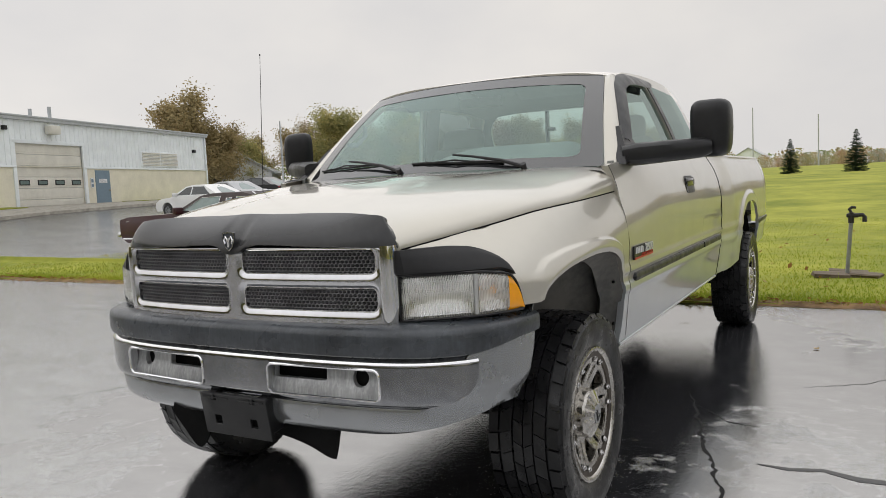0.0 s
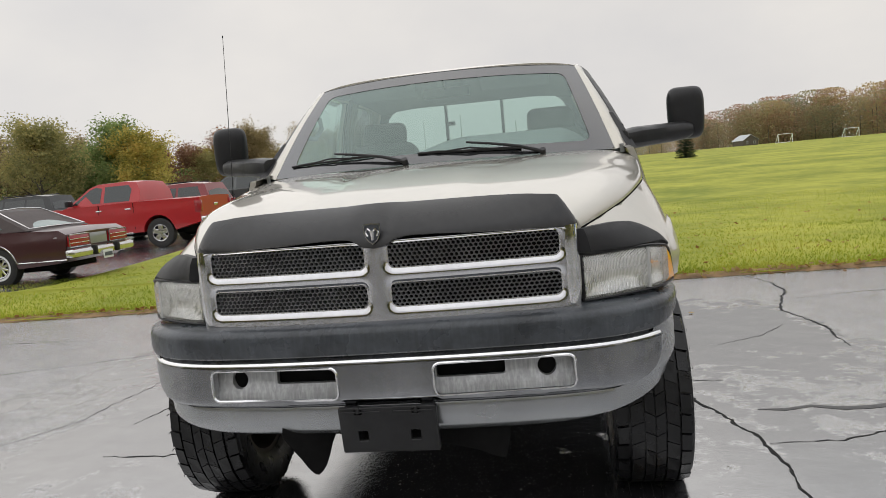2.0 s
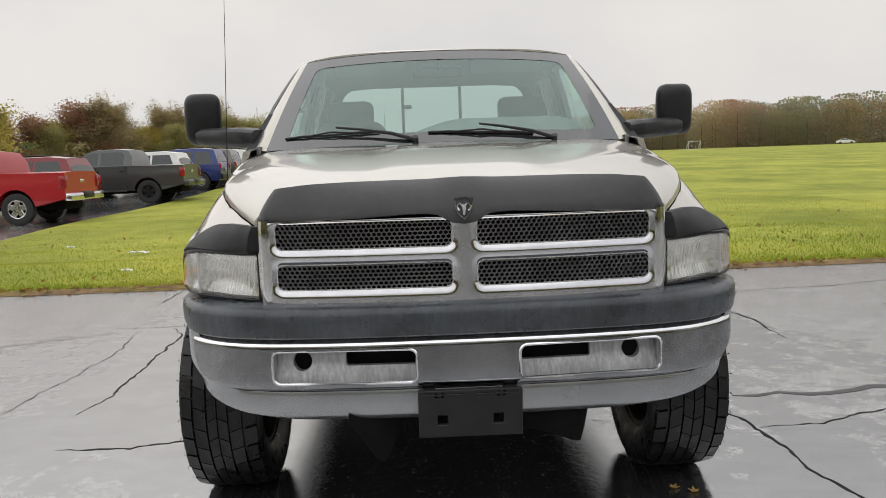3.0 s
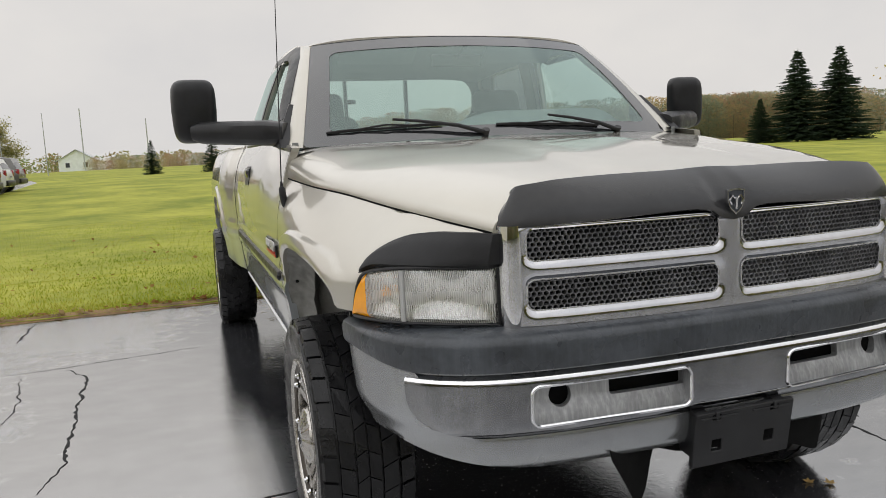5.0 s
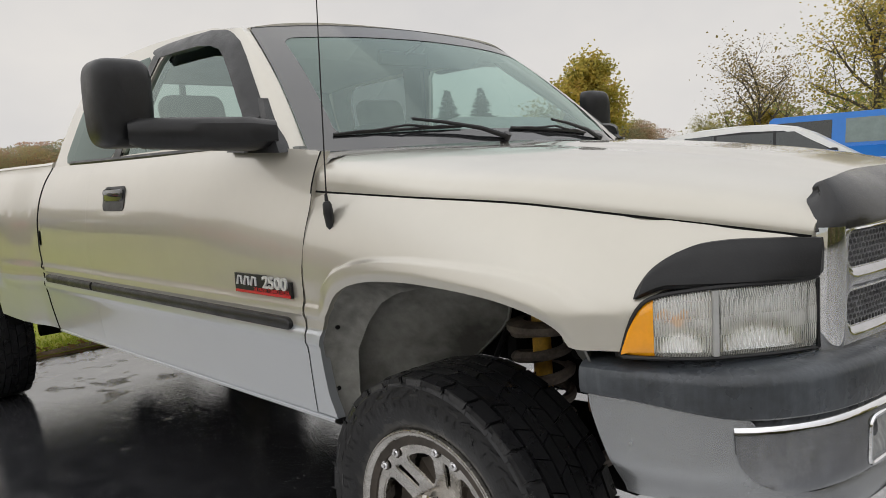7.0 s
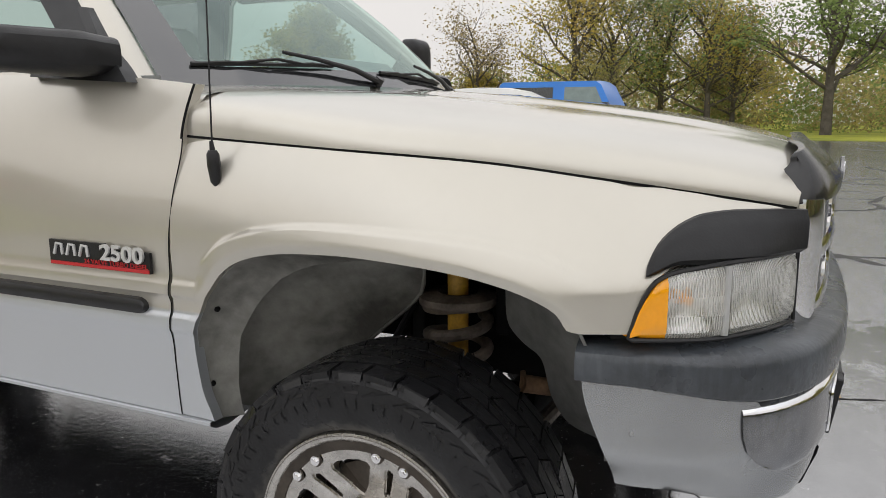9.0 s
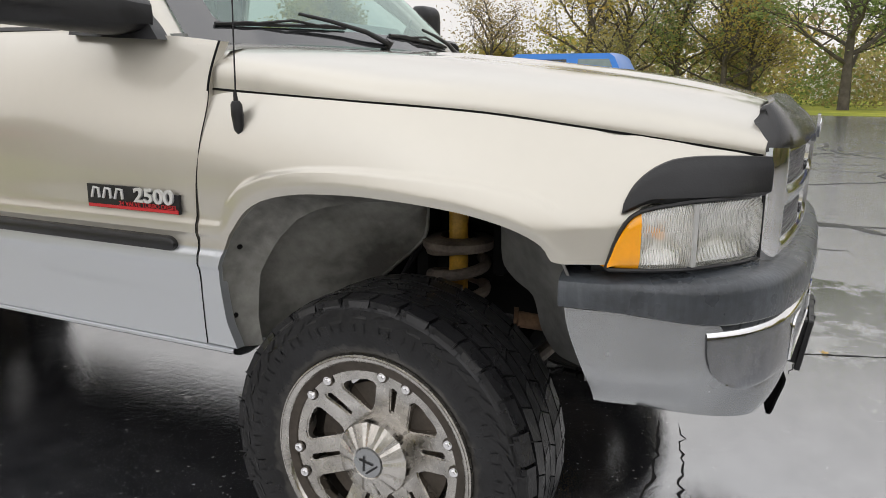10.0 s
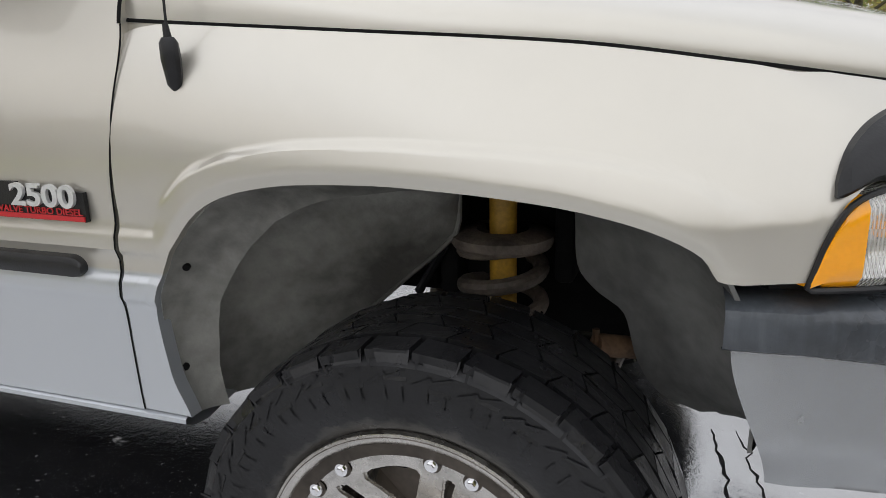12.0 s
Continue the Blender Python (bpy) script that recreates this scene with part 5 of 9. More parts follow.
        for i, (y, z) in enumerate(path):
            a, b = path[max(i - 1, 0)], path[min(i + 1, len(path) - 1)]
            d = Vector((b[0] - a[0], b[1] - a[1])).normalized()
            inw = Vector((d.y, -d.x)) * (0.062 if i not in (0, len(path) - 1) else 0.03)
            row = []
            for t, out in ((0, 0.002), (0.25, 0.016), (0.6, 0.028), (1.0, 0.030)):
                yy, zz = y + inw.x * t, z + inw.y * t
                row.append(Vector((s * (green(yy, zz) + out), yy, zz)))
            rows.append(row)
        grid(bm, rows)
        rim(bm, (-s * 0.004, 0, 0))
        part("rain_visor", bm, BLACK, truck, "smoked black rain visor over the window")


cab_frames()


def cab_back():
    bm = bmesh.new()
    hole = rounded(-0.69, 1.475, 0.69, 1.815, 0.14)
    outer = [(-0.90, 0.60), (0.90, 0.60), (0.905, 1.385), (0.80, 1.62), (0.72, 1.81), (0.5, 1.845), (0, 1.858), (-0.5, 1.845), (-0.72, 1.81), (-0.80, 1.62), (-0.905, 1.385)]
    lay = lambda u, v, w: Vector((u, 2.76 - 0.12 * max(v - 1.38, 0) / 0.45 - 0.04 * (u / 0.9) ** 2 + w, v))
    plate(bm, outer, [hole], 0.03, lay, [-0.6, -0.3, 0, 0.3, 0.6], [1.38, 1.6])
    part("cab_back", bm, SILVER, truck)
    bm = bmesh.new()
    plate(bm, [(u * 0.97, v) for u, v in outer], [rounded(-0.68, 1.485, 0.68, 1.805, 0.14)], 0.0, lambda u, v, w: lay(u, v, -0.012), [-0.6, -0.3, 0, 0.3, 0.6], [1.38, 1.6])
    part("back_trim", bm, DASH, truck)
    bm = bmesh.new()
    plate(bm, rounded(-0.70, 1.465, 0.70, 1.822, 0.14), [], 0.0, lambda u, v, w: lay(u, v, 0.012), [-0.3, 0, 0.3])
    back = part("rear_window", bm, BACKGLASS, truck, "sliding rear window")
    back.visible_shadow = False
    for x in (-0.225, 0.20):
        bm = bmesh.new()
        rbox(bm, (x - 0.011, 2.66, 1.47), (x + 0.011, 2.70, 1.815), 0.004)
        part("slider_bar", bm, BLACK, back, "black slider bar")
    bm = bmesh.new()
    rbox(bm, (-0.215, 2.655, 1.655), (-0.16, 2.69, 1.685), 0.006)
    part("slider_latch", bm, BLACK, back)
    # pillars behind the doors, seen from inside
    for s in (-1, 1):
        bm = bmesh.new()
        rows = []
        for i in range(9):
            z = lerp(1.36, 1.84, i / 8)
            y = lerp(1.98, 1.78, i / 8)
            x = green(y, z) - 0.035
            rows.append([Vector((s * (x - dx), y + dy, z)) for dx, dy in ((0.0, -0.05), (0.03, -0.05), (0.03, 0.09), (0.0, 0.09))])
        grid(bm, rows)
        part("inner_pillar", bm, BLACK, truck)


cab_back()


def interior():
    bm = bmesh.new()
    rows = []
    for i in range(41):
        u = lerp(-1, 1, i / 40)
        f = screen(u * 0.97, 0.02)
        hood = 0.115 * sstep(-0.38, 0.12, f.x) * sstep(0.84, 0.60, f.x)
        rows.append([Vector((f.x, f.y + 0.03, 1.325)), Vector((f.x * 0.985, f.y + 0.16, 1.345 + 0.25 * hood)), Vector((f.x * 0.98, 0.80 + 0.02 * u * u, 1.358 + 0.95 * hood)), Vector((f.x * 0.98, 0.87, 1.36 + hood)),
                     Vector((f.x * 0.98, 0.95, 1.33 + 0.8 * hood)), Vector((f.x * 0.98, 0.99, 1.26)), Vector((f.x * 0.98, 0.96, 1.0))])
    grid(bm, rows)
    part("dashboard", bm, DASH, truck, "grey dashboard")
    bm = bmesh.new()
    plate(bm, rounded(-0.85, 0.50, 0.85, 2.7, 0.05), [], 0.03, lambda u, v, w: Vector((u, v, 0.78 + w)))
    part("cab_floor", bm, DARK, truck)
    for s in (-1, 1):
        bm = bmesh.new()
        grid(bm, [[Vector((s * 0.885, y, z)) for y in (0.6, 1.2, 2.0, 2.72)] for z in (0.78, 1.1, 1.36)])
        rim(bm, (-s * 0.02, 0, 0))
        part("door_trim", bm, DASH, truck)
    for x in (-0.55, 0.55):
        bm = bmesh.new()
        rbox(bm, (x - 0.27, 1.28, 0.95), (x + 0.27, 1.80, 1.13), 0.06)
        seat = part("front_seat", bm, SEAT, truck, "grey cloth bench seat")
        bm = bmesh.new()
        lean = Matrix.Translation((x, 1.80, 1.08)) @ Matrix.Rotation(radians(-14), 4, "X")
        rbox(bm, (-0.26, -0.07, -0.05), (0.26, 0.08, 0.46), 0.06, lean)
        for v in bm.verts:
            t = (v.co.z - 1.3) / 0.25
            if t > 0:
                v.co.x = x + (v.co.x - x) * (1 - 0.28 * min(t, 1) ** 2)
        part("seat_back", bm, SEAT, seat)
        bm = bmesh.new()
        rbox(bm, (-0.15, -0.05, 0.43), (0.15, 0.06, 0.60), 0.05, lean)
        part("head_restraint", bm, SEAT, seat)
    bm = bmesh.new()
    rbox(bm, (-0.80, 2.36, 0.95), (0.80, 2.62, 1.36), 0.05)
    part("rear_seat", bm, SEAT, truck, "grey cloth rear bench")
    # steering wheel on the driver's side
    tilt = Matrix.Translation((0.42, 1.14, 1.25)) @ Matrix.Rotation(radians(62), 4, "X")
    bm = bmesh.new()
    tube(bm, [tilt @ Vector((0.185 * math.cos(a), 0.185 * math.sin(a), 0)) for a in [2 * math.pi * k / 32 for k in range(32)]], 0.014, 8, closed=True)
    wheel = part("steering_wheel", bm, BLACK, truck, "black steering wheel")
    bm = bmesh.new()
    rbox(bm, (-0.17, -0.03, -0.03), (0.17, 0.03, -0.005), 0.01, tilt, 2)
    rbox(bm, (-0.07, -0.06, -0.035), (0.07, 0.06, 0.005), 0.015, tilt, 2)
    part("wheel_hub", bm, BLACK, wheel)
    bm = bmesh.new()
    cyl(bm, tilt @ Vector((0, 0, -0.03)), Vector((0.42, 0.93, 1.16)), 0.03, n=12)
    part("steering_column", bm, DASH, wheel)
    # inner mirror
    bm = bmesh.new()
    rbox(bm, (-0.13, -0.012, -0.03), (0.13, 0.018, 0.03), 0.012, Matrix.Translation((0.0, 1.10, 1.735)) @ Matrix.Rotation(radians(8), 4, "X"), 2)
    cyl(bm, (0, 1.10, 1.75), screen(0, 0.90, -0.01), 0.008, n=8)
    part("inner_mirror", bm, BLACK, truck, "black rear-view mirror")
    for s in (-1, 1):
        bm = bmesh.new()
        rbox(bm, (-0.19, -0.005, -0.07), (0.19, 0.010, 0.06), 0.008, Matrix.Translation((s * 0.37, 1.19, 1.775)) @ Matrix.Rotation(radians(58), 4, "X"), 2)
        part("sun_visor", bm, HEAD, truck, "pale grey sun visor")
    # grab handle on the passenger's pillar
    bm = bmesh.new()
    tube(bm, [screen(-0.93, 0.45, -0.03), screen(-0.90, 0.5, -0.07), screen(-0.895, 0.62, -0.07), screen(-0.92, 0.68, -0.03)], 0.013, 8)
    part("grab_handle", bm, DASH, truck, "grey grab handle on the pillar")


interior()

# ---- cowl and wipers ----
for s in (-1, 1):
    bm = bmesh.new()
    rows = []
    for k in range(9):
        y = lerp(0.45, 0.64, k / 8)
        rows.append([Vector((s * x, y, z)) for x, z in ((0.76, 1.318), (0.84, 1.322), (0.885, 1.314), (0.908, 1.295), (0.918, 1.26), (0.922, 1.20))])
    grid(bm, rows)
    part("cowl_side", bm, SILVER, truck)
bm = bmesh.new()
grid(bm, [[Vector((0.83 * u, lerp(HOOD_BACK(abs(u) * 0.84) - 0.03, WS_LOW_Y(abs(u) * 0.845) + 0.02, t), 1.318 + 0.012 * t)) for u in [-1 + k / 12 for k in range(25)]] for t in (0, 0.5, 1)])
part("cowl", bm, BLACK, truck, "black plastic cowl")


def wiper(foot, elbow, tip0, tip1):
    bm = bmesh.new()
    a, b = screen(*foot, 0.012), screen(*elbow, 0.040)
    cyl(bm, screen(*foot, -0.02), a + Vector((0, -0.004, 0.012)), 0.014, n=12)
    tube(bm, [a, a.lerp(b, 0.3) + Vector((0, -0.005, 0.012)), a.lerp(b, 0.7) + Vector((0, -0.004, 0.008)), b], [0.010, 0.008, 0.006, 0.005], 8)
    arm = part("wiper_arm", bm, BLACK, truck, "black wiper arm")
    bm = bmesh.new()
    pts = [screen(lerp(tip0[0], tip1[0], k / 10), lerp(tip0[1], tip1[1], k / 10), 0.010) for k in range(11)]
    tube(bm, pts, 0.0055, 6)
    for i0, i1 in ((0, 4), (6, 10), (2, 8)):
        lift = 0.028 if i1 - i0 > 4 else 0.016
        tube(bm, [pts[i0], screen(lerp(tip0[0], tip1[0], (i0 + i1) / 20), lerp(tip0[1], tip1[1], (i0 + i1) / 20), lift), pts[i1]], 0.004, 6)
    part("wiper_blade", bm, BLACK, arm, "black wiper blade")


wiper((-0.16, 0.012), (-0.60, 0.112), (-0.90, 0.088), (-0.36, 0.096))
wiper((0.60, 0.0), (0.19, 0.092), (-0.09, 0.076), (0.49, 0.046))

# ---- bed ----
R_ARCH = [(3.51, 0.60), (3.50, 0.75), (3.53, 0.85), (3.60, 0.945), (3.68, 1.0), (3.80, 1.035), (3.93, 1.045), (4.08, 1.043), (4.20, 1.03), (4.33, 0.985), (4.42, 0.92), (4.48, 0.83), (4.50, 0.70), (4.51, 0.62)]


def bed_side(y, z):
    d = near_arch(y, z, R_ARCH)
    x = P_SIDE(z) + 0.035 * sstep(2.9, 3.2, y) + 0.016 * sstep(0.092, 0.064, d)
    return x - 0.02 * sstep(5.15, 5.4, y)


def bed():
    front = lambda z: CAB_BACK(z) + 0.022
    for s in (-1, 1):
        keys = [((front(0.60), 0.57), (front(1.38), 1.405)), ((3.10, 0.57), (2.95, 1.405)), ((3.51, 0.60), (3.14, 1.405))]
        keys += [(p, (lerp(3.16, 4.70, (k + 1) / 13), 1.405)) for k, p in enumerate(R_ARCH[1:])]
        keys += [((4.75, 0.63), (4.85, 1.405)), ((5.38, 0.66), (5.395, 1.405))]
        bm = bmesh.new()
        wide = 0.035 if s < 0 else 0.0
        rows = ruled(keys, 3, 46, lambda y, z: bed_side(y, z) + wide * sstep(2.95, 3.7, y), s)
        for row in rows:
            last = row[-1]
            row += [last + Vector((-s * 0.012, 0, 0.012)), last + Vector((-s * 0.06, 0, 0.014)), last + Vector((-s * 0.09, 0, -0.01)), last + Vector((-s * 0.09, 0, -0.4))]
        grid(bm, rows)
        rim(bm, (-s * 0.02, 0, 0))
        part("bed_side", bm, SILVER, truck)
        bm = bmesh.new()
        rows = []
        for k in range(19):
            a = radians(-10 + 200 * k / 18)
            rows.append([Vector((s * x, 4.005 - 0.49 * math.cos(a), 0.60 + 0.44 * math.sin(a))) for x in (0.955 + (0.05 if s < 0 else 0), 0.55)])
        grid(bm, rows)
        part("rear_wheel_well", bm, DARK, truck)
        bm = bmesh.new()
        rbox(bm, (s * 0.95 - 0.035, 5.33, 0.93), (s * 0.95 + 0.02, 5.402, 1.25), 0.01, None, 2)
        part("tail_lamp", bm, RED, truck, "red tail lamp")
    bm = bmesh.new()
    box(bm, (-0.86, 2.88, 0.86), (0.86, 5.36, 0.90))
    box(bm, (-0.90, 2.875, 0.70), (0.90, 2.90, 1.39))
    part("bed_floor", bm, DARK, truck)
    bm = bmesh.new()
    rbox(bm, (-0.86, 5.34, 0.78), (0.86, 5.40, 1.405), 0.012, None, 2)
    part("tailgate", bm, SILVER, truck)
    bm = bmesh.new()
    rbox(bm, (-0.96, 5.405, 0.62), (0.96, 5.56, 0.78), 0.03, None, 3)
    part("rear_bumper", bm, BUMPER, truck, "chrome rear step bumper")
    # added plates that keep the body's inside out of the wet ground's reflection
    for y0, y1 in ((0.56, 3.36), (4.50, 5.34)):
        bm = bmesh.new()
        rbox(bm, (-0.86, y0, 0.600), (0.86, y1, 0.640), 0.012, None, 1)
        part("underbody_pan", bm, DARK, truck, "black plate added to close the underside")
    # rub line on the bed side behind the wheel
    for s in (-1, 1):
        bm = bmesh.new()
        rows = [[Vector((s * (bed_side(y, 0.84) + dx), y, 0.84 + dz)) for dx, dz in ((-0.002, -0.02), (0.012, -0.015), (0.012, 0.015), (-0.002, 0.02))] for y in (4.50, 4.75, 5.0, 5.36)]
        grid(bm, rows)
        part("bed_moulding", bm, BLACK, truck, "black rubber bed moulding")


bed()


def mirrors():
    """Towing mirrors on long black arms."""
    for s in (-1, 1):
        drop = 0.0 if s < 0 else 0.022
        cx, cz = (1.236, 1.520) if s < 0 else (1.240, 1.494)
        bm = bmesh.new()
        base = [(0.625, 1.343), (0.80, 1.352), (0.95, 1.362), (0.95, 1.44), (0.86, 1.53), (0.825, 1.525), (0.73, 1.43), (0.66, 1.375)]
        plate(bm, base, [], 0.0, lambda u, v, w: Vector((s * (green(u, v) + 0.005 + 0.017 * sstep(1.52, 1.42, v)), u, v)))
        rim(bm, (-s * 0.04, 0, 0))
        mirror = part("mirror_mount", bm, BLACK, truck, "black towing mirror mount")
        bm = bmesh.new()
        rows = []
        for i in range(13):
            t = i / 12
            c = Vector((s * lerp(0.885, 1.240, t), lerp(0.735, 0.968, t), lerp(1.404, 1.428, t) - drop))
            h, w = lerp(0.054, 0.046, t) * lerp(0.8, 1, sstep(0, 0.2, t)) * lerp(1, 0.72, sstep(0.9, 1.0, t)), lerp(0.100, 0.050, t) * lerp(0.8, 1, sstep(0, 0.2, t))
            ring = []
            for k in range(16):
                a = 2 * math.pi * k / 16
                ca, sa = math.cos(a), math.sin(a)
                ring.append(c + Vector((s * -0.35, 0.8, 0)).normalized() * w * math.copysign(abs(ca) ** 0.65, ca) + Vector((0, 0, 1)) * h * math.copysign(abs(sa) ** 0.65, sa))
            rows.append(ring)
        made = grid(bm, rows, close=True)
        cap(bm, made[0])
        cap(bm, list(reversed(made[-1])))
        part("mirror_arm", bm, BLACK, mirror, "black plastic mirror arm")
        bm = bmesh.new()
        rows = []
        for k, y in ((0.04, 0.930), (0.25, 0.930), (0.45, 0.931), (0.60, 0.932), (0.72, 0.934), (0.82, 0.939), (0.90, 0.948), (0.96, 0.962), (0.99, 0.980), (1.0, 1.000), (1.0, 1.035), (0.985, 1.050)):
            row = []
            for j in range(48):
                a = 2 * math.pi * j / 48
                ca, sa = math.cos(a), math.sin(a)
                u = 0.092 * k * math.copysign(abs(ca) ** 0.42, ca)
                v = 0.133 * k * math.copysign(abs(sa) ** 0.42, sa)
                u *= 1 - 0.06 * (v < 0) * (-v / 0.133)
                # the ribbed inner part of the shell lies back behind a crease
                inner = max(0.03 - u, 0) / 0.12
                row.append(Vector((s * (cx + u), y + 0.022 * u / 0.1 + 0.050 * inner * sstep(1.05, 0.93, y), cz + v)))
            rows.append(row)
        made = grid(bm, rows, close=True)
        cap(bm, made[0])
        part("mirror_head", bm, BLACK, mirror, "tall black towing mirror head", sharp=50)
        bm = bmesh.new()
        plate(bm, rounded(-0.080, -0.120, 0.080, 0.120, 0.03), [], 0.004, lambda u, v, w: Vector((s * (cx + u), 1.040 + 0.022 * u / 0.1 + w, cz + v)))
        part("mirror_glass", bm, BRIGHT, mirror, "mirror glass")


mirrors()

# ---- antenna on the right fender ----
bm = bmesh.new()
rows = []
for t, r in ((0, 0.002), (0.15, 0.010), (0.6, 0.013), (0.9, 0.012), (1.0, 0.008)):
    c = Vector((-(wing(0.366, 1.14) + 0.002) - 0.006 * t, 0.366, lerp(1.119, 1.198, t)))
    rows.append([c + Vector((r * math.cos(a), 1.2 * r * math.sin(a), 0)) for a in [2 * math.pi * k / 12 for k in range(12)]])
made = grid(bm, rows, close=True)
cap(bm, made[-1])
antenna = part("antenna", bm, BLACK, truck, "thin whip antenna on a black base")
bm = bmesh.new()
top = rows[-1][0] + Vector((-0.008, 0, 0))
cyl(bm, top, top + Vector((0, 0.002, 0.02)), 0.006, 0.004, 10)
whip = [top + Vector((0.035 * t, 0.012 * t, 0.02 + 0.80 * t)) for t in (0, 0.25, 0.5, 0.75, 1)]
tube(bm, whip, [0.0022, 0.002, 0.0018, 0.0015, 0.0012], 6)
cyl(bm, whip[-1], whip[-1] + Vector((0, 0, 0.008)), 0.003, n=8)
part("whip", bm, MATTE, antenna, "thin dark whip")

# ---- wheels ----
WR, RR = 0.395, 0.247


def tyre_parts():
    def squeeze(bm):
        for v in bm.verts:
            v.co.x = v.co.x * 0.825 + 0.006

    bm = bmesh.new()
    prof = [(-0.135, RR - 0.01), (-0.150, RR + 0.008), (-0.163, RR + 0.03), (-0.172, RR + 0.075), (-0.170, RR + 0.115), (-0.160, WR - 0.028), (-0.145, WR - 0.022), (-0.10, WR - 0.017),
            (0, WR - 0.015), (0.10, WR - 0.017), (0.145, WR - 0.022), (0.160, WR - 0.028), (0.170, RR + 0.115), (0.172, RR + 0.075), (0.163, RR + 0.03), (0.150, RR + 0.008), (0.135, RR - 0.01)]
    revolve(bm, prof, 96)
    squeeze(bm)
    body = mesh_of("tyre", bm, RUBBER)
    bm = bmesh.new()
    n = 32

    def block(x0, x1, a0, a1, r0, r1, skew=0.0, in0=0.0):
        pts = []
        for r in (r0, r1):
            pts.append([])
            for x, a in ((x0, a0), (x1, a0 + skew), (x1, a1 + skew), (x0, a1)):
                rr = r - in0 * (abs(x) > 0.13)
                pts[-1].append(bm.verts.new((x, rr * math.cos(a), rr * math.sin(a))))
        bm.faces.new(pts[1])
        for k in range(4):
            bm.faces.new((pts[0][k], pts[0][(k + 1) % 4], pts[1][(k + 1) % 4], pts[1][k]))
    step = 2 * math.pi / n
    for k in range(n):
        a = k * step
        for sgn in (-1, 1):
            off = 0.5 * step * (sgn > 0)
            long = 0.010 * (k % 2)
            block(sgn * 0.112, sgn * (0.156 + long * 0.5), a + off, a + off + 0.88 * step, WR - 0.02, WR - 0.006, 0.1 * step, 0.006)
            # shoulder lug down the side wall
            pts = []
            for x, r, w in ((0.1535, WR - 0.012, 0.80), (0.1650, WR - 0.032, 0.72), (0.1728, WR - 0.052 - 0.012 * (k % 2), 0.55)):
                for dx in (0.0, -0.009):
                    pts.append([bm.verts.new((sgn * (x + dx), r * math.cos(a + off + q * step), r * math.sin(a + off + q * step))) for q in (0.06, w)])
            o, i_ = pts[0::2], pts[1::2]
            for m_ in range(2):
                bm.faces.new((o[m_][0], o[m_][1], o[m_ + 1][1], o[m_ + 1][0]))
                for q in (0, 1):
                    bm.faces.new((o[m_][q], o[m_ + 1][q], i_[m_ + 1][q], i_[m_][q]))
            bm.faces.new((o[2][0], o[2][1], i_[2][1], i_[2][0]))
            # zig-zag bar on the side wall
            zz = [(0.1705, RR + 0.112, 0.1), (0.1712, RR + 0.100, 0.5), (0.1718, RR + 0.106, 0.55), (0.1722, RR + 0.090, 0.95)]
            pr = [[bm.verts.new((sgn * (x + 0.0028), (r + d) * math.cos(a + off + q * step), (r + d) * math.sin(a + off + q * step))) for d in (-0.002, 0.002)] for x, r, q in zz]
            for m_ in range(3):
                bm.faces.new((pr[m_][0], pr[m_][1], pr[m_ + 1][1], pr[m_ + 1][0]))
            for q0, ra, rb in ((0.15, RR + 0.060, RR + 0.085), (0.55, RR + 0.064, RR + 0.082), (0.80, RR + 0.112, RR + 0.132)):
                pr = [[bm.verts.new((sgn * 0.1752, r * math.cos(a + off + q * step), r * math.sin(a + off + q * step))) for q in (q0, q0 + 0.055)] for r in (ra, rb)]
                bm.faces.new((pr[0][0], pr[0][1], pr[1][1], pr[1][0]))
        for row, (x0, x1) in enumerate(((-0.100, -0.048), (-0.040, 0.0), (0.006, 0.044), (0.052, 0.102))):
            b = a + (0.28 * row % 1) * step
            block(x0, x1, b, b + 0.95 * step, WR - 0.02, WR - 0.004, 0.22 * step * (1 if row % 2 else -1))
    squeeze(bm)
    tread = mesh_of("tread", bm, RUBBER, smooth=False)
    return body, tread


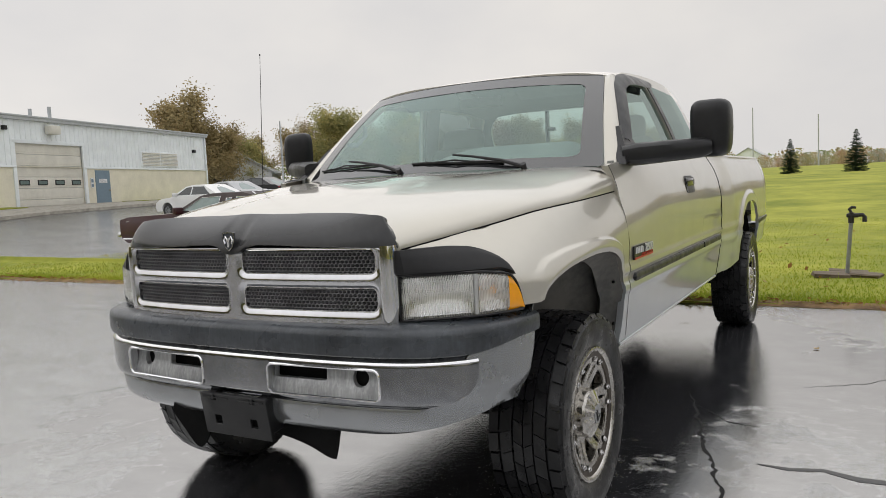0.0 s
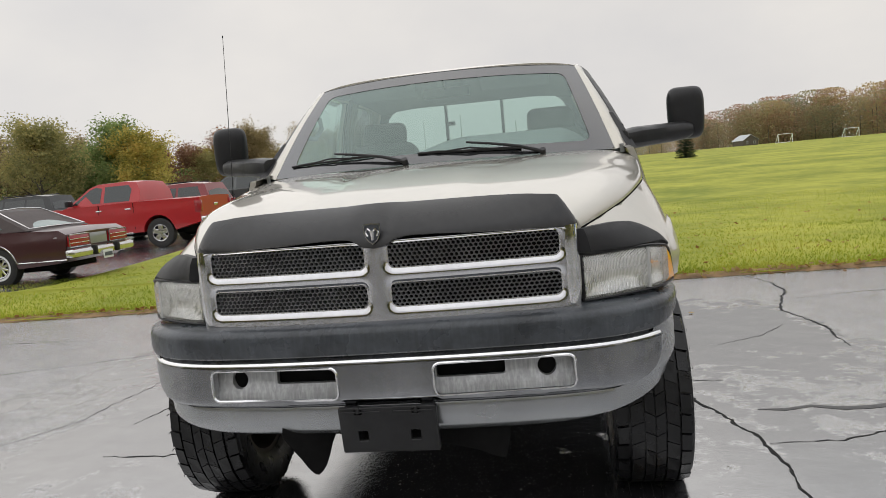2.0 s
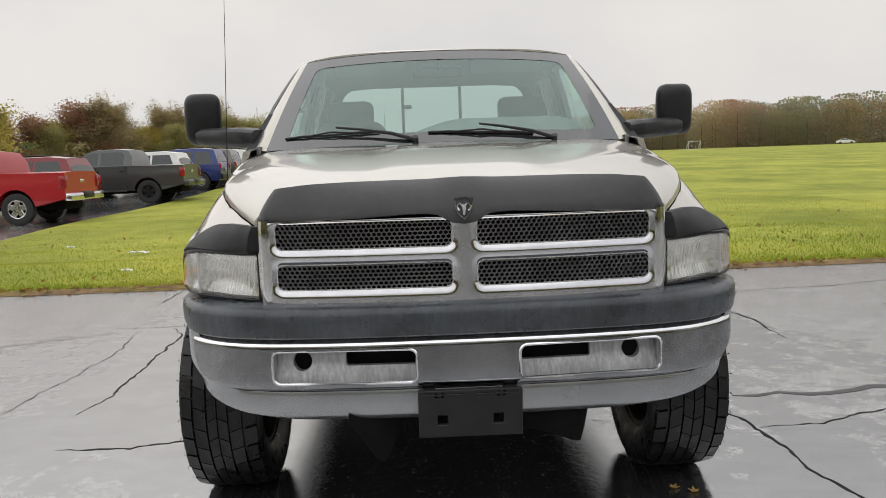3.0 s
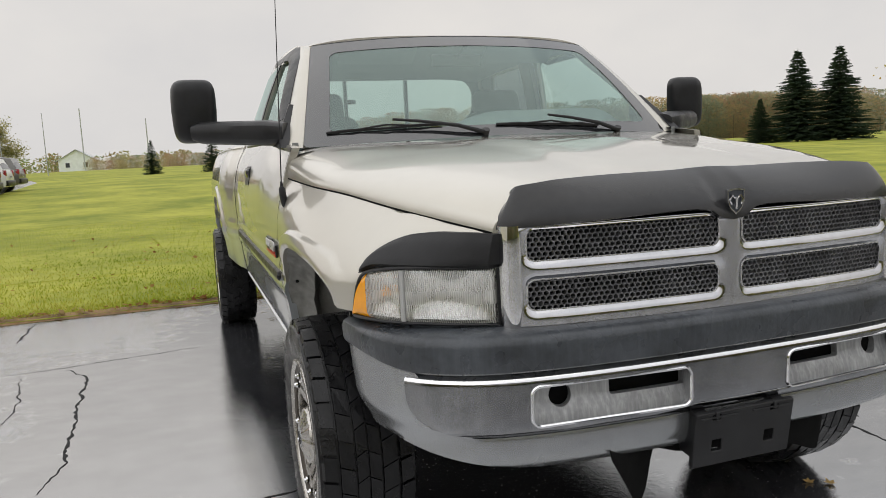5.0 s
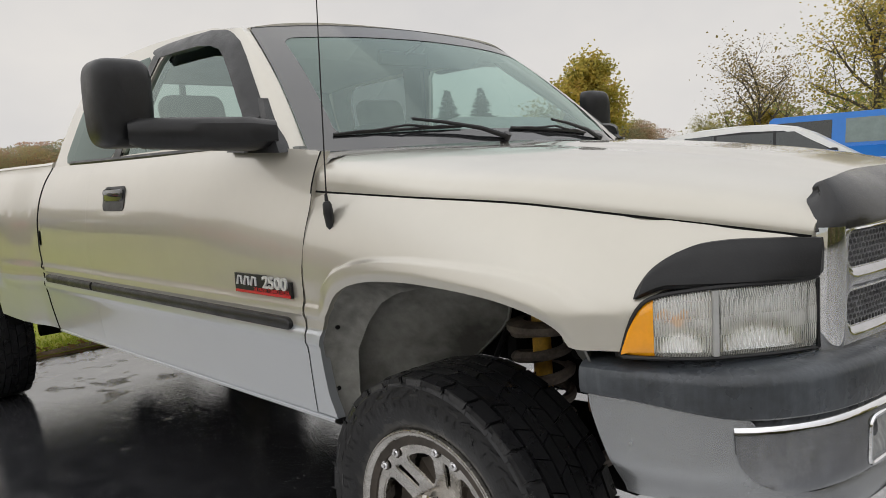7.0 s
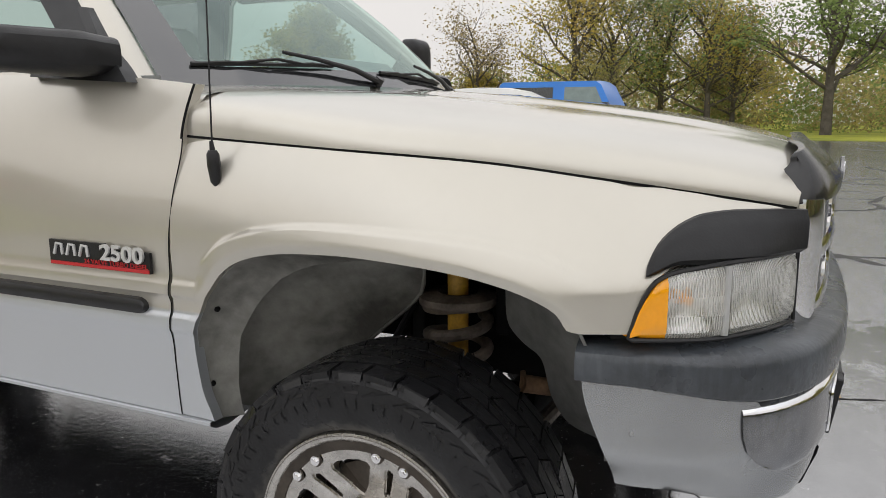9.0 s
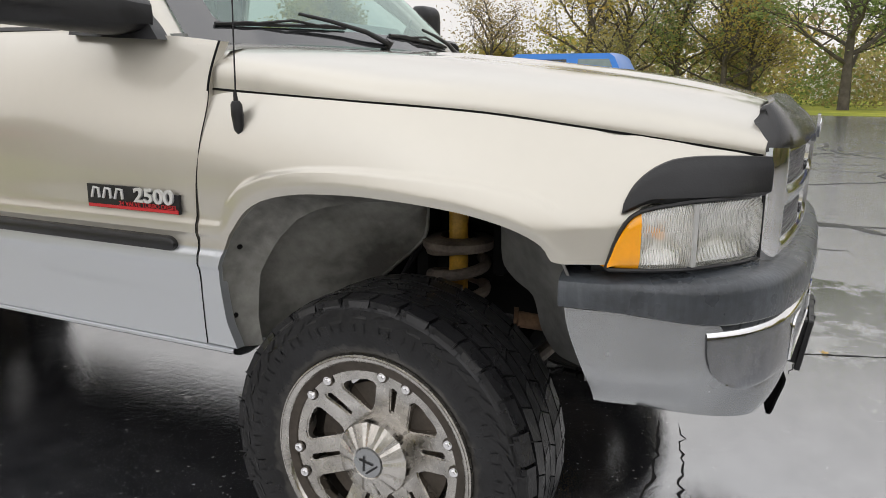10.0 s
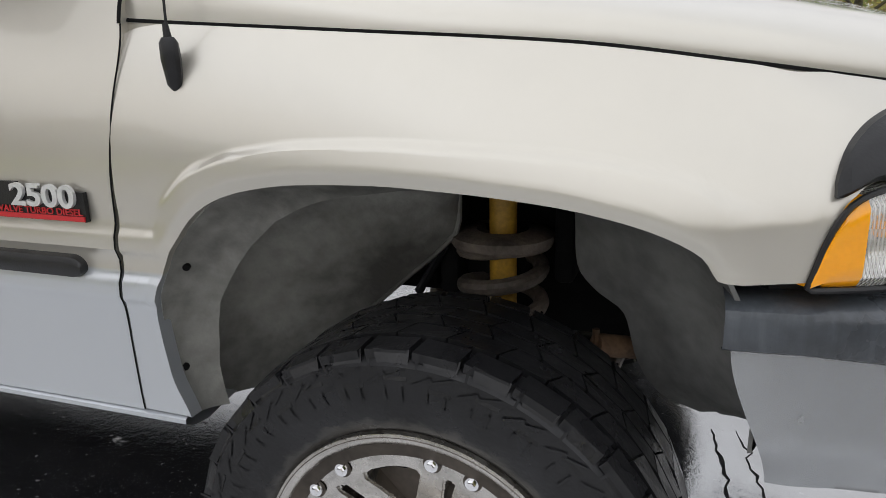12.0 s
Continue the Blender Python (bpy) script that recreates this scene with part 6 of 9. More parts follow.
def rim_parts():
    """Six double spokes, bolted lip, deep barrel. Outside is +x."""
    face = 0.128
    bm = bmesh.new()
    prof = [(-0.10, RR - 0.004), (-0.10, RR - 0.03), (-0.02, RR - 0.045), (0.06, RR - 0.042), (face - 0.012, RR - 0.036), (face, RR - 0.033), (face + 0.004, RR - 0.012), (face + 0.010, RR - 0.004), (face + 0.014, RR + 0.002),
            (face + 0.010, RR + 0.006)]
    revolve(bm, prof, 72)
    barrel = mesh_of("wheel", bm, RIMDARK)
    # spoke: two bars joined by a web at the hub and a bolted pad at the lip
    def dish(r):
        return face - 0.004 - 0.030 * sstep(0.215, 0.10, r)
    def lay(u, v, w):
        r = math.hypot(u, v)
        return Vector((dish(r) - w, u, v))

    def turned(loop, a):
        return [(u * math.cos(a) - v * math.sin(a), u * math.sin(a) + v * math.cos(a)) for u, v in loop]
    # openings between the pairs of spokes, and the slot inside each pair
    window = []
    for r, half, back in ((0.110, 4.0, 1), (0.104, 0.0, 0), (0.110, 4.0, -1), (0.122, 7.6, -1), (0.160, 13.0, -1), (0.176, 14.6, -1), (0.185, 13.2, -1), (0.1885, 9.5, -1), (0.190, 0.0, 0), (0.1885, 9.5, 1), (0.185, 13.2, 1), (0.176, 14.6, 1),
                          (0.160, 13.0, 1), (0.122, 7.6, 1)):
        a = radians(90 + half * back)
        window.append((r * math.cos(a), r * math.sin(a)))
    slot = [(-0.0045, 0.116), (0.0, 0.111), (0.0045, 0.116), (0.0075, 0.178), (0.0045, 0.185), (-0.0045, 0.185), (-0.0075, 0.178)]
    holes = [turned(window, radians(60 * k + 30)) for k in range(6)] + [turned(slot, radians(60 * k)) for k in range(6)] + [circle(0, 0, 0.05, 36)]
    bm = bmesh.new()
    plate(bm, circle(0, 0, 0.238, 120), holes, 0.036, lay, [0.02 * k for k in range(-11, 12)], [0.02 * k for k in range(-11, 12)])
    bmesh.ops.recalc_face_normals(bm, faces=bm.faces)
    bmesh.ops.bevel(bm, geom=[e for e in bm.edges if e.calc_face_angle(0) > 1.0 and e.verts[0].co.x > dish(math.hypot(e.verts[0].co.y, e.verts[0].co.z)) - 0.01], offset=0.0035, segments=2, affect="EDGES")
    spoke = mesh_of("wheel_face", bm, RIM, sharp=40)
    # rolled lip
    bm = bmesh.new()
    grid(bm, [[Vector((x, r * math.cos(a), r * math.sin(a))) for x, r in ((face - 0.010, 0.232), (face - 0.003, 0.2325), (face + 0.004, 0.2345), (face + 0.011, 0.240), (face + 0.014, RR), (face + 0.012, RR + 0.007), (face + 0.004, RR + 0.009))]
              for a in [2 * math.pi * k / 96 for k in range(97)]])
    ring = mesh_of("rim_lip", bm, RIM, sharp=60)
    bm = bmesh.new()
    cyl(bm, (0, 0, 0), (0.006, 0, 0), 0.0115, 0.0105, 14)
    cyl(bm, (0.005, 0, 0), (0.012, 0, 0), 0.007, 0.006, 6)
    bolt = mesh_of("bolt", bm, BRIGHT, smooth=False)
    # dark disc in place of the recess round each bolt, its shade coloured in
    bm = bmesh.new()
    cyl(bm, (0, 0, 0), (0.0015, 0, 0), 0.0145, 0.0145, 18)
    seat = mesh_of("bolt_seat", bm, RIMDARK)
    # hub cap with flat flutes
    bm = bmesh.new()
    prof = [(face - 0.05, 0.094), (face - 0.008, 0.093), (face + 0.002, 0.089), (face + 0.016, 0.058), (face + 0.022, 0.040), (face + 0.020, 0.036)]
    n = 48
    rows = []
    for k in range(n + 1):
        a = 2 * math.pi * k / n
        g = 0.0035 if k % 4 in (0,) else 0.0
        rows.append([Vector((x - g * (1 if 0.05 < r < 0.10 else 0), r * math.cos(a), r * math.sin(a))) for x, r in prof])
    grid(bm, rows)
    capm = mesh_of("hub_cap", bm, RIM, sharp=12)
    bm = bmesh.new()
    cyl(bm, (face + 0.014, 0, 0), (face + 0.0235, 0, 0), 0.036, 0.035, 28)
    disc = mesh_of("cap_disc", bm, CAPS)
    bm = bmesh.new()
    for sgn in (-1, 1):
        tube(bm, [(face + 0.024, -0.016 * sgn - 0.004, -0.010), (face + 0.024, 0.008 * sgn - 0.004, 0.018)], 0.003, 4)
    tube(bm, [(face + 0.024, -0.018, -0.018), (face + 0.024, 0.018, -0.018)], 0.003, 4)
    mark = mesh_of("cap_mark", bm, BLACK)
    bm = bmesh.new()
    cyl(bm, (-0.02, 0, 0), (face - 0.05, 0, 0), 0.17, 0.17, 32)
    drum = mesh_of("brake_disc", bm, RIMDARK)
    return barrel, spoke, bolt, capm, disc, mark, drum, ring, seat


TYRE, TREAD = tyre_parts()
BARREL, SPOKE, BOLT, HUBCAP, DISC, MARK, DRUM, RING, BOLT_RECESS = rim_parts()


def wheels():
    for y in (0.0, 4.055):
        for s in (-1, 1):
            turn = 38.3 if (s, y) == (-1, 0.0) else 31
            m = Matrix.Translation(((0.834 if s > 0 else -0.868) if y == 0 else (0.89 if s > 0 else -0.965), y, WR - 0.004)) @ (Matrix.Rotation(math.pi, 4, "Z") if s < 0 else Matrix()) @ Matrix.Rotation(radians(turn), 4, "X")
            w = share("wheel", BARREL, truck, m, "polished alloy wheel with bolted double spokes")
            share("tyre", TYRE, w, label="wet black all-terrain tyre")
            share("tread", TREAD, w)
            share("brake_disc", DRUM, w)
            share("rim_lip", RING, w)
            share("wheel_face", SPOKE, w, Matrix.Rotation(radians(5), 4, "X"), "cast alloy face with six double spokes")
            for k in range(6):
                for e in (-1, 1):
                    a = radians(90 + 60 * k + 5 + e * 8.8)
                    share("bolt_seat", BOLT_RECESS, w, Matrix.Translation((0.1245, 0.208 * math.cos(a), 0.208 * math.sin(a))))
                    share("bolt", BOLT, w, Matrix.Translation((0.1250, 0.208 * math.cos(a), 0.208 * math.sin(a))))
            share("hub_cap", HUBCAP, w, label="chrome hub cap")
            share("cap_disc", DISC, w)
            share("cap_mark", MARK, w)


wheels()


def wells():
    """Front wheel wells: moulded liner, shock, coil spring, axle and frame."""
    for s in (-1, 1):
        # rear liner: a moulded shell from the arch's edge inwards to a slanting inner edge
        bm = bmesh.new()
        pts = [(-0.135, 0.9875), (-0.06, 0.994), (0.05, 0.999), (0.16, 0.996), (0.22, 0.989), (0.26, 0.981), (0.32, 0.958), (0.38, 0.905), (0.405, 0.875), (0.42, 0.85), (0.44, 0.80), (0.452, 0.75), (0.452, 0.70), (0.450, 0.66),
               (0.44, 0.61), (0.428, 0.574)]
        in_y = pch([(0, 0.055), (0.22, 0.062), (0.36, 0.10), (0.55, 0.20), (0.75, 0.30), (1, 0.40)])
        in_z = pch([(0, 0.95), (0.22, 0.86), (0.36, 0.81), (0.55, 0.72), (0.75, 0.62), (1, 0.50)])
        rows = []
        for t in (0, 0.03, 0.08, 0.14, 0.20, 0.235, 0.255, 0.275, 0.30, 0.36, 0.45, 0.55, 0.65, 0.75, 0.85, 0.93, 0.97, 1.0):
            row = []
            for k, (y, z) in enumerate(pts):
                f = k / (len(pts) - 1)
                inner = Vector((0.60, in_y(f), in_z(f)))
                p = Vector((wing(y, z) - 0.014, y, z)).lerp(inner, t)
                # flat flange, a rolled step, then a hollow bowl that ends in a lip
                swell = 0.010 * sstep(0, 0.06, t) - 0.014 * sstep(0.17, 0.235, t) + 0.058 * sstep(0.235, 0.31, t) * (1 - 0.75 * sstep(0.45, 1.0, t)) - 0.016 * sstep(0.92, 1.0, t)
                swell *= sstep(0.0, 0.30, f) * 0.85 + 0.15
                swell += 0.006 * noise.noise((7 * p.x, 9 * p.y, 9 * p.z))
                d = Vector((0, y - 0.02, z - 0.62)).normalized()
                p += d * swell
                row.append(Vector((s * p.x, p.y, p.z)))
            rows.append(row)
        grid(bm, rows)
        rim(bm, (0, 0.004, 0.004))
        liner = part("wheel_liner", bm, LINER if s < 0 else LINER_SHADED, truck, "mottled grey plastic wheel liner", sharp=60)
        bm = bmesh.new()
        tube(bm, rows[-1], 0.006, 6)
        part("liner_lip", bm, LINER if s < 0 else LINER_SHADED, liner, "rolled edge of the liner")
        for k in (9, 13):
            p = rows[2][k]
            bm = bmesh.new()
            cyl(bm, p, p + (Vector((s * 0.9, -p.y, 0.5 - p.z))).normalized() * 0.006, 0.007, 0.006, 12)
            part("liner_screw", bm, DARK, liner)
        # front liner: hangs from the arch down behind the bumper's end
        bm = bmesh.new()
        out_y = pch([(0, -0.20), (0.15, -0.30), (0.3, -0.378), (0.42, -0.412), (0.58, -0.438), (0.78, -0.452), (1, -0.452)])
        out_z = pch([(0, 0.977), (0.15, 0.953), (0.3, 0.914), (0.42, 0.868), (0.58, 0.795), (0.78, 0.70), (1, 0.615)])
        inn_y = pch([(0, -0.135), (0.2, -0.158), (0.36, -0.180), (0.46, -0.215), (0.56, -0.262), (0.72, -0.288), (0.88, -0.335), (1, -0.40)])
        inn_z = pch([(0, 0.955), (0.2, 0.875), (0.36, 0.800), (0.46, 0.760), (0.56, 0.725), (0.72, 0.640), (0.88, 0.578), (1, 0.555)])
        rows = []
        for i in range(33):
            k = i / 32
            y, z = out_y(k), out_z(k)
            x0 = min(wing(y, max(z, 0.90)) - 0.014, 0.91) - 0.05 * sstep(0.55, 1.0, k)
            a, b = Vector((x0, y, z)), Vector((0.62, inn_y(k), inn_z(k)))
            row = []
            for u in (0, 0.06, 0.12, 0.25, 0.4, 0.55, 0.7, 0.82, 0.9, 0.95, 1.0):
                p = a.lerp(b, u)
                p += Vector((0, -0.7, 0.35)) * (0.055 * math.sin(math.pi * min(u / 0.9, 1)) * sstep(0.05, 0.35, k) + 0.012 * sstep(0.82, 0.9, u) - 0.03 * sstep(0.9, 1.0, u) * sstep(0.1, 0.4, k))
                row.append(Vector((s * p.x, p.y, p.z)))
            rows.append(row)
        grid(bm, rows)
        rim(bm, (0, -0.006, 0.002))
        part("front_liner", bm, SPLASH, truck, "grey plastic splash guard hanging in the wheel arch", sharp=60)
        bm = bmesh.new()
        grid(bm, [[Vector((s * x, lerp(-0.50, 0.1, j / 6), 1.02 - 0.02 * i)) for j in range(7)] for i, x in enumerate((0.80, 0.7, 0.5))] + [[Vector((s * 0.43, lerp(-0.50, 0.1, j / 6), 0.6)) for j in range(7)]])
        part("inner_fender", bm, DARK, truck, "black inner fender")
        bm = bmesh.new()
        cyl(bm, (s * 0.55, -0.012, 0.45), (s * 0.56, -0.016, 1.02), 0.026, n=18)
        part("shock_absorber", bm, YELLOW, truck, "yellow shock absorber")
        bm = bmesh.new()
        coil = [(s * 0.55 + 0.074 * math.cos(a), -0.012 + 0.074 * math.sin(a), 0.50 + 0.32 * a / (2 * math.pi * 4.6)) for a in [2 * math.pi * 4.6 * k / 160 for k in range(161)]]
        tube(bm, coil, 0.0155, 10)
        part("coil_spring", bm, RUST, truck, "rusty coil spring")
        bm = bmesh.new()
        revolve(bm, [(0.0, 0.06), (0.0, 0.092), (0.008, 0.098), (0.024, 0.098), (0.030, 0.088), (0.034, 0.050)], 32)
        bmesh.ops.transform(bm, matrix=Matrix.Translation((s * 0.55, -0.012, 0.806)) @ Matrix.Rotation(radians(-90), 4, "Y"), verts=bm.verts)
        part("spring_seat", bm, RUST, truck, "rusty upper spring seat")
        # strut tower and brackets round the spring
        for y0, y1, z0, wide in ((0.075, 0.115, 0.70, 0.05), (-0.150, -0.112, 0.74, 0.05), (0.13, 0.17, 0.70, 0.02)):
            bm = bmesh.new()
            rbox(bm, (s * 0.51 - wide, y0, z0), (s * 0.51 + wide, y1, 1.00 if wide > 0.03 else 0.80), 0.012 if wide > 0.03 else 0.008, None, 2)
            part("spring_bracket", bm, DARK, truck, "black bracket beside the spring")
        bm = bmesh.new()
        tube(bm, [(s * 0.60, 0.10, 0.99), (s * 0.60, 0.085, 0.90), (s * 0.57, 0.10, 0.80), (s * 0.56, 0.16, 0.70)], 0.009, 8)
        part("brake_hose", bm, BLACK, truck, "black brake hose")
        bm = bmesh.new()
        cyl(bm, (s * 0.60, -0.20, 0.645), (s * 0.48, -0.36, 0.60), 0.022, 0.02, n=12)
        cyl(bm, (s * 0.60, -0.20, 0.635), (s * 0.60, -0.20, 0.675), 0.007, n=8)
        part("drag_link", bm, LINKRUST, truck, "orange-rusted steering link")
        bm = bmesh.new()
        cyl(bm, (s * 0.55, -0.012, 0.46), (s * 0.55, -0.012, 0.52), 0.085, 0.085, 16)
        box(bm, (s * 0.44 - 0.06, -0.70, 0.71), (s * 0.44 + 0.06, 5.2, 0.80))
        part("frame_rail", bm, DARK, truck, "black frame rail and spring seats")
        bm = bmesh.new()
        cyl(bm, (s * 0.20, 0.42, 0.42), (s * 0.58, 0.03, 0.38), 0.028, n=10)
        cyl(bm, (s * 0.60, -0.17, 0.46), (s * 0.10, -0.20, 0.46), 0.022, n=10)
        part("control_arm", bm, RUST, truck, "rusty control arm")
    bm = bmesh.new()
    cyl(bm, (-0.70, 0, WR - 0.01), (0.70, 0, WR - 0.01), 0.045, n=14)
    part("front_axle", bm, DARK, truck, "black front axle")
    bm = bmesh.new()
    cyl(bm, (-0.70, 4.055, WR - 0.01), (0.70, 4.055, WR - 0.01), 0.05, n=14)
    part("rear_axle", bm, DARK, truck, "black rear axle")
    for x, y0, y1, r in ((-0.25, -0.14, 0.14, 0.125), (0, 3.87, 4.22, 0.15)):
        bm = bmesh.new()
        cyl(bm, (x, y0, WR - 0.01), (x, y1, WR - 0.01), r, r * 0.9, 14)
        part("differential", bm, DARK, truck, "black axle differential")
    bm = bmesh.new()
    box(bm, (-0.42, -0.62, 0.66), (0.42, 0.60, 1.10))
    box(bm, (-0.40, 0.60, 0.76), (0.40, 3.4, 0.86))
    part("engine_block", bm, DARK, truck, "dark engine and gearbox")
    bm = bmesh.new()
    tube(bm, [(-0.30, 0.9, 0.78), (-0.32, 2.6, 0.78), (-0.5, 3.3, 0.78), (-0.75, 4.6, 0.70)], 0.045, 10)
    rbox(bm, (-0.46, 2.2, 0.70), (-0.18, 2.75, 0.83), 0.03, None, 2)
    part("exhaust", bm, RUST, truck, "rusty exhaust")


wells()

# ---- parked vehicles: nose along +x in their own axes ----
CARGLASS = material("car_glass", (0.018, 0.024, 0.024), 0.05, vary=0.1, spec=0.8)
# pale glass with the sky's reflection put into its base colour
PALEGLASS = material("sky_lit_glass", (0.16, 0.22, 0.21), 0.06, vary=0.1, spec=0.9)
TYRE_FAR = material("road_tyre", (0.018, 0.018, 0.018), 0.6, vary=0.2)
TRIM = material("bright_trim", (0.75, 0.75, 0.76), 0.15, 1.0, vary=0.05)
LAMP_RED = material("tail_lamp_red", (0.30, 0.015, 0.02), 0.2, coat=0.6)
BAR_DARK = material("plate_bars", (0.08, 0.09, 0.12), 0.5)
PLATE_W = material("plate_white", (0.72, 0.73, 0.74), 0.5)


def car_paint(name, color, metal=0.2, rough=0.28):
    return material(name, color, rough, metal, coat=0.45, coat_rough=0.06, vary=0.04, scale=2.0)


MAROON = car_paint("maroon_paint", (0.055, 0.016, 0.020), 0.1)
VINYL = material("dark_vinyl_roof", (0.05, 0.035, 0.033), 0.6, vary=0.15, bump=0.1)
REDP = car_paint("red_paint", (0.42, 0.018, 0.022), 0.1)
WINE = car_paint("wine_paint", (0.20, 0.02, 0.025), 0.2)
GRAPHITE = car_paint("graphite_paint", (0.085, 0.09, 0.09), 0.5)
WHITE = car_paint("white_paint", (0.75, 0.75, 0.74), 0.0)
NAVY = car_paint("navy_paint", (0.02, 0.035, 0.16), 0.3)
PEWTER = car_paint("pewter_paint", (0.14, 0.135, 0.125), 0.5)
AZURE = car_paint("azure_paint", (0.008, 0.19, 0.66), 0.0)
BLACKP = car_paint("black_paint", (0.012, 0.013, 0.015), 0.2)
STEELP = car_paint("steel_paint", (0.30, 0.31, 0.32), 0.5)


def arch_pts(cx, r, z0, n=9, zc=None):
    zc = r if zc is None else zc
    a0 = math.asin(max(min((z0 - zc) / r, 1), -1))
    return [(cx + r * math.cos(a), zc + r * math.sin(a)) for a in [a0 + (math.pi - 2 * a0) * k / n for k in range(n + 1)]]


def shell(bm, outline, w, crown=0.0, nx=18, nz=6):
    """A body: the outline in (x, z) on both sides, w(x, z) from the middle, skinned across."""
    xs, zs = [p[0] for p in outline], [p[1] for p in outline]
    cu = [lerp(min(xs), max(xs), (k + 1) / (nx + 1)) for k in range(nx)]
    cv = [lerp(min(zs), max(zs), (k + 1) / (nz + 1)) for k in range(nz)]
    for s in (-1, 1):
        b2 = bmesh.new()
        plate(b2, outline, [], 0.0, lambda u, v, q: Vector((u, s * w(u, v), v)), cu, cv)
        tmp = bpy.data.meshes.new("tmp")
        b2.to_mesh(tmp)
        b2.free()
        bm.from_mesh(tmp)
        bpy.data.meshes.remove(tmp)
    fine = []
    for a, b in zip(outline, outline[1:] + outline[:1]):
        n = max(1, int(math.dist(a, b) / 0.25))
        fine += [(lerp(a[0], b[0], k / n), lerp(a[1], b[1], k / n)) for k in range(n)]
    top = max(zs)
    rows = []
    for x, z in fine + fine[:1]:
        ww = w(x, z)
        up = crown * sstep(min(zs), top, z)
        rows.append([Vector((x, ww * q, z + up * (1 - abs(q) ** 2.5))) for q in (-1, -0.97, -0.85, -0.5, 0, 0.5, 0.85, 0.97, 1)])
    grid(bm, rows)
    bmesh.ops.remove_doubles(bm, verts=bm.verts, dist=0.004)


WHEEL_MESH = {}


def car_wheel(parent, x, y, r, rim_mat, spokes=5, white=False):
    key = (round(r, 3), rim_mat.name, spokes, white)
    if key not in WHEEL_MESH:
        rr = r * (0.58 if not white else 0.52)
        bm = bmesh.new()
        revolve(bm, [(-0.10, rr), (-0.11, r * 0.9), (-0.09, r), (0.09, r), (0.11, r * 0.9), (0.112, (r + rr) / 2), (0.10, rr)], 32)
        tyre = mesh_of("tyre", bm, TYRE_FAR)
        bm = bmesh.new()
        revolve(bm, [(-0.05, rr * 0.9), (0.06, rr * 0.88), (0.10, rr * 0.94), (0.105, rr * 1.01)], 32)
        for k in range(spokes):
            m = Matrix.Rotation(2 * math.pi * k / spokes, 4, "X")
            rbox(bm, (0.05, -rr * (0.30 if spokes < 7 else 0.13), rr * 0.12), (0.092, rr * (0.30 if spokes < 7 else 0.13), rr * 0.93), rr * 0.05, m, 1)
        cyl(bm, (0.03, 0, 0), (0.105, 0, 0), rr * 0.28, rr * 0.22, 16)
        rimm = mesh_of("wheel", bm, rim_mat, sharp=25)
        bm = bmesh.new()
        cyl(bm, (-0.02, 0, 0), (0.03, 0, 0), rr * 0.86, n=24)
        disc = mesh_of("brake_disc", bm, DARK)
        ring = None
        if white:
            bm = bmesh.new()
            revolve(bm, [(0.112, rr * 1.10), (0.116, rr * 1.15), (0.116, rr * 1.26), (0.112, rr * 1.31)], 32)
            ring = mesh_of("white_stripe", bm, PLATE_W)
        WHEEL_MESH[key] = (tyre, rimm, disc, ring)
    tyre, rimm, disc, ring = WHEEL_MESH[key]
    m = Matrix.Translation((x, y, r - 0.005)) @ Matrix.Rotation(radians(90 if y > 0 else -90), 4, "Z")
    w = share("wheel", rimm, parent, m)
    share("tyre", tyre, w)
    share("brake_disc", disc, w)
    if ring:
        share("white_stripe", ring, w)


def pane_side(parent, loop, w, mat, name="side_window", out=0.004, rim_mat=None):
    for s in (-1, 1):
        bm = bmesh.new()
        plate(bm, loop, [], 0.0, lambda u, v, q: Vector((u, s * (w(u, v) + out), v)), [], [])
        rim(bm, (0, -s * 0.01, 0))
        g = part(name, bm, mat, parent)
        if rim_mat:
            bm = bmesh.new()
            tube(bm, [Vector((u, s * (w(u, v) + out + 0.004), v)) for u, v in loop], 0.012, 6, closed=True)
            part("window_trim", bm, rim_mat, g)


def pane_across(parent, a, b, w, mat, name, out=0.006, crown=0.02, k0=0.06, k1=0.94):
    """A screen between two points of the outline."""
    d = Vector((b[0] - a[0], 0, b[1] - a[1]))
    n = Vector((-d.z, 0, d.x)).normalized() * out
    rows = []
    for t in [lerp(k0, k1, i / 6) for i in range(7)]:
        x, z = lerp(a[0], b[0], t), lerp(a[1], b[1], t)
        ww = w(x, z) * 0.90
        rows.append([Vector((x, ww * q, z + crown * (1 - q * q))) + n for q in [-1 + k / 5 for k in range(11)]])
    bm = bmesh.new()
    grid(bm, rows)
    return part(name, bm, mat, parent)


def block(parent, name, lo, hi, r, mat, label="", n=2):
    bm = bmesh.new()
    rbox(bm, lo, hi, r, None, n)
    return part(name, bm, mat, parent, label)


def mirror_pair(parent, x, y, z, mat):
    for s in (-1, 1):
        bm = bmesh.new()
        rbox(bm, (x - 0.05, s * y - 0.12 + s * 0.12, z - 0.07), (x + 0.06, s * y + 0.12 + s * 0.12, z + 0.09), 0.03, None, 2)
        part("door_mirror", bm, mat, parent)


def number_plate(parent, x, z, face=-1):
    bm = bmesh.new()
    rbox(bm, (x - 0.006, -0.15, z - 0.075), (x + 0.006, 0.15, z + 0.075), 0.003, None, 1)
    p = part("number_plate", bm, PLATE_W, parent, "white number plate")
    bm = bmesh.new()
    rbox(bm, (x + face * 0.010 - 0.002, -0.12, z - 0.035), (x + face * 0.010 + 0.002, 0.12, z + 0.035), 0.001, None, 1)
    part("plate_bar", bm, BAR_DARK, p)


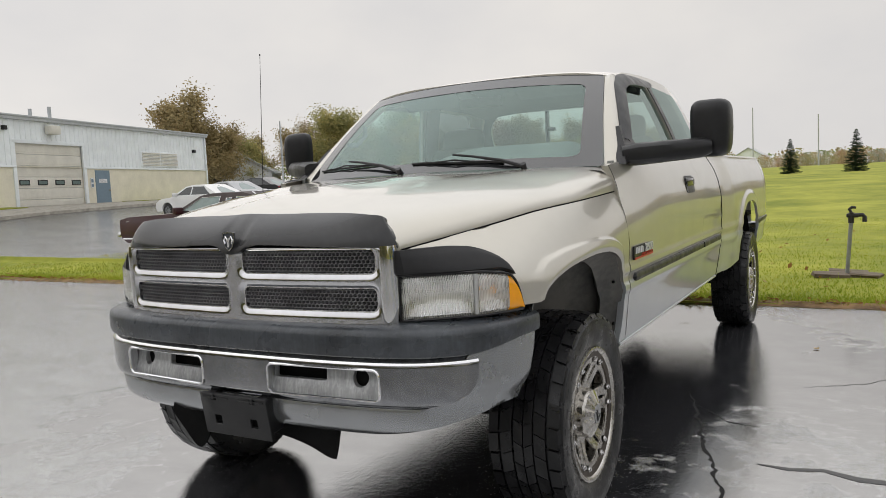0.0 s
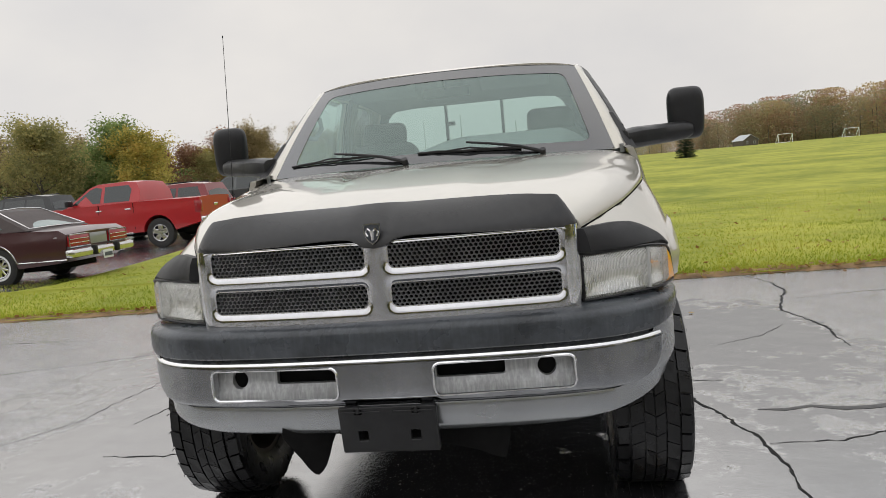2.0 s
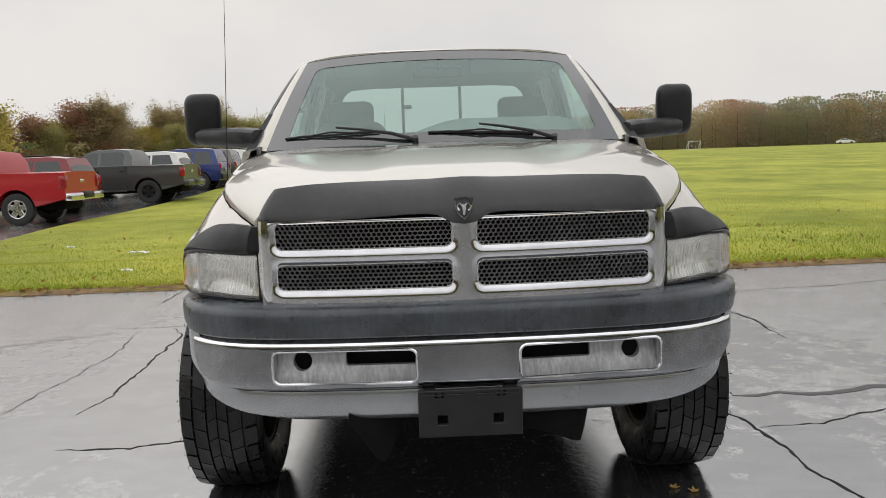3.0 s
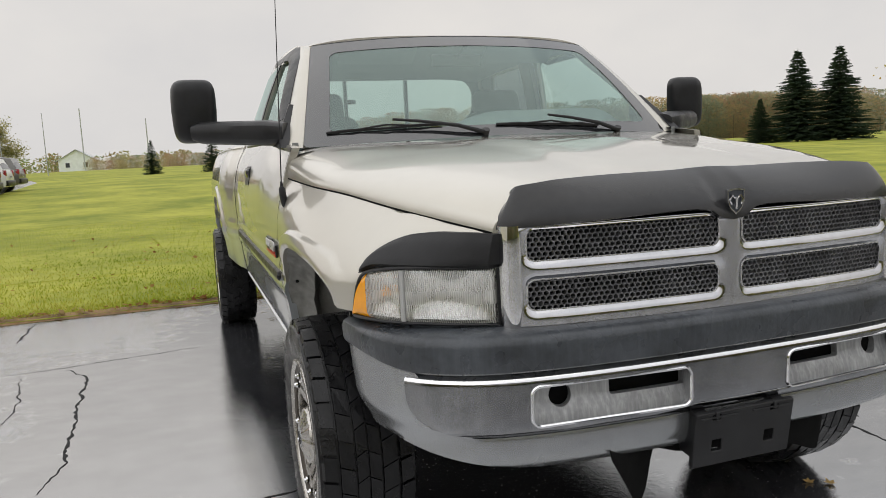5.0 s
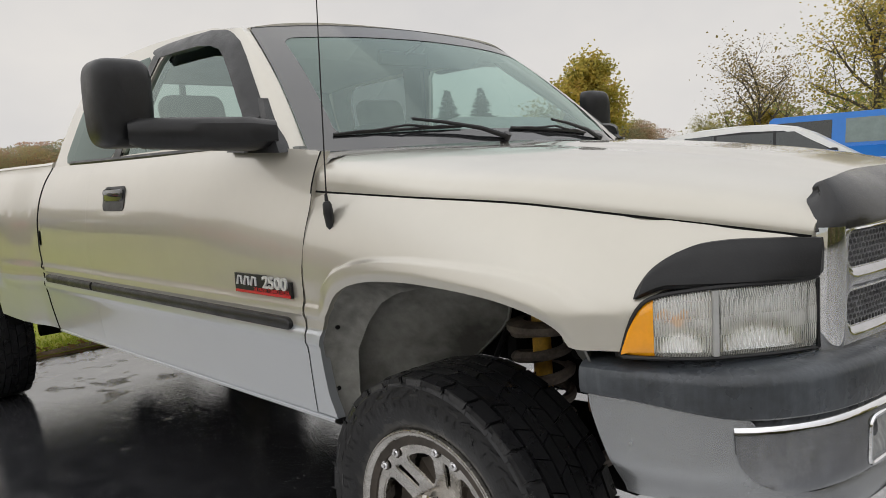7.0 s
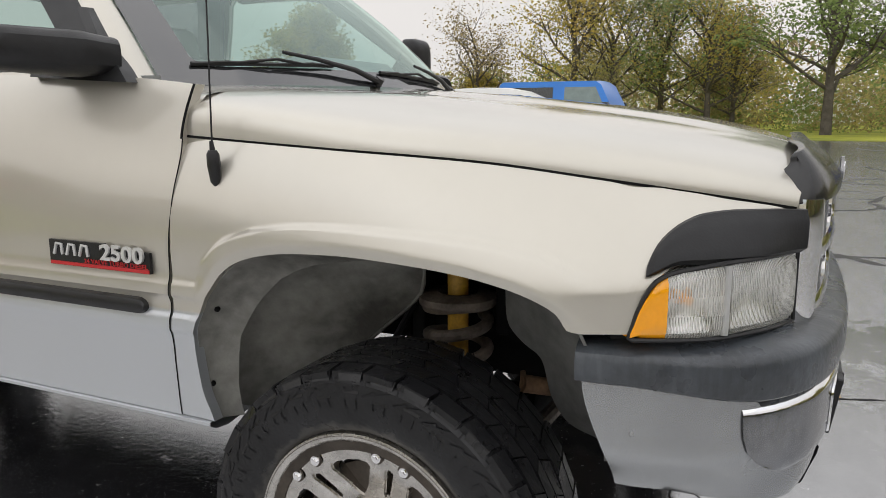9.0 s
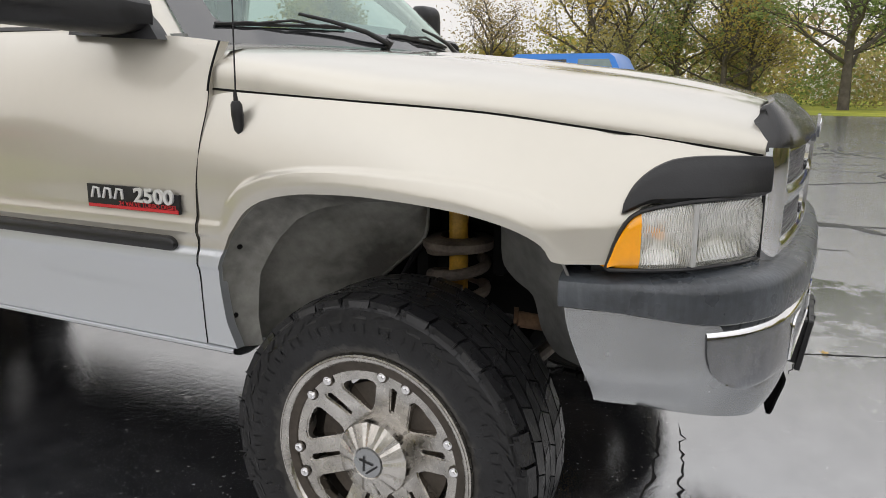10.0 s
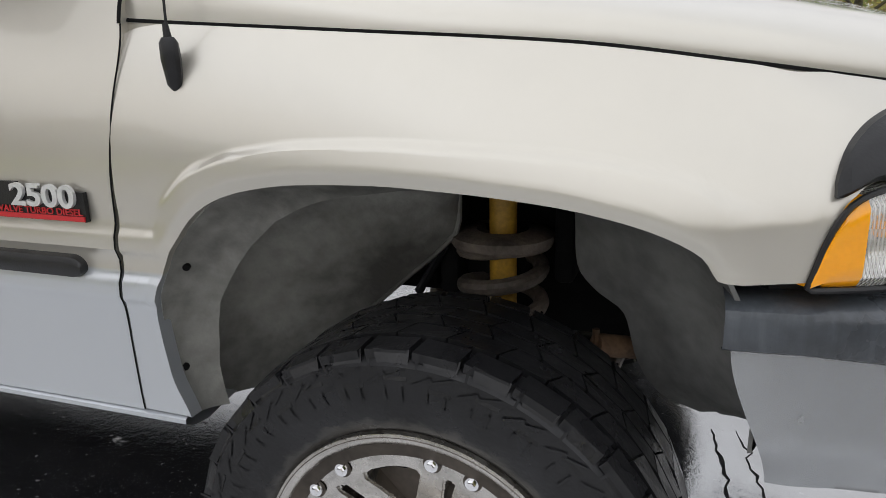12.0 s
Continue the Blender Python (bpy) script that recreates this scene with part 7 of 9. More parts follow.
def pickup(label, paint, m, rim_mat, bed_rim=TRIM, lights=LAMP_RED, bumper_mat=TRIM):
    t = thing("pickup_truck", label, "pickup truck", "cars in the far car park", m)
    r = 0.40
    taper = lambda x, z: 0.99 - 0.05 * sstep(2.3, 3.0, x) - 0.03 * sstep(-2.6, -2.95, x) - 0.05 * sstep(0.62, 0.40, z) - 0.025 * sstep(0.95, 1.25, z)
    outline = [(-2.92, 0.62), (-2.93, 1.28), (-0.78, 1.30), (1.05, 1.27), (1.15, 1.24), (2.60, 1.17), (2.80, 1.10), (2.86, 0.95), (2.86, 0.55)]
    outline += arch_pts(1.88, 0.47, 0.45, zc=0.42) + arch_pts(-1.68, 0.47, 0.45, zc=0.42)
    bm = bmesh.new()
    shell(bm, outline, taper, 0.03)
    part("body", bm, paint, t)
    cabw = lambda x, z: 0.955 - 0.40 * max(z - 1.27, 0) - 0.02 * sstep(0.4, 1.1, x)
    co = [(1.10, 1.24), (0.78, 1.48), (0.38, 1.78), (0.15, 1.86), (-0.70, 1.88), (-1.02, 1.84), (-1.16, 1.60), (-1.18, 1.24)]
    bm = bmesh.new()
    shell(bm, co, cabw, 0.03, 10, 5)
    part("cab", bm, paint, t)
    pane_side(t, [(0.88, 1.34), (0.02, 1.34), (0.0, 1.75), (0.18, 1.79), (0.36, 1.73)], cabw, CARGLASS)
    pane_side(t, [(-0.09, 1.34), (-0.86, 1.34), (-0.90, 1.66), (-0.80, 1.78), (-0.09, 1.78)], cabw, CARGLASS)
    pane_across(t, (-1.02, 1.84), (-1.17, 1.36), cabw, CARGLASS, "rear_window", 0.01)
    pane_across(t, (1.08, 1.26), (0.15, 1.86), cabw, CARGLASS, "windscreen", 0.012)
    for s in (-1, 1):
        block(t, "tail_lamp", (-2.97, s * 0.93 - 0.05, 0.88), (-2.78, s * 0.93 + 0.05, 1.20), 0.02, lights, "red tail lamp")
        for x in (-0.02, -0.90):
            block(t, "door_handle", (x - 0.02, s * 0.985 - 0.02, 1.10), (x + 0.16, s * 0.985 + 0.02, 1.14), 0.012, bed_rim)
        block(t, "running_board", (-0.9, s * 0.93 - 0.10, 0.42), (1.2, s * 0.93 + 0.06, 0.47), 0.015, bumper_mat)
        for x in (0.06, -0.98):
            block(t, "door_gap", (x - 0.008, s * 0.978 - 0.012, 0.55), (x + 0.008, s * 0.978 + 0.008, 1.28), 0.002, DARK, n=1)
        block(t, "headlight", (2.70, s * 0.80 - 0.12, 0.92), (2.87, s * 0.80 + 0.12, 1.08), 0.03, PALEGLASS)
    block(t, "rear_bumper", (-3.10, -0.96, 0.56), (-2.90, 0.96, 0.76), 0.04, bumper_mat, "chrome rear bumper")
    block(t, "bumper_step", (-3.12, -0.30, 0.60), (-3.0, 0.30, 0.78), 0.03, BLACK)
    block(t, "front_bumper", (2.82, -0.95, 0.50), (2.98, 0.95, 0.74), 0.05, bumper_mat)
    block(t, "tailgate_mark", (-2.95, -0.12, 1.02), (-2.925, 0.12, 1.10), 0.01, TRIM)
    block(t, "chassis", (-2.7, -0.5, 0.34), (2.6, 0.5, 0.60), 0.03, DARK)
    mirror_pair(t, 0.86, 0.96, 1.38, BLACK)
    for x in (1.88, -1.68):
        for s in (-1, 1):
            car_wheel(t, x, s * 0.84, r, rim_mat, 5)
    return t


def suv(label, paint, m, rim_mat=STEELP, tall=1.72, length=4.6, category="car", name="suv", sleek=False):
    t = thing(name, label, category, "cars in the far car park", m)
    k = length / 4.6
    r = 0.36
    taper = lambda x, z: 0.93 - 0.07 * sstep(1.7, 2.3, x) - 0.04 * sstep(-2.0, -2.3, x) - 0.04 * sstep(0.55, 0.3, z) - 0.03 * sstep(0.8, 1.05, z)
    outline = [(-2.26 * k, 0.50), (-2.28 * k, 0.85), (-2.24 * k, 1.06), (0.95 * k, 1.05), (1.9 * k, 0.96), (2.18 * k, 0.84), (2.27 * k, 0.60), (2.25 * k, 0.32)]
    outline += arch_pts(1.42 * k, 0.43, 0.36, zc=0.37) + arch_pts(-1.36 * k, 0.43, 0.36, zc=0.37) + [(-2.2 * k, 0.36)]
    bm = bmesh.new()
    shell(bm, outline, taper, 0.03)
    part("body", bm, paint, t)
    h = tall
    cabw = lambda x, z: 0.905 - 0.34 * max(z - 1.05, 0)
    co = [(1.05 * k, 1.03), (0.25 * k, h - 0.09), (-0.1 * k, h - 0.02), (-1.4 * k, h), (-1.95 * k, h - 0.06), (-2.22 * k, 1.03)]
    if sleek:
        co = [(1.15 * k, 1.03), (0.42 * k, h - 0.18), (0.15 * k, h - 0.07), (-0.2 * k, h - 0.01), (-0.7 * k, h), (-1.3 * k, h - 0.03), (-1.75 * k, h - 0.10), (-2.02 * k, h - 0.20), (-2.20 * k, 1.03)]
    bm = bmesh.new()
    shell(bm, co, cabw, 0.03, 10, 5)
    part("cab", bm, paint, t)
    wz, wt = 1.10, h - 0.13
    if sleek:
        strip = [(0.86, wz), (-1.50, wz + 0.05), (-1.82, wz + 0.20), (-1.70, wt - 0.08), (-1.35, wt + 0.0), (-0.6, wt + 0.04), (0.0, wt + 0.02), (0.28, wt - 0.08)]
        pane_side(t, [(x * k, z) for x, z in strip], cabw, BLACK, "window_strip", 0.003)
    for a, b, ta, tb in ((0.70, -0.10, 0.16, -0.10), (-0.14, -0.98, -0.14, -0.98), (-1.02, -1.60, -1.02, -1.48)) if sleek else ((0.72, -0.05, 0.16, -0.05), (-0.13, -0.95, -0.13, -0.98), (-1.03, -1.92, -1.06, -1.72)):
        pane_side(t, [(a * k, wz + 0.07 * sleek), (b * k, wz + 0.07 * sleek), (tb * k, wt), (ta * k, wt)], cabw, CARGLASS, out=0.004 + 0.006 * sleek)
    pane_across(t, (-1.95 * k, h - 0.06), (-2.20 * k, 1.14), cabw, CARGLASS, "rear_window", 0.01)
    pane_across(t, (1.02 * k, 1.06), (0.25 * k, h - 0.09), cabw, PALEGLASS, "windscreen", 0.012)
    for s in (-1, 1):
        block(t, "tail_lamp", (-2.30 * k, s * 0.78 - 0.09, 0.86), (-2.14 * k, s * 0.78 + 0.11, 1.12), 0.02, LAMP_RED, "red tail lamp")
        block(t, "headlight", (2.02 * k, s * 0.68 - 0.14, 0.70), (2.24 * k, s * 0.68 + 0.12, 0.84), 0.03, PALEGLASS)
        if not sleek:
            block(t, "roof_rail", (-1.5 * k, s * 0.62 - 0.02, h + 0.02), (0.0, s * 0.62 + 0.02, h + 0.055), 0.012, BLACK)
        for x in (0.05, -0.85):
            block(t, "door_handle", (x * k - 0.06, s * 0.905 - 0.015, 0.96), (x * k + 0.08, s * 0.905 + 0.02, 0.99), 0.008, paint)
        block(t, "sill_trim", (-0.92 * k, s * 0.87 - 0.03, 0.34), (0.98 * k, s * 0.87 + 0.03, 0.46), 0.02, BLACK)
    block(t, "rear_bumper", (-2.36 * k, -0.84, 0.40), (-2.2 * k, 0.84, 0.66), 0.05, BLACK)
    number_plate(t, -2.31 * k, 0.82)
    mirror_pair(t, 0.70 * k, 0.88, 1.14, BLACK)
    for x in (1.42, -1.36):
        for s in (-1, 1):
            car_wheel(t, x * k, s * 0.80, r, rim_mat, 5)
    return t


def sedan(label, paint, m):
    t = thing("sedan", label, "car", "cars in the far car park", m)
    taper = lambda x, z: 0.90 - 0.09 * sstep(1.7, 2.35, x) - 0.07 * sstep(-1.9, -2.3, x) - 0.05 * sstep(0.5, 0.25, z) - 0.03 * sstep(0.75, 0.95, z)
    outline = [(-2.33, 0.55), (-2.33, 0.86), (-2.1, 0.97), (-1.3, 0.98), (0.95, 0.95), (1.9, 0.84), (2.22, 0.70), (2.30, 0.50), (2.25, 0.28)]
    outline += arch_pts(1.40, 0.37, 0.30, zc=0.33) + arch_pts(-1.34, 0.37, 0.30, zc=0.33) + [(-2.25, 0.32)]
    bm = bmesh.new()
    shell(bm, outline, taper, 0.03)
    part("body", bm, paint, t)
    cabw = lambda x, z: 0.86 - 0.42 * max(z - 0.95, 0)
    co = [(1.12, 0.93), (0.30, 1.38), (-0.1, 1.44), (-0.8, 1.43), (-1.85, 0.96)]
    bm = bmesh.new()
    shell(bm, co, cabw, 0.02, 8, 4)
    part("cab", bm, paint, t)
    pane_side(t, [(0.80, 1.0), (-0.10, 1.0), (-0.10, 1.36), (0.25, 1.33)], cabw, CARGLASS)
    pane_side(t, [(-0.17, 1.0), (-1.35, 1.0), (-0.85, 1.35), (-0.17, 1.37)], cabw, CARGLASS)
    pane_across(t, (-0.85, 1.42), (-1.85, 0.96), cabw, PALEGLASS, "rear_window", 0.012)
    pane_across(t, (1.10, 0.94), (0.25, 1.40), cabw, PALEGLASS, "windscreen", 0.012)
    for s in (-1, 1):
        block(t, "tail_lamp", (-2.34, s * 0.66 - 0.16, 0.72), (-2.18, s * 0.66 + 0.14, 0.86), 0.02, LAMP_RED)
        block(t, "headlight", (2.0, s * 0.62 - 0.14, 0.58), (2.24, s * 0.62 + 0.14, 0.70), 0.03, PALEGLASS)
    mirror_pair(t, 0.78, 0.84, 1.02, paint)
    for x in (1.40, -1.34):
        for s in (-1, 1):
            car_wheel(t, x, s * 0.77, 0.33, STEELP, 7)
    return t


def old_coupe(m):
    """A long two-door of the seventies with a vinyl roof."""
    t = thing("coupe", "old maroon two-door coupe with vinyl roof and whitewall tyres", "car", "cars in the far car park", m)
    taper = lambda x, z: 0.97 - 0.05 * sstep(2.0, 2.7, x) - 0.05 * sstep(-2.2, -2.7, x) - 0.06 * sstep(0.5, 0.25, z) - 0.035 * sstep(0.70, 0.95, z)
    outline = [(-2.74, 0.45), (-2.76, 0.84), (-2.62, 0.92), (-1.25, 0.97), (0.75, 0.96), (2.45, 0.90), (2.72, 0.84), (2.72, 0.42), (2.55, 0.30)]
    outline += arch_pts(1.52, 0.40, 0.30, zc=0.34) + arch_pts(-1.38, 0.39, 0.30, zc=0.34) + [(-2.55, 0.34)]
    bm = bmesh.new()
    shell(bm, outline, taper, 0.025)
    part("body", bm, MAROON, t)
    cabw = lambda x, z: 0.90 - 0.50 * max(z - 0.95, 0)
    co = [(0.92, 0.94), (0.22, 1.32), (-0.05, 1.36), (-1.02, 1.36), (-1.30, 1.30), (-2.02, 0.96)]
    bm = bmesh.new()
    shell(bm, co, cabw, 0.02, 10, 4)
    part("roof", bm, VINYL, t, "dark vinyl roof")
    pane_side(t, [(0.62, 1.0), (-0.42, 1.0), (-0.42, 1.29), (0.14, 1.28)], cabw, PALEGLASS, rim_mat=TRIM)
    pane_side(t, [(-0.62, 1.03), (-0.76, 1.03), (-0.76, 1.25), (-0.62, 1.25)], cabw, PALEGLASS, "opera_window", rim_mat=TRIM)
    pane_side(t, [(-0.90, 1.02), (-1.52, 1.02), (-1.16, 1.26), (-0.90, 1.27)], cabw, PALEGLASS, rim_mat=TRIM)
    back = pane_across(t, (-1.20, 1.34), (-2.02, 0.97), cabw, PALEGLASS, "rear_window", 0.014, k0=0.02)
    pane_across(t, (0.90, 0.95), (0.15, 1.34), cabw, PALEGLASS, "windscreen", 0.014)
    bm = bmesh.new()
    tube(bm, [(-1.22, -0.60, 1.36), (-1.22, 0, 1.385), (-1.22, 0.60, 1.36), (-2.0, 0.80, 1.0), (-2.02, 0, 1.01), (-2.0, -0.80, 1.0)], 0.012, 6, closed=True)
    part("window_trim", bm, TRIM, back)
    for s in (-1, 1):
        bm = bmesh.new()
        low = [(-2.72, 0.40), (-1.84, 0.40)] + [(x, z + 0.0) for x, z in reversed(arch_pts(-1.38, 0.41, 0.40, zc=0.34))] + [(1.02, 0.40)] + list(reversed(arch_pts(1.52, 0.42, 0.40, zc=0.34))) + [(2.65, 0.40)]
        tube(bm, [Vector((x, s * (taper(x, z) + 0.004), z)) for x, z in low], 0.016, 6)
        part("side_trim", bm, TRIM, t, "bright side trim")
        bm = bmesh.new()
        tube(bm, [Vector((x, s * (taper(x, z) + 0.002), z)) for x, z in ((-2.6, 0.80), (-1.0, 0.86), (0.6, 0.86), (2.5, 0.80))], 0.006, 6)
        part("pin_stripe", bm, TRIM, t)
        block(t, "tail_lamp", (-2.80, s * 0.60 - 0.30, 0.62), (-2.70, s * 0.60 + 0.28, 0.82), 0.02, LAMP_RED, "wide ribbed red tail lamp")
        bm = bmesh.new()
        tube(bm, [(-2.80, s * 0.60 - 0.30, 0.61), (-2.80, s * 0.60 + 0.28, 0.61), (-2.80, s * 0.60 + 0.28, 0.83), (-2.80, s * 0.60 - 0.30, 0.83)], 0.010, 6, closed=True)
        for z in (0.68, 0.75):
            tube(bm, [(-2.803, s * 0.60 - 0.28, z), (-2.803, s * 0.60 + 0.26, z)], 0.005, 6)
        part("lamp_bezel", bm, TRIM, t)
        block(t, "door_handle", (-0.22, s * 0.955 - 0.02, 0.80), (-0.04, s * 0.955 + 0.02, 0.83), 0.012, TRIM)
        block(t, "bumper_guard", (-2.96, s * 0.35 - 0.04, 0.42), (-2.86, s * 0.35 + 0.04, 0.60), 0.02, BLACK)
    block(t, "rear_bumper", (-2.92, -0.95, 0.42), (-2.72, 0.95, 0.58), 0.05, TRIM, "heavy chrome rear bumper")
    block(t, "front_bumper", (2.68, -0.93, 0.40), (2.86, 0.93, 0.56), 0.05, TRIM)
    block(t, "rear_panel", (-2.79, -0.26, 0.62), (-2.73, 0.26, 0.82), 0.01, STEELP)
    number_plate(t, -2.94, 0.40)
    mirror_pair(t, 0.66, 0.86, 1.0, MAROON)
    block(t, "chassis", (-2.3, -0.6, 0.20), (2.3, 0.6, 0.40), 0.03, DARK)
    for x in (1.52, -1.38):
        for s in (-1, 1):
            car_wheel(t, x, s * 0.80, 0.345, TRIM, 10, True)
    return t


def jeep(m):
    """A boxy short off-roader with a hard top."""
    t = thing("off_roader", "bright blue boxy off-roader with hard top on wet asphalt", "car", "", m)
    taper = lambda x, z: 0.80 - 0.10 * sstep(0.75, 1.9, x)
    outline = [(-1.55, 0.62), (-1.57, 1.20), (0.62, 1.20), (0.70, 1.18), (1.80, 1.10), (1.86, 1.02), (1.86, 0.66)]
    outline += arch_pts(1.20, 0.50, 0.60, zc=0.52) + arch_pts(-1.05, 0.48, 0.60, zc=0.52)
    bm = bmesh.new()
    shell(bm, outline, taper, 0.02)
    part("body", bm, AZURE, t)
    cabw = lambda x, z: 0.785 - 0.14 * max(z - 1.2, 0)
    co = [(0.66, 1.19), (0.40, 1.78), (0.30, 1.86), (-1.50, 1.86), (-1.57, 1.80), (-1.57, 1.19)]
    bm = bmesh.new()
    shell(bm, co, cabw, 0.02, 8, 4)
    part("hard_top", bm, AZURE, t)
    pane_side(t, [(0.50, 1.27), (-0.28, 1.27), (-0.28, 1.74), (0.30, 1.74)], cabw, PALEGLASS)
    pane_side(t, [(-0.50, 1.27), (-1.42, 1.27), (-1.42, 1.74), (-0.50, 1.74)], cabw, CARGLASS)
    pane_across(t, (0.65, 1.22), (0.38, 1.80), cabw, PALEGLASS, "windscreen", 0.012)
    bm = bmesh.new()
    tube(bm, [(-1.52, s * 0.70, 1.79) for s in (-1, 1)], 0.02, 6)
    part("gutter", bm, AZURE, t)
    for s in (-1, 1):
        for cx in (1.20, -1.05):
            bm = bmesh.new()
            rows = [[Vector((cx + (rr) * math.cos(a), s * y, 0.54 + rr * math.sin(a))) for rr, y in ((0.50, 0.70), (0.53, 0.72), (0.535, 0.92), (0.505, 0.93))] for a in [radians(8 + 164 * k / 14) for k in range(15)]]
            grid(bm, rows)
            part("fender_flare", bm, AZURE, t)
        block(t, "headlight", (1.84, s * 0.50 - 0.09, 0.84), (1.90, s * 0.50 + 0.09, 1.02), 0.04, PALEGLASS)
        block(t, "marker_lamp", (1.52, s * 0.86 - 0.03, 0.92), (1.62, s * 0.86 + 0.06, 0.97), 0.015, LAMP_RED)
        block(t, "hood_decal", (0.95, s * 0.735 - 0.02, 1.06), (1.55, s * 0.70 + 0.02, 1.085), 0.004, LAMP_RED)
        block(t, "door_gap", (-0.40, s * 0.80 - 0.012, 0.62), (-0.385, s * 0.80 + 0.006, 1.20), 0.002, DARK, n=1)
    block(t, "front_bumper", (1.95, -0.75, 0.58), (2.12, 0.75, 0.72), 0.03, BLACK)
    block(t, "rear_bumper", (-1.75, -0.75, 0.52), (-1.58, 0.75, 0.68), 0.03, BLACK)
    block(t, "chassis", (-1.5, -0.45, 0.42), (1.9, 0.45, 0.66), 0.03, DARK)
    mirror_pair(t, 0.52, 0.80, 1.33, BLACK)
    for x in (1.20, -1.05):
        for s in (-1, 1):
            car_wheel(t, x, s * 0.80, 0.42, BLACK, 5)
    return t


def park(x, y, turn, z=None):
    return pose(x, y, land(x, y) if z is None else z, 0, 0, turn)


# the row beyond the grass, tails towards it
old_coupe(park(-10.73, 9.88, 180))
pickup("bright red crew-cab pickup with chrome wheels and bumper", REDP, park(-11.95, 17.2, 180), TRIM)
suv("dark red family SUV with roof rails", WINE, park(-12.6, 20.7, 180), STEELP)
pickup("graphite grey crew-cab pickup with black wheels", GRAPHITE, park(-11.2, 24.4, 180), BLACK, BLACK, bumper_mat=GRAPHITE)
suv("white family SUV in the parked row", WHITE, park(-11.6, 27.8, 180), STEELP)
suv("dark blue boxy SUV in the parked row", NAVY, park(-11.0, 31.4, 180), STEELP, 1.78, 4.4)
suv("pewter grey off-road SUV in the parked row", PEWTER, park(-11.0, 34.2, 180), BLACK, 1.74, 4.4)
suv("white and grey SUV in the parked row", WHITE, park(-11.1, 37.2, 180), STEELP, 1.70, 4.5)
suv("brownish grey SUV at the end of the row", PEWTER, park(-11.2, 40.4, 180), STEELP, 1.72, 4.6)
# the second row farther off
suv("black SUV parked in the second row", BLACKP, park(-21.0, 24.5, 180), STEELP, 1.75, 4.8)
sedan("white sedan parked in the second row", WHITE, park(-25.2, 22.5, 180))
sedan("silver grey sedan parked in the second row", STEELP, park(-27.5, 26.5, 170))
sedan("dark sedan parked near the house", BLACKP, park(-31.5, 33.0, 180))
# on the open side of the car park
suv("large white SUV parked on the wet asphalt", WHITE, park(10.55, 3.6, -74, 0.0), STEELP, 1.64, 4.6, sleek=True)
jeep(park(14.95, 3.55, -90, 0.0) @ Matrix.Diagonal((1.18, 1.04, 1.02, 1)))
suv("dark blue SUV parked beyond the off-roader", NAVY, park(30.5, -6.6, 60, 0.0), STEELP, 1.7, 4.5)

# ---- trees ----
def leaf_material(name, colors, gloss=0.6):
    mat = bpy.data.materials.new(name)
    mat.use_nodes = True
    n, l = mat.node_tree.nodes, mat.node_tree.links
    n.clear()
    out = n.new("ShaderNodeOutputMaterial")
    geo = n.new("ShaderNodeNewGeometry")
    ramp = n.new("ShaderNodeValToRGB")
    ramp.color_ramp.interpolation = "LINEAR"
    while len(ramp.color_ramp.elements) < len(colors):
        ramp.color_ramp.elements.new(0.5)
    for k, c in enumerate(colors):
        ramp.color_ramp.elements[k].position = k / max(len(colors) - 1, 1)
        ramp.color_ramp.elements[k].color = (*c, 1)
    tc = n.new("ShaderNodeTexCoord")
    tx = n.new("ShaderNodeTexNoise")
    tx.inputs["Scale"].default_value = 0.45
    tx.inputs["Detail"].default_value = 3
    l.new(tc.outputs["Object"], tx.inputs["Vector"])
    add = n.new("ShaderNodeMath")
    add.operation = "MULTIPLY_ADD"
    add.inputs[1].default_value = 0.45
    sub = n.new("ShaderNodeMath")
    sub.operation = "MULTIPLY_ADD"
    sub.inputs[1].default_value, sub.inputs[2].default_value = 1.9, -0.70
    l.new(tx.outputs["Fac"], sub.inputs[0])
    l.new(geo.outputs["Random Per Island"], add.inputs[0])
    l.new(sub.outputs[0], add.inputs[2])
    l.new(add.outputs[0], ramp.inputs["Fac"])
    d = n.new("ShaderNodeBsdfDiffuse")
    t = n.new("ShaderNodeBsdfTranslucent")
    mix = n.new("ShaderNodeMixShader")
    mix.inputs["Fac"].default_value = 0.55
    l.new(ramp.outputs["Color"], d.inputs["Color"])
    l.new(ramp.outputs["Color"], t.inputs["Color"])
    l.new(d.outputs["BSDF"], mix.inputs[1])
    l.new(t.outputs["BSDF"], mix.inputs[2])
    l.new(mix.outputs["Shader"], out.inputs["Surface"])
    return mat


BARK = material("bark", (0.10, 0.086, 0.072), 0.9, vary=0.35, scale=3, bump=0.5, bump_scale=20)
GREEN = leaf_material("green_leaves", [(0.14, 0.20, 0.075), (0.22, 0.30, 0.11), (0.30, 0.37, 0.14), (0.39, 0.42, 0.16)])
OLIVE = leaf_material("olive_leaves", [(0.20, 0.205, 0.09), (0.33, 0.32, 0.14), (0.47, 0.42, 0.17), (0.57, 0.46, 0.20)])
GOLD = leaf_material("golden_leaves", [(0.25, 0.25, 0.075), (0.42, 0.37, 0.10), (0.58, 0.46, 0.12), (0.60, 0.40, 0.13)])
BROWN = leaf_material("brown_leaves", [(0.20, 0.165, 0.09), (0.33, 0.27, 0.14), (0.43, 0.34, 0.18), (0.48, 0.39, 0.22)])
RUSSET = leaf_material("russet_leaves", [(0.19, 0.105, 0.07), (0.31, 0.175, 0.11), (0.41, 0.25, 0.15)])
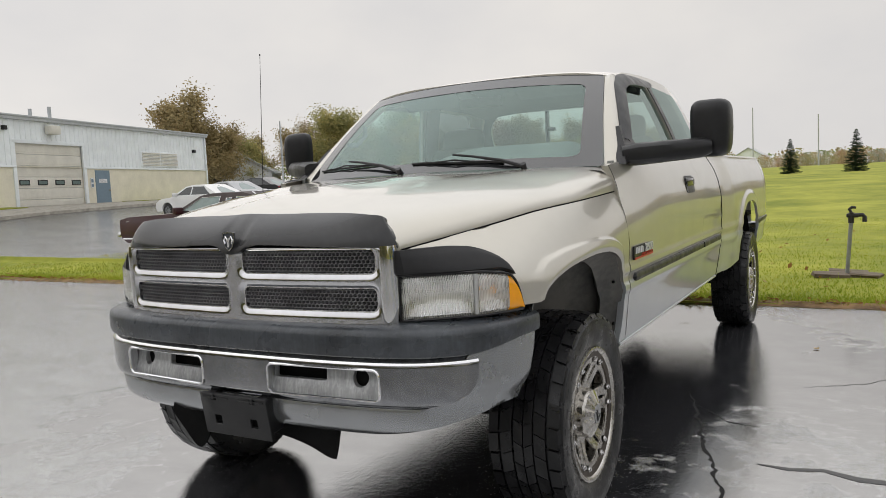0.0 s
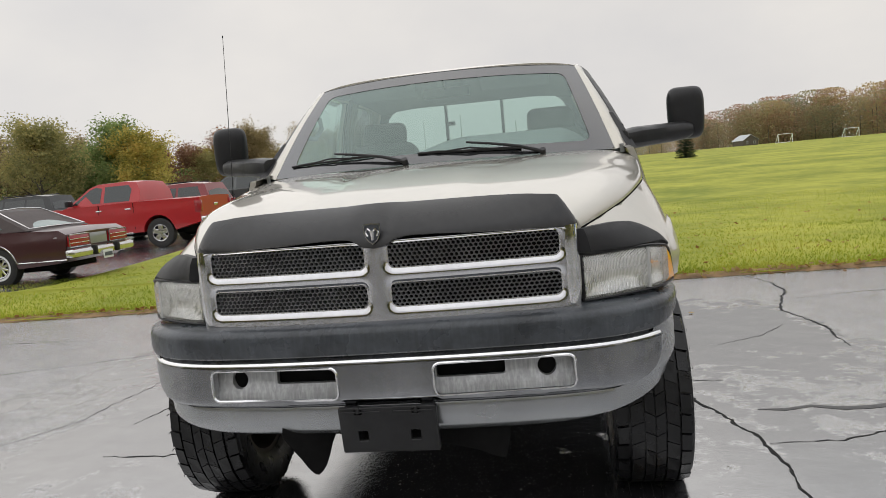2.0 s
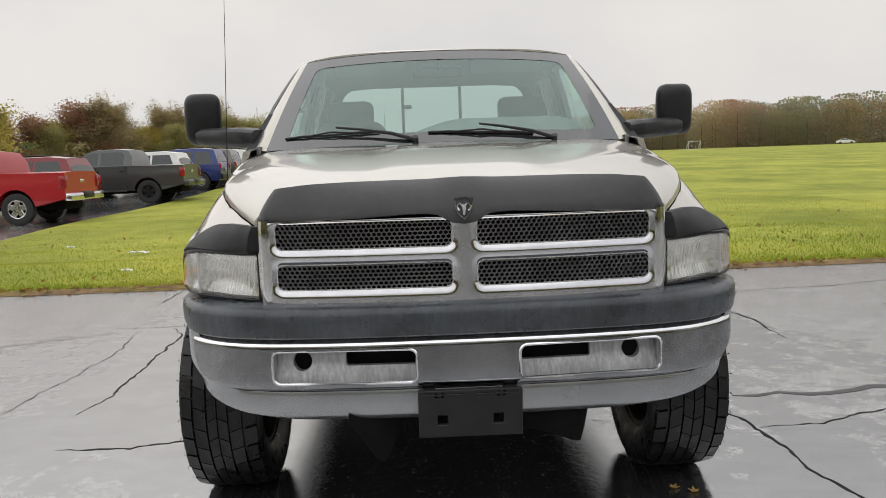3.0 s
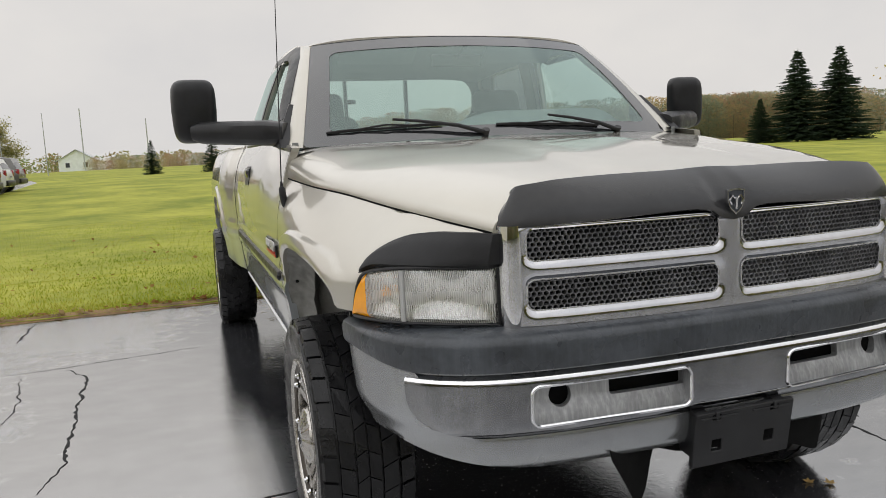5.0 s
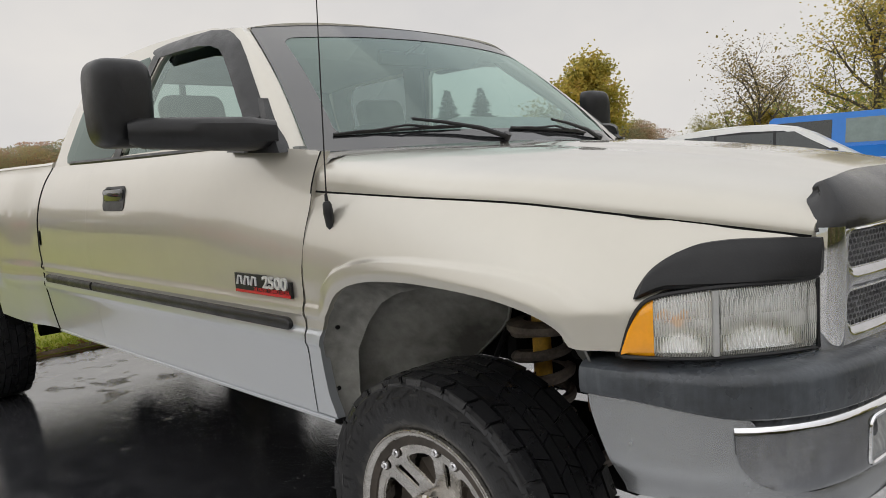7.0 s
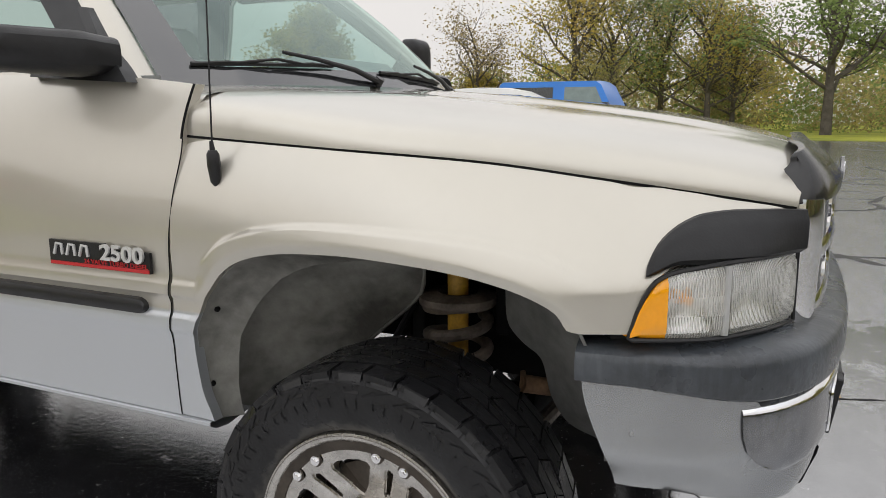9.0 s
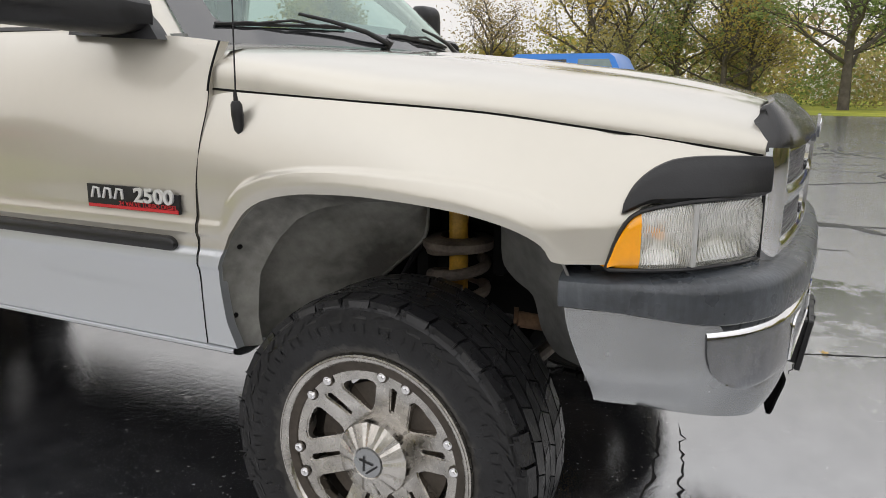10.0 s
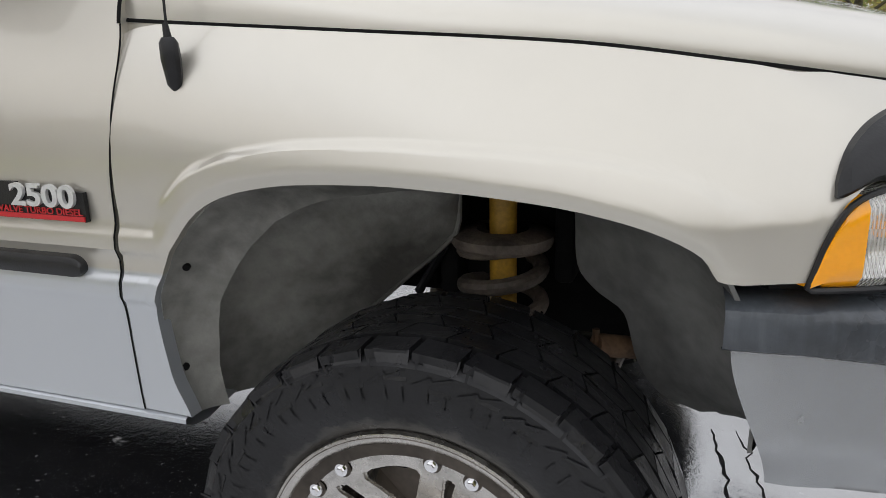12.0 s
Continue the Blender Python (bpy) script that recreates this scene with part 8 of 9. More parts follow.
NEEDLE = leaf_material("needles", [(0.045, 0.068, 0.048), (0.065, 0.095, 0.062), (0.09, 0.12, 0.075)])


def leaves_mesh(name, centers, rnd, per, spread, size, mat, long=1.6, flat=0.4):
    """Clumps of small pointed leaves round the centres."""
    verts, faces = [], []
    for c, k in centers:
        for _ in range(max(1, int(per * k))):
            o = Vector((rnd.gauss(0, spread), rnd.gauss(0, spread), rnd.gauss(0, spread * 0.75)))
            p = c + o
            d = Vector((rnd.gauss(0, 1), rnd.gauss(0, 1), rnd.gauss(0, flat) - 0.2)).normalized()
            side = d.cross(Vector((rnd.gauss(0, 1), rnd.gauss(0, 1), rnd.gauss(0, 1)))).normalized()
            s = size * rnd.uniform(0.6, 1.3)
            i = len(verts)
            verts += [p - d * s * long * 0.5, p + side * s * 0.5, p + d * s * long * 0.5, p - side * s * 0.5]
            faces.append((i, i + 1, i + 2, i + 3))
    data = bpy.data.meshes.new(name)
    data.from_pydata([tuple(v) for v in verts], [], faces)
    data.materials.append(mat)
    return data


def grow(rnd, height, trunk_r, spread, start=0.25, levels=3, lean=0.0, limbs=7, twigs=True):
    """Limbs as tapered tubes; gives the mesh and the tips where leaves sit."""
    bm = bmesh.new()
    tips = []

    def limb(p, d, length, r, level):
        pts, radii = [p.copy()], [r]
        n = 5
        for k in range(n):
            d = (d + Vector((rnd.gauss(0, 0.16), rnd.gauss(0, 0.16), rnd.gauss(0.05, 0.10)))).normalized()
            p = p + d * length / n
            pts.append(p.copy())
            radii.append(r * (1 - 0.75 * (k + 1) / n))
            if level >= 1:
                tips.append((p.copy(), 0.5 + 0.5 * level / levels))
            if level < levels and k >= 1:
                for _ in range(2 if level == 0 else 1 + (rnd.random() < 0.6)):
                    out = Vector((rnd.gauss(0, 1), rnd.gauss(0, 1), rnd.uniform(0.0, 0.7))).normalized()
                    limb(p, (d * 0.45 + out).normalized(), length * rnd.uniform(0.42, 0.62), radii[-1] * 0.7, level + 1)
        if level < levels or twigs:
            tube(bm, pts if level < 2 else pts[::2] + pts[-1:], radii if level < 2 else radii[::2] + radii[-1:], 5 if level < 2 else 3, ends=False)
    up = Vector((lean, 0, 1)).normalized()
    base = height * start
    tube(bm, [Vector((0, 0, -0.3)), Vector((0, 0, 0.15)), up * base * 0.5, up * base, up * height * 0.62], [trunk_r * 1.5, trunk_r * 1.1, trunk_r, trunk_r * 0.85, trunk_r * 0.35], 8, ends=False)
    for k in range(limbs):
        a = 2.4 * k + rnd.uniform(-0.4, 0.4)
        t = k / max(limbs - 1, 1)
        d = Vector((math.cos(a), math.sin(a), lerp(0.35, 1.5, t))).normalized()
        limb(up * lerp(base * 0.8, height * 0.60, t), d, spread * lerp(1.0, 0.75, t) * rnd.uniform(0.85, 1.15), trunk_r * 0.45, 1)
    tips.append((up * height * 0.65, 1.0))
    return bm, tips


TREE_KIND = {}


def tree(kind, label, m, height=10, spread=4.5, mat=OLIVE, per=12, size=0.22, seed=1, start=0.22, limbs=9, group="", clump=0.55, levels=3, twigs=True):
    """Deciduous tree; each kind is built once and then copied."""
    if kind not in TREE_KIND:
        rnd = random.Random(seed)
        bm, tips = grow(rnd, height, height * 0.022, spread, start, levels, limbs=limbs, twigs=twigs)
        data = mesh_of("trunk", bm, BARK)
        crown = leaves_mesh("crown", tips, rnd, per, clump, size, mat)
        t = thing("tree", label, "tree", group)
        share("trunk", data, t)
        share("crown", crown, t)
        t.matrix_basis = m
        TREE_KIND[kind] = t
        return t
    t = copy_thing(TREE_KIND[kind], m)
    t["label"] = label
    if group:
        t["group"] = group
    return t


SPRUCE = {}


def spruce(label, m, height=8.0, base=2.2, seed=3, rows=26, group="", size=0.16):
    key = (height, base)
    if key not in SPRUCE:
        rnd = random.Random(seed)
        bm = bmesh.new()
        tube(bm, [(0, 0, -0.2), (0, 0, height * 0.5), (0, 0, height)], [height * 0.018, height * 0.011, 0.01], 7, ends=False)
        verts, faces = [], []
        for k in range(rows):
            t = k / rows
            z = height * lerp(0.06, 0.98, t)
            r = base * (1 - t) ** 0.85 * rnd.uniform(0.8, 1.12) + 0.08
            n = int(lerp(24, 8, t))
            a0 = rnd.uniform(0, 6.3)
            for q in range(n):
                a = a0 + 2 * math.pi * q / n + rnd.uniform(-0.2, 0.2)
                rr = r * rnd.uniform(0.72, 1.1)
                tip = Vector((rr * math.cos(a), rr * math.sin(a), -0.22 * rr + rnd.uniform(-0.1, 0.15)))
                steps = max(4, int(rr / (size * 0.42)))
                for j in range(steps):
                    f = (j + 0.6) / steps
                    p = Vector((0, 0, z)) + tip * f + Vector((0, 0, 0.10 * rr * f * f))
                    w = size * lerp(1.3, 0.7, f)
                    for sgn in (-1, 1):
                        side = Vector((-math.sin(a), math.cos(a), 0)) * sgn
                        d = (side * rnd.uniform(0.6, 1) + tip.normalized() * rnd.uniform(0.4, 1.0) + Vector((0, 0, rnd.uniform(-0.5, 0.25)))).normalized()
                        u = d.cross(Vector((rnd.gauss(0, 0.4), rnd.gauss(0, 0.4), 1))).normalized() * w * 0.22
                        i = len(verts)
                        verts += [p - u, p + d * w * 1.5, p + u, p + d * w * 0.5 + Vector((0, 0, -w * 0.3))]
                        faces += [(i, i + 1, i + 2), (i, i + 3, i + 1)]
        crown = bpy.data.meshes.new("crown")
        crown.from_pydata([tuple(v) for v in verts], [], faces)
        crown.materials.append(NEEDLE)
        t = thing("spruce", label, "tree", group)
        part("trunk", bm, BARK, t)
        share("crown", crown, t)
        t.matrix_basis = m
        SPRUCE[key] = t
        return t
    t = copy_thing(SPRUCE[key], m)
    t.matrix_basis = m
    t["label"] = label
    return t


def stand(x, y, turn=0.0, k=1.0, z=None):
    return pose(x, y, (land(x, y) if z is None else z) - 0.05, 0, 0, turn) @ Matrix.Diagonal((k, k, k, 1))


# spruces on the field
spruce("small dark green spruce on the field", stand(-3.6, 64.5, 0, 0.37), 8.0, 2.4, rows=30, group="spruces on the field")
spruce("small dark green spruce on the field", stand(1.1, 62.7, 70, 0.42), 8.0, 2.4)
spruce("small dark green spruce on the field", stand(6.3, 61.6, 130, 0.41), 8.0, 2.4)
spruce("small dark green spruce on the field", stand(11.6, 63.2, 200, 0.42), 8.0, 2.4)
spruce("tall dark spruce, one of a pair", stand(55.6, 56.4, 20, 1.0), 9.0, 3.4, rows=34, size=0.24)
spruce("tall dark spruce, one of a pair", stand(58.9, 54.6, 110, 1.02), 9.0, 3.4)
spruce("low dark spruce beside the tall pair", stand(53.0, 58.5, 200, 0.5), 9.0, 3.4)
spruce("small spruce before the far woods", stand(66.0, 48.5, 200, 0.5), 9.0, 3.4)

# single trees
tree("gold", "tree with yellow-green autumn leaves on the field edge", stand(53.7, 37.4, 0, 0.88, 1.2), 10.5, 4.0, GOLD, 5, 0.24, 11, 0.12, 11)
tree("olive", "olive-green autumn tree beyond the car park", stand(40.6, 8.6, 40, 0.72), 12, 5.0, OLIVE, 3.2, 0.13, 5, 0.14, 12)
tree("oldgold", "tall yellowing tree beyond the car park", stand(39.2, 10.4, 0, 0.80), 13, 4.8, GOLD, 2.6, 0.13, 8, 0.16, 13, clump=0.6)
tree("bare", "almost bare grey tree beyond the car park", stand(36.2, 14.9, 0, 0.72), 9.5, 3.6, BROWN, 0.12, 0.12, 21, 0.18, 13)
tree("green", "large green tree beside the far lawn", stand(40.0, -2.2, 0, 0.95), 12, 5.4, GREEN, 3.4, 0.135, 31, 0.20, 13, clump=0.6)
for x, y, kind, turn, k in ((35.0, 17.0, "olive", 90, 0.36), (37.0, 14.8, "gold", 90, 0.36), (42.4, 6.2, "green", 200, 0.75), (41.5, 3.6, "oldgold", 120, 0.85), (42.5, -6.6, "green", 260, 0.95),
                            (44.5, -10.5, "olive", 220, 0.9), (46.5, -15.0, "green", 60, 1.0), (43.0, 2.4, "bare", 80, 1.0), (48.5, 10.5, "olive", 310, 0.65), (49.0, 3.0, "olive", 35, 0.85)):
    words = {"olive": "olive-green autumn tree beyond the car park", "oldgold": "tall yellowing tree beyond the car park", "green": "large green tree beside the far lawn",
             "gold": "tree with yellow-green autumn leaves", "bare": "almost bare grey tree beyond the car park"}
    tree(kind, words[kind], stand(x, y, turn, k, 0.0), group="trees along the car park")

# trees behind the far car park and the street
tree("brownfar", "brown autumn tree behind the warehouse", stand(-56, 49.5, 0, 0.9), 11.5, 4.6, BROWN, 7.5, 0.19, 41, 0.16, 10, twigs=False)
tree("olivefar", "olive autumn tree behind the parked cars", stand(-48, 63, 0, 0.8), 10.5, 4.6, OLIVE, 7.5, 0.20, 42, 0.10, 11, clump=0.7, twigs=False)
tree("greenfar", "dull green tree behind the parked cars", stand(-44, 70, 0, 0.8), 11.0, 4.4, GREEN, 7.5, 0.20, 43, 0.10, 11, clump=0.7, twigs=False)
tree("goldfar", "golden autumn tree behind the parked cars", stand(-41, 68, 0, 0.75), 10.0, 4.4, GOLD, 7.5, 0.20, 44, 0.10, 11, clump=0.7, twigs=False)
tree("russet", "russet autumn tree behind the parked cars", stand(-39.5, 88, 0, 0.8), 10.0, 4.2, RUSSET, 7.5, 0.19, 45, 0.15, 10, clump=0.7, twigs=False)
rnd = random.Random(77)
for i in range(34):
    t = i / 33
    x = lerp(-66, -24, t) + rnd.uniform(-1.5, 1.5)
    y = lerp(58, 104, t) + rnd.uniform(-5, 6)
    kind = rnd.choice(["olivefar", "olivefar", "greenfar", "goldfar", "brownfar", "brownfar", "brownfar", "russet"] if t > 0.5 else ["olivefar", "olivefar", "greenfar", "goldfar", "brownfar", "russet", "brownfar"])
    words = {"olivefar": "olive autumn tree behind the parked cars", "greenfar": "dull green tree behind the parked cars", "goldfar": "golden autumn tree behind the parked cars",
             "brownfar": "brown autumn tree behind the parked cars", "russet": "russet autumn tree behind the parked cars"}
    tree(kind, words[kind], stand(x, y, rnd.uniform(0, 360), rnd.uniform(0.58, 0.84)), group="trees behind the parked cars")
tree("brownfar", "tall brown autumn tree behind the warehouse", stand(-59.5, 52, 120, 0.9, 0.7), group="trees behind the parked cars")
tree("brownfar", "brown autumn tree behind the warehouse", stand(-54.0, 51.5, 210, 0.75, 0.7), group="trees behind the parked cars")


# autumn hues paled and evened out: distant haze put into the leaf colours
HAZE_A = leaf_material("far_brown_leaves", [(0.40, 0.25, 0.17), (0.44, 0.28, 0.19), (0.48, 0.31, 0.21)])
HAZE_B = leaf_material("far_olive_leaves", [(0.36, 0.32, 0.18), (0.40, 0.36, 0.20), (0.44, 0.39, 0.22)])
HAZE_D = leaf_material("far_gold_leaves", [(0.50, 0.38, 0.19), (0.54, 0.41, 0.20), (0.58, 0.44, 0.22)])
HAZE_C = leaf_material("far_green_leaves", [(0.24, 0.27, 0.18), (0.28, 0.31, 0.20), (0.32, 0.34, 0.22)])


def woods(name, label, spots, seed, mats, n=160, fine=1.0):
    """A far wood as one joined mass of clumps and stems."""
    rnd = random.Random(seed)
    verts, faces, idx = [], [], []
    for x, y, z, h, w in spots:
        own = rnd.randrange(len(mats))
        for _ in range(n):
            mi = own if rnd.random() < 0.9 else rnd.randrange(len(mats))
            a, b = rnd.uniform(0, 6.283), rnd.random() ** 0.6
            zz = rnd.uniform(0.0, 1.0)
            rad = w * math.sqrt(max(1 - ((zz - 0.42) / 0.60) ** 2, 0)) * b
            p = Vector((x + rad * math.cos(a), y + rad * math.sin(a), z + h * zz))
            s = h * rnd.uniform(0.034, 0.07) * fine
            d = Vector((rnd.gauss(0, 1), rnd.gauss(0, 1), rnd.gauss(0, 0.7))).normalized() * s
            e = d.cross(Vector((rnd.gauss(0, 1), rnd.gauss(0, 1), rnd.gauss(0, 1)))).normalized() * s * 0.7
            i = len(verts)
            verts += [p - d, p + e, p + d, p - e]
            faces.append((i, i + 1, i + 2, i + 3))
            idx.append(mi)
        i = len(verts)
        r = h * 0.012
        verts += [(x - r, y, z - 1), (x + r, y, z - 1), (x + r * 0.4, y, z + h * 0.7), (x - r * 0.4, y, z + h * 0.7)]
        faces.append((i, i + 1, i + 2, i + 3))
        idx.append(len(mats))
    data = bpy.data.meshes.new(name)
    data.from_pydata([tuple(v) for v in verts], [], faces)
    for m in mats:
        data.materials.append(m)
    data.materials.append(BARK)
    data.polygons.foreach_set("material_index", idx)
    tagged(new(name, data), label, "woods", kind="stuff")


spots = []
for i in range(400):
    t = rnd.random()
    x = lerp(-30, 330, t)
    y = lerp(262, 185, sstep(0, 330, x)) + rnd.uniform(-4, 22)
    h = (5.0 + 11.0 * sstep(8, 85, x)) * rnd.uniform(0.66, 1.06)
    spots.append((x, y, land(x, y) - 0.6, h, h * rnd.uniform(0.45, 0.7)))
woods("far_woods", "far autumn wood along the field", spots, 5, [HAZE_A, HAZE_B, HAZE_C, HAZE_D, HAZE_A, HAZE_B, HAZE_C], 1500, 0.36)
spots = []
for i in range(200):
    a = radians(lerp(178, 358, i / 199))
    # unseen taller trees added on this side to darken reflections in the paint
    close = radians(188) < a < radians(322)
    d = rnd.uniform(48, 66) if close else rnd.uniform(105, 135)
    spots.append((d * math.cos(a), -4 + d * math.sin(a), -0.5, rnd.uniform(10, 15) if close else rnd.uniform(7, 11), 4.5))
for i in range(90):
    x = rnd.uniform(-140, 20)
    spots.append((x, rnd.uniform(330, 420), 0.0, rnd.uniform(6, 11), 5.0))
woods("distant_woods", "distant trees on the horizon, and unseen trees added behind the view", spots, 6, [OLIVE, GREEN, BROWN])
# undergrowth behind the far car park and beyond the lot
spots = [(lerp(-70, -26, rnd.random()), 0, 0.6, 0, 0) for _ in range(70)]
spots = [(x, lerp(56, 100, (x + 70) / 44) + rnd.uniform(-6, 8), 0.5, rnd.uniform(2.4, 4.6), 2.4) for x, *_ in spots]
woods("thicket", "dark undergrowth behind the parked cars", spots, 7, [OLIVE, BROWN, GREEN], 230, 0.8)
spots = [(rnd.uniform(43, 54), rnd.uniform(-26, 22), -0.1, rnd.uniform(1.4, 4.6), 2.2) for _ in range(150)]
woods("hedge", "dull green and brown undergrowth beyond the car park", spots, 8, [OLIVE, GREEN, BROWN], 260, 0.6)

spots = [(rnd.uniform(60, 82), rnd.uniform(-60, 26), -0.2, rnd.uniform(4.5, 8.5), rnd.uniform(2.6, 4.2)) for _ in range(80)]
woods("back_woods", "mixed autumn trees far beyond the car park", spots, 9, [OLIVE, GOLD, BROWN, OLIVE], 420, 0.55)

# ---- warehouse across the street ----
SIDING = material("white_metal_siding", (0.80, 0.84, 0.86), 0.45, vary=0.06, scale=1.5, rough_vary=0.08)
CREAM = material("cream_wall", (0.74, 0.70, 0.57), 0.8, vary=0.08, scale=1.2, bump=0.1, bump_scale=15)
DOORW = material("overhead_door_paint", (0.66, 0.64, 0.57), 0.55, vary=0.08, scale=1.5)
BLUEDOOR = material("blue_grey_door", (0.17, 0.24, 0.30), 0.5, vary=0.06)
ROOFM = material("roof_metal", (0.42, 0.44, 0.45), 0.5, vary=0.1)
WB = Matrix.Translation((-35.3, 18.7, 0.0)) @ Matrix.Rotation(math.atan2(18.8, -5.5), 4, "Z")


def warehouse():
    t = thing("warehouse", "long low metal warehouse with white upper siding and cream base", "building")

    def p(name, bm, mat, parent=t, label="", sharp=30):
        for v in bm.verts:
            v.co = WB @ v.co
        return part(name, bm, mat, parent, label, sharp=sharp)
    z0, top = 1.0, 5.72
    base_top = 3.30
    # local x along the wall, y outwards is -y
    bm = bmesh.new()
    plate(bm, [(-30, z0 - 1.2), (19.6, z0 - 1.2), (19.6, base_top), (-30, base_top)], [[(1.45, z0 - 0.05), (6.45, z0 - 0.05), (6.45, base_top - 0.002), (1.45, base_top - 0.002)], [(7.4, z0), (8.6, z0), (8.6, z0 + 2.1), (7.4, z0 + 2.1)]], 0.25,
          lambda u, v, w: Vector((u, w, v)))
    p("base_wall", bm, CREAM)
    bm = bmesh.new()
    # ribbed siding: sheets with shallow pleats, leaving the overhead door free
    xs, x = [], -30.0
    while x < 19.6:
        xs += [(x, 0.0), (x + 0.20, 0.0), (x + 0.23, -0.03), (x + 0.30, -0.03), (x + 0.33, 0.0)]
        x += 0.36
    for a, b, zl in ((-30, 1.45, base_top), (1.45, 6.45, 4.55), (6.45, 19.7, base_top)):
        row = [(x, y) for x, y in xs if a <= x <= b]
        row = [(a, 0.0)] + row + [(min(b, 19.6), 0.0)]
        grid(bm, [[Vector((x, y - 0.03, z)) for x, y in row] for z in (zl, top)])
    p("siding", bm, SIDING, label="white ribbed metal siding", sharp=15)
    bm = bmesh.new()
    rbox(bm, (-30, -0.08, base_top - 0.05), (1.40, 0.0, base_top + 0.05), 0.01)
    rbox(bm, (6.5, -0.08, base_top - 0.05), (19.62, 0.0, base_top + 0.05), 0.01)
    p("flashing", bm, SIDING)
    bm = bmesh.new()
    rbox(bm, (-30, -0.22, top - 0.06), (19.75, 0.05, top + 0.16), 0.02)
    rbox(bm, (-30, -0.26, top + 0.10), (19.8, 0.1, top + 0.20), 0.02)
    p("gutter", bm, ROOFM, label="pale metal gutter along the eaves")
    bm = bmesh.new()
    grid(bm, [[Vector((x, 0.0, top + 0.1)), Vector((x, 14, top + 1.3)), Vector((x, 28, top + 0.1))] for x in (-30, 19.6)])
    p("roof", bm, ROOFM)
    bm = bmesh.new()
    plate(bm, [(0.25, z0 - 1.2), (28, z0 - 1.2), (28, top), (0.25, top)], [], 0.2, lambda u, v, w: Vector((19.55 - w, u, v)))
    p("end_wall", bm, SIDING)
    bm = bmesh.new()
    cyl(bm, (19.5, -0.12, z0), (19.5, -0.12, top), 0.06, n=10)
    p("downpipe", bm, SIDING)
    # overhead door in panels
    bm = bmesh.new()
    rbox(bm, (1.25, -0.06, z0 - 0.05), (1.47, 0.06, 4.62), 0.01)
    rbox(bm, (6.43, -0.06, z0 - 0.05), (6.65, 0.06, 4.62), 0.01)
    rbox(bm, (1.25, -0.06, 4.50), (6.65, 0.06, 4.70), 0.01)
    p("door_frame", bm, SIDING)
    door = None
    for k in range(6):
        bm = bmesh.new()
        za, zb = z0 + k * 0.592, z0 + (k + 1) * 0.592 - 0.015
        rbox(bm, (1.47, 0.10, za), (6.43, 0.16, zb), 0.012, None, 1)
        rbox(bm, (1.55, 0.088, za + 0.10), (6.35, 0.11, zb - 0.10), 0.008, None, 1)
        d = p("door_panel", bm, DOORW, label="dirty cream overhead door panel")
        if k == 2:
            for q in range(4):
                bm = bmesh.new()
                u = 2.05 + q * 1.27
                rbox(bm, (u - 0.36, 0.07, za + 0.15), (u + 0.36, 0.10, za + 0.43), 0.01, None, 1)
                w = p("door_window", bm, BLACK, d)
                bm = bmesh.new()
                rbox(bm, (u - 0.30, 0.06, za + 0.20), (u + 0.30, 0.075, za + 0.38), 0.004, None, 1)
                for v in bm.verts:
                    v.co = WB @ v.co
                part("pane", bm, PALEGLASS, d)
    # man door with a white notice
    bm = bmesh.new()
    rbox(bm, (7.36, -0.04, z0 - 0.02), (8.64, 0.10, z0 + 2.16), 0.02, None, 1)
    m = p("side_door", bm, BLUEDOOR, label="blue-grey steel side door")
    for lo, hi, mat, nm in (((7.62, -0.055, z0 + 1.42), (8.34, -0.035, z0 + 1.66), PLATE_W, "notice"), ((8.42, -0.10, z0 + 0.95), (8.52, -0.03, z0 + 1.05), TRIM, "door_knob")):
        bm = bmesh.new()
        rbox(bm, lo, hi, 0.006, None, 1)
        p(nm, bm, mat, m)
    for q in range(3):
        bm = bmesh.new()
        rbox(bm, (7.68, -0.060, z0 + 1.46 + q * 0.065), (8.28 - 0.1 * q, -0.054, z0 + 1.485 + q * 0.065), 0.001, None, 1)
        p("notice_line", bm, BAR_DARK, m)
    bm = bmesh.new()
    rbox(bm, (6.92, -0.05, z0 + 1.15), (7.16, -0.01, z0 + 1.72), 0.01, None, 1)
    sgn = p("wall_sign", bm, PLATE_W, label="small white and green wall sign")
    bm = bmesh.new()
    rbox(bm, (6.95, -0.058, z0 + 1.45), (7.13, -0.048, z0 + 1.66), 0.004, None, 1)
    rbox(bm, (6.95, -0.058, z0 + 1.20), (7.13, -0.048, z0 + 1.38), 0.004, None, 1)
    p("sign_field", bm, BLUEDOOR, sgn)
    # louvred vent
    bm = bmesh.new()
    rbox(bm, (11.7, -0.10, 3.42), (15.9, -0.02, 4.42), 0.02, None, 1)
    v = p("vent", bm, SIDING, label="pale louvred wall vent")
    for k in range(9):
        bm = bmesh.new()
        for a, b in ((11.85, 13.75), (13.88, 15.75)):
            rbox(bm, (a, -0.15, 3.52 + k * 0.095), (b, -0.09, 3.575 + k * 0.095), 0.01, None, 1)
        p("louvre", bm, DOORW, v)
    # flood lamp and small fittings under the eaves
    bm = bmesh.new()
    rbox(bm, (3.55, -0.55, 5.02), (4.25, -0.08, 5.48), 0.06, None, 2)
    p("flood_lamp", bm, DOORW, label="beige wall flood lamp")
    for u, z in ((0.8, 5.2), (17.9, 4.6)):
        bm = bmesh.new()
        rbox(bm, (u - 0.12, -0.25, z - 0.1), (u + 0.12, -0.03, z + 0.12), 0.03, None, 1)
        p("wall_fitting", bm, BLACK)
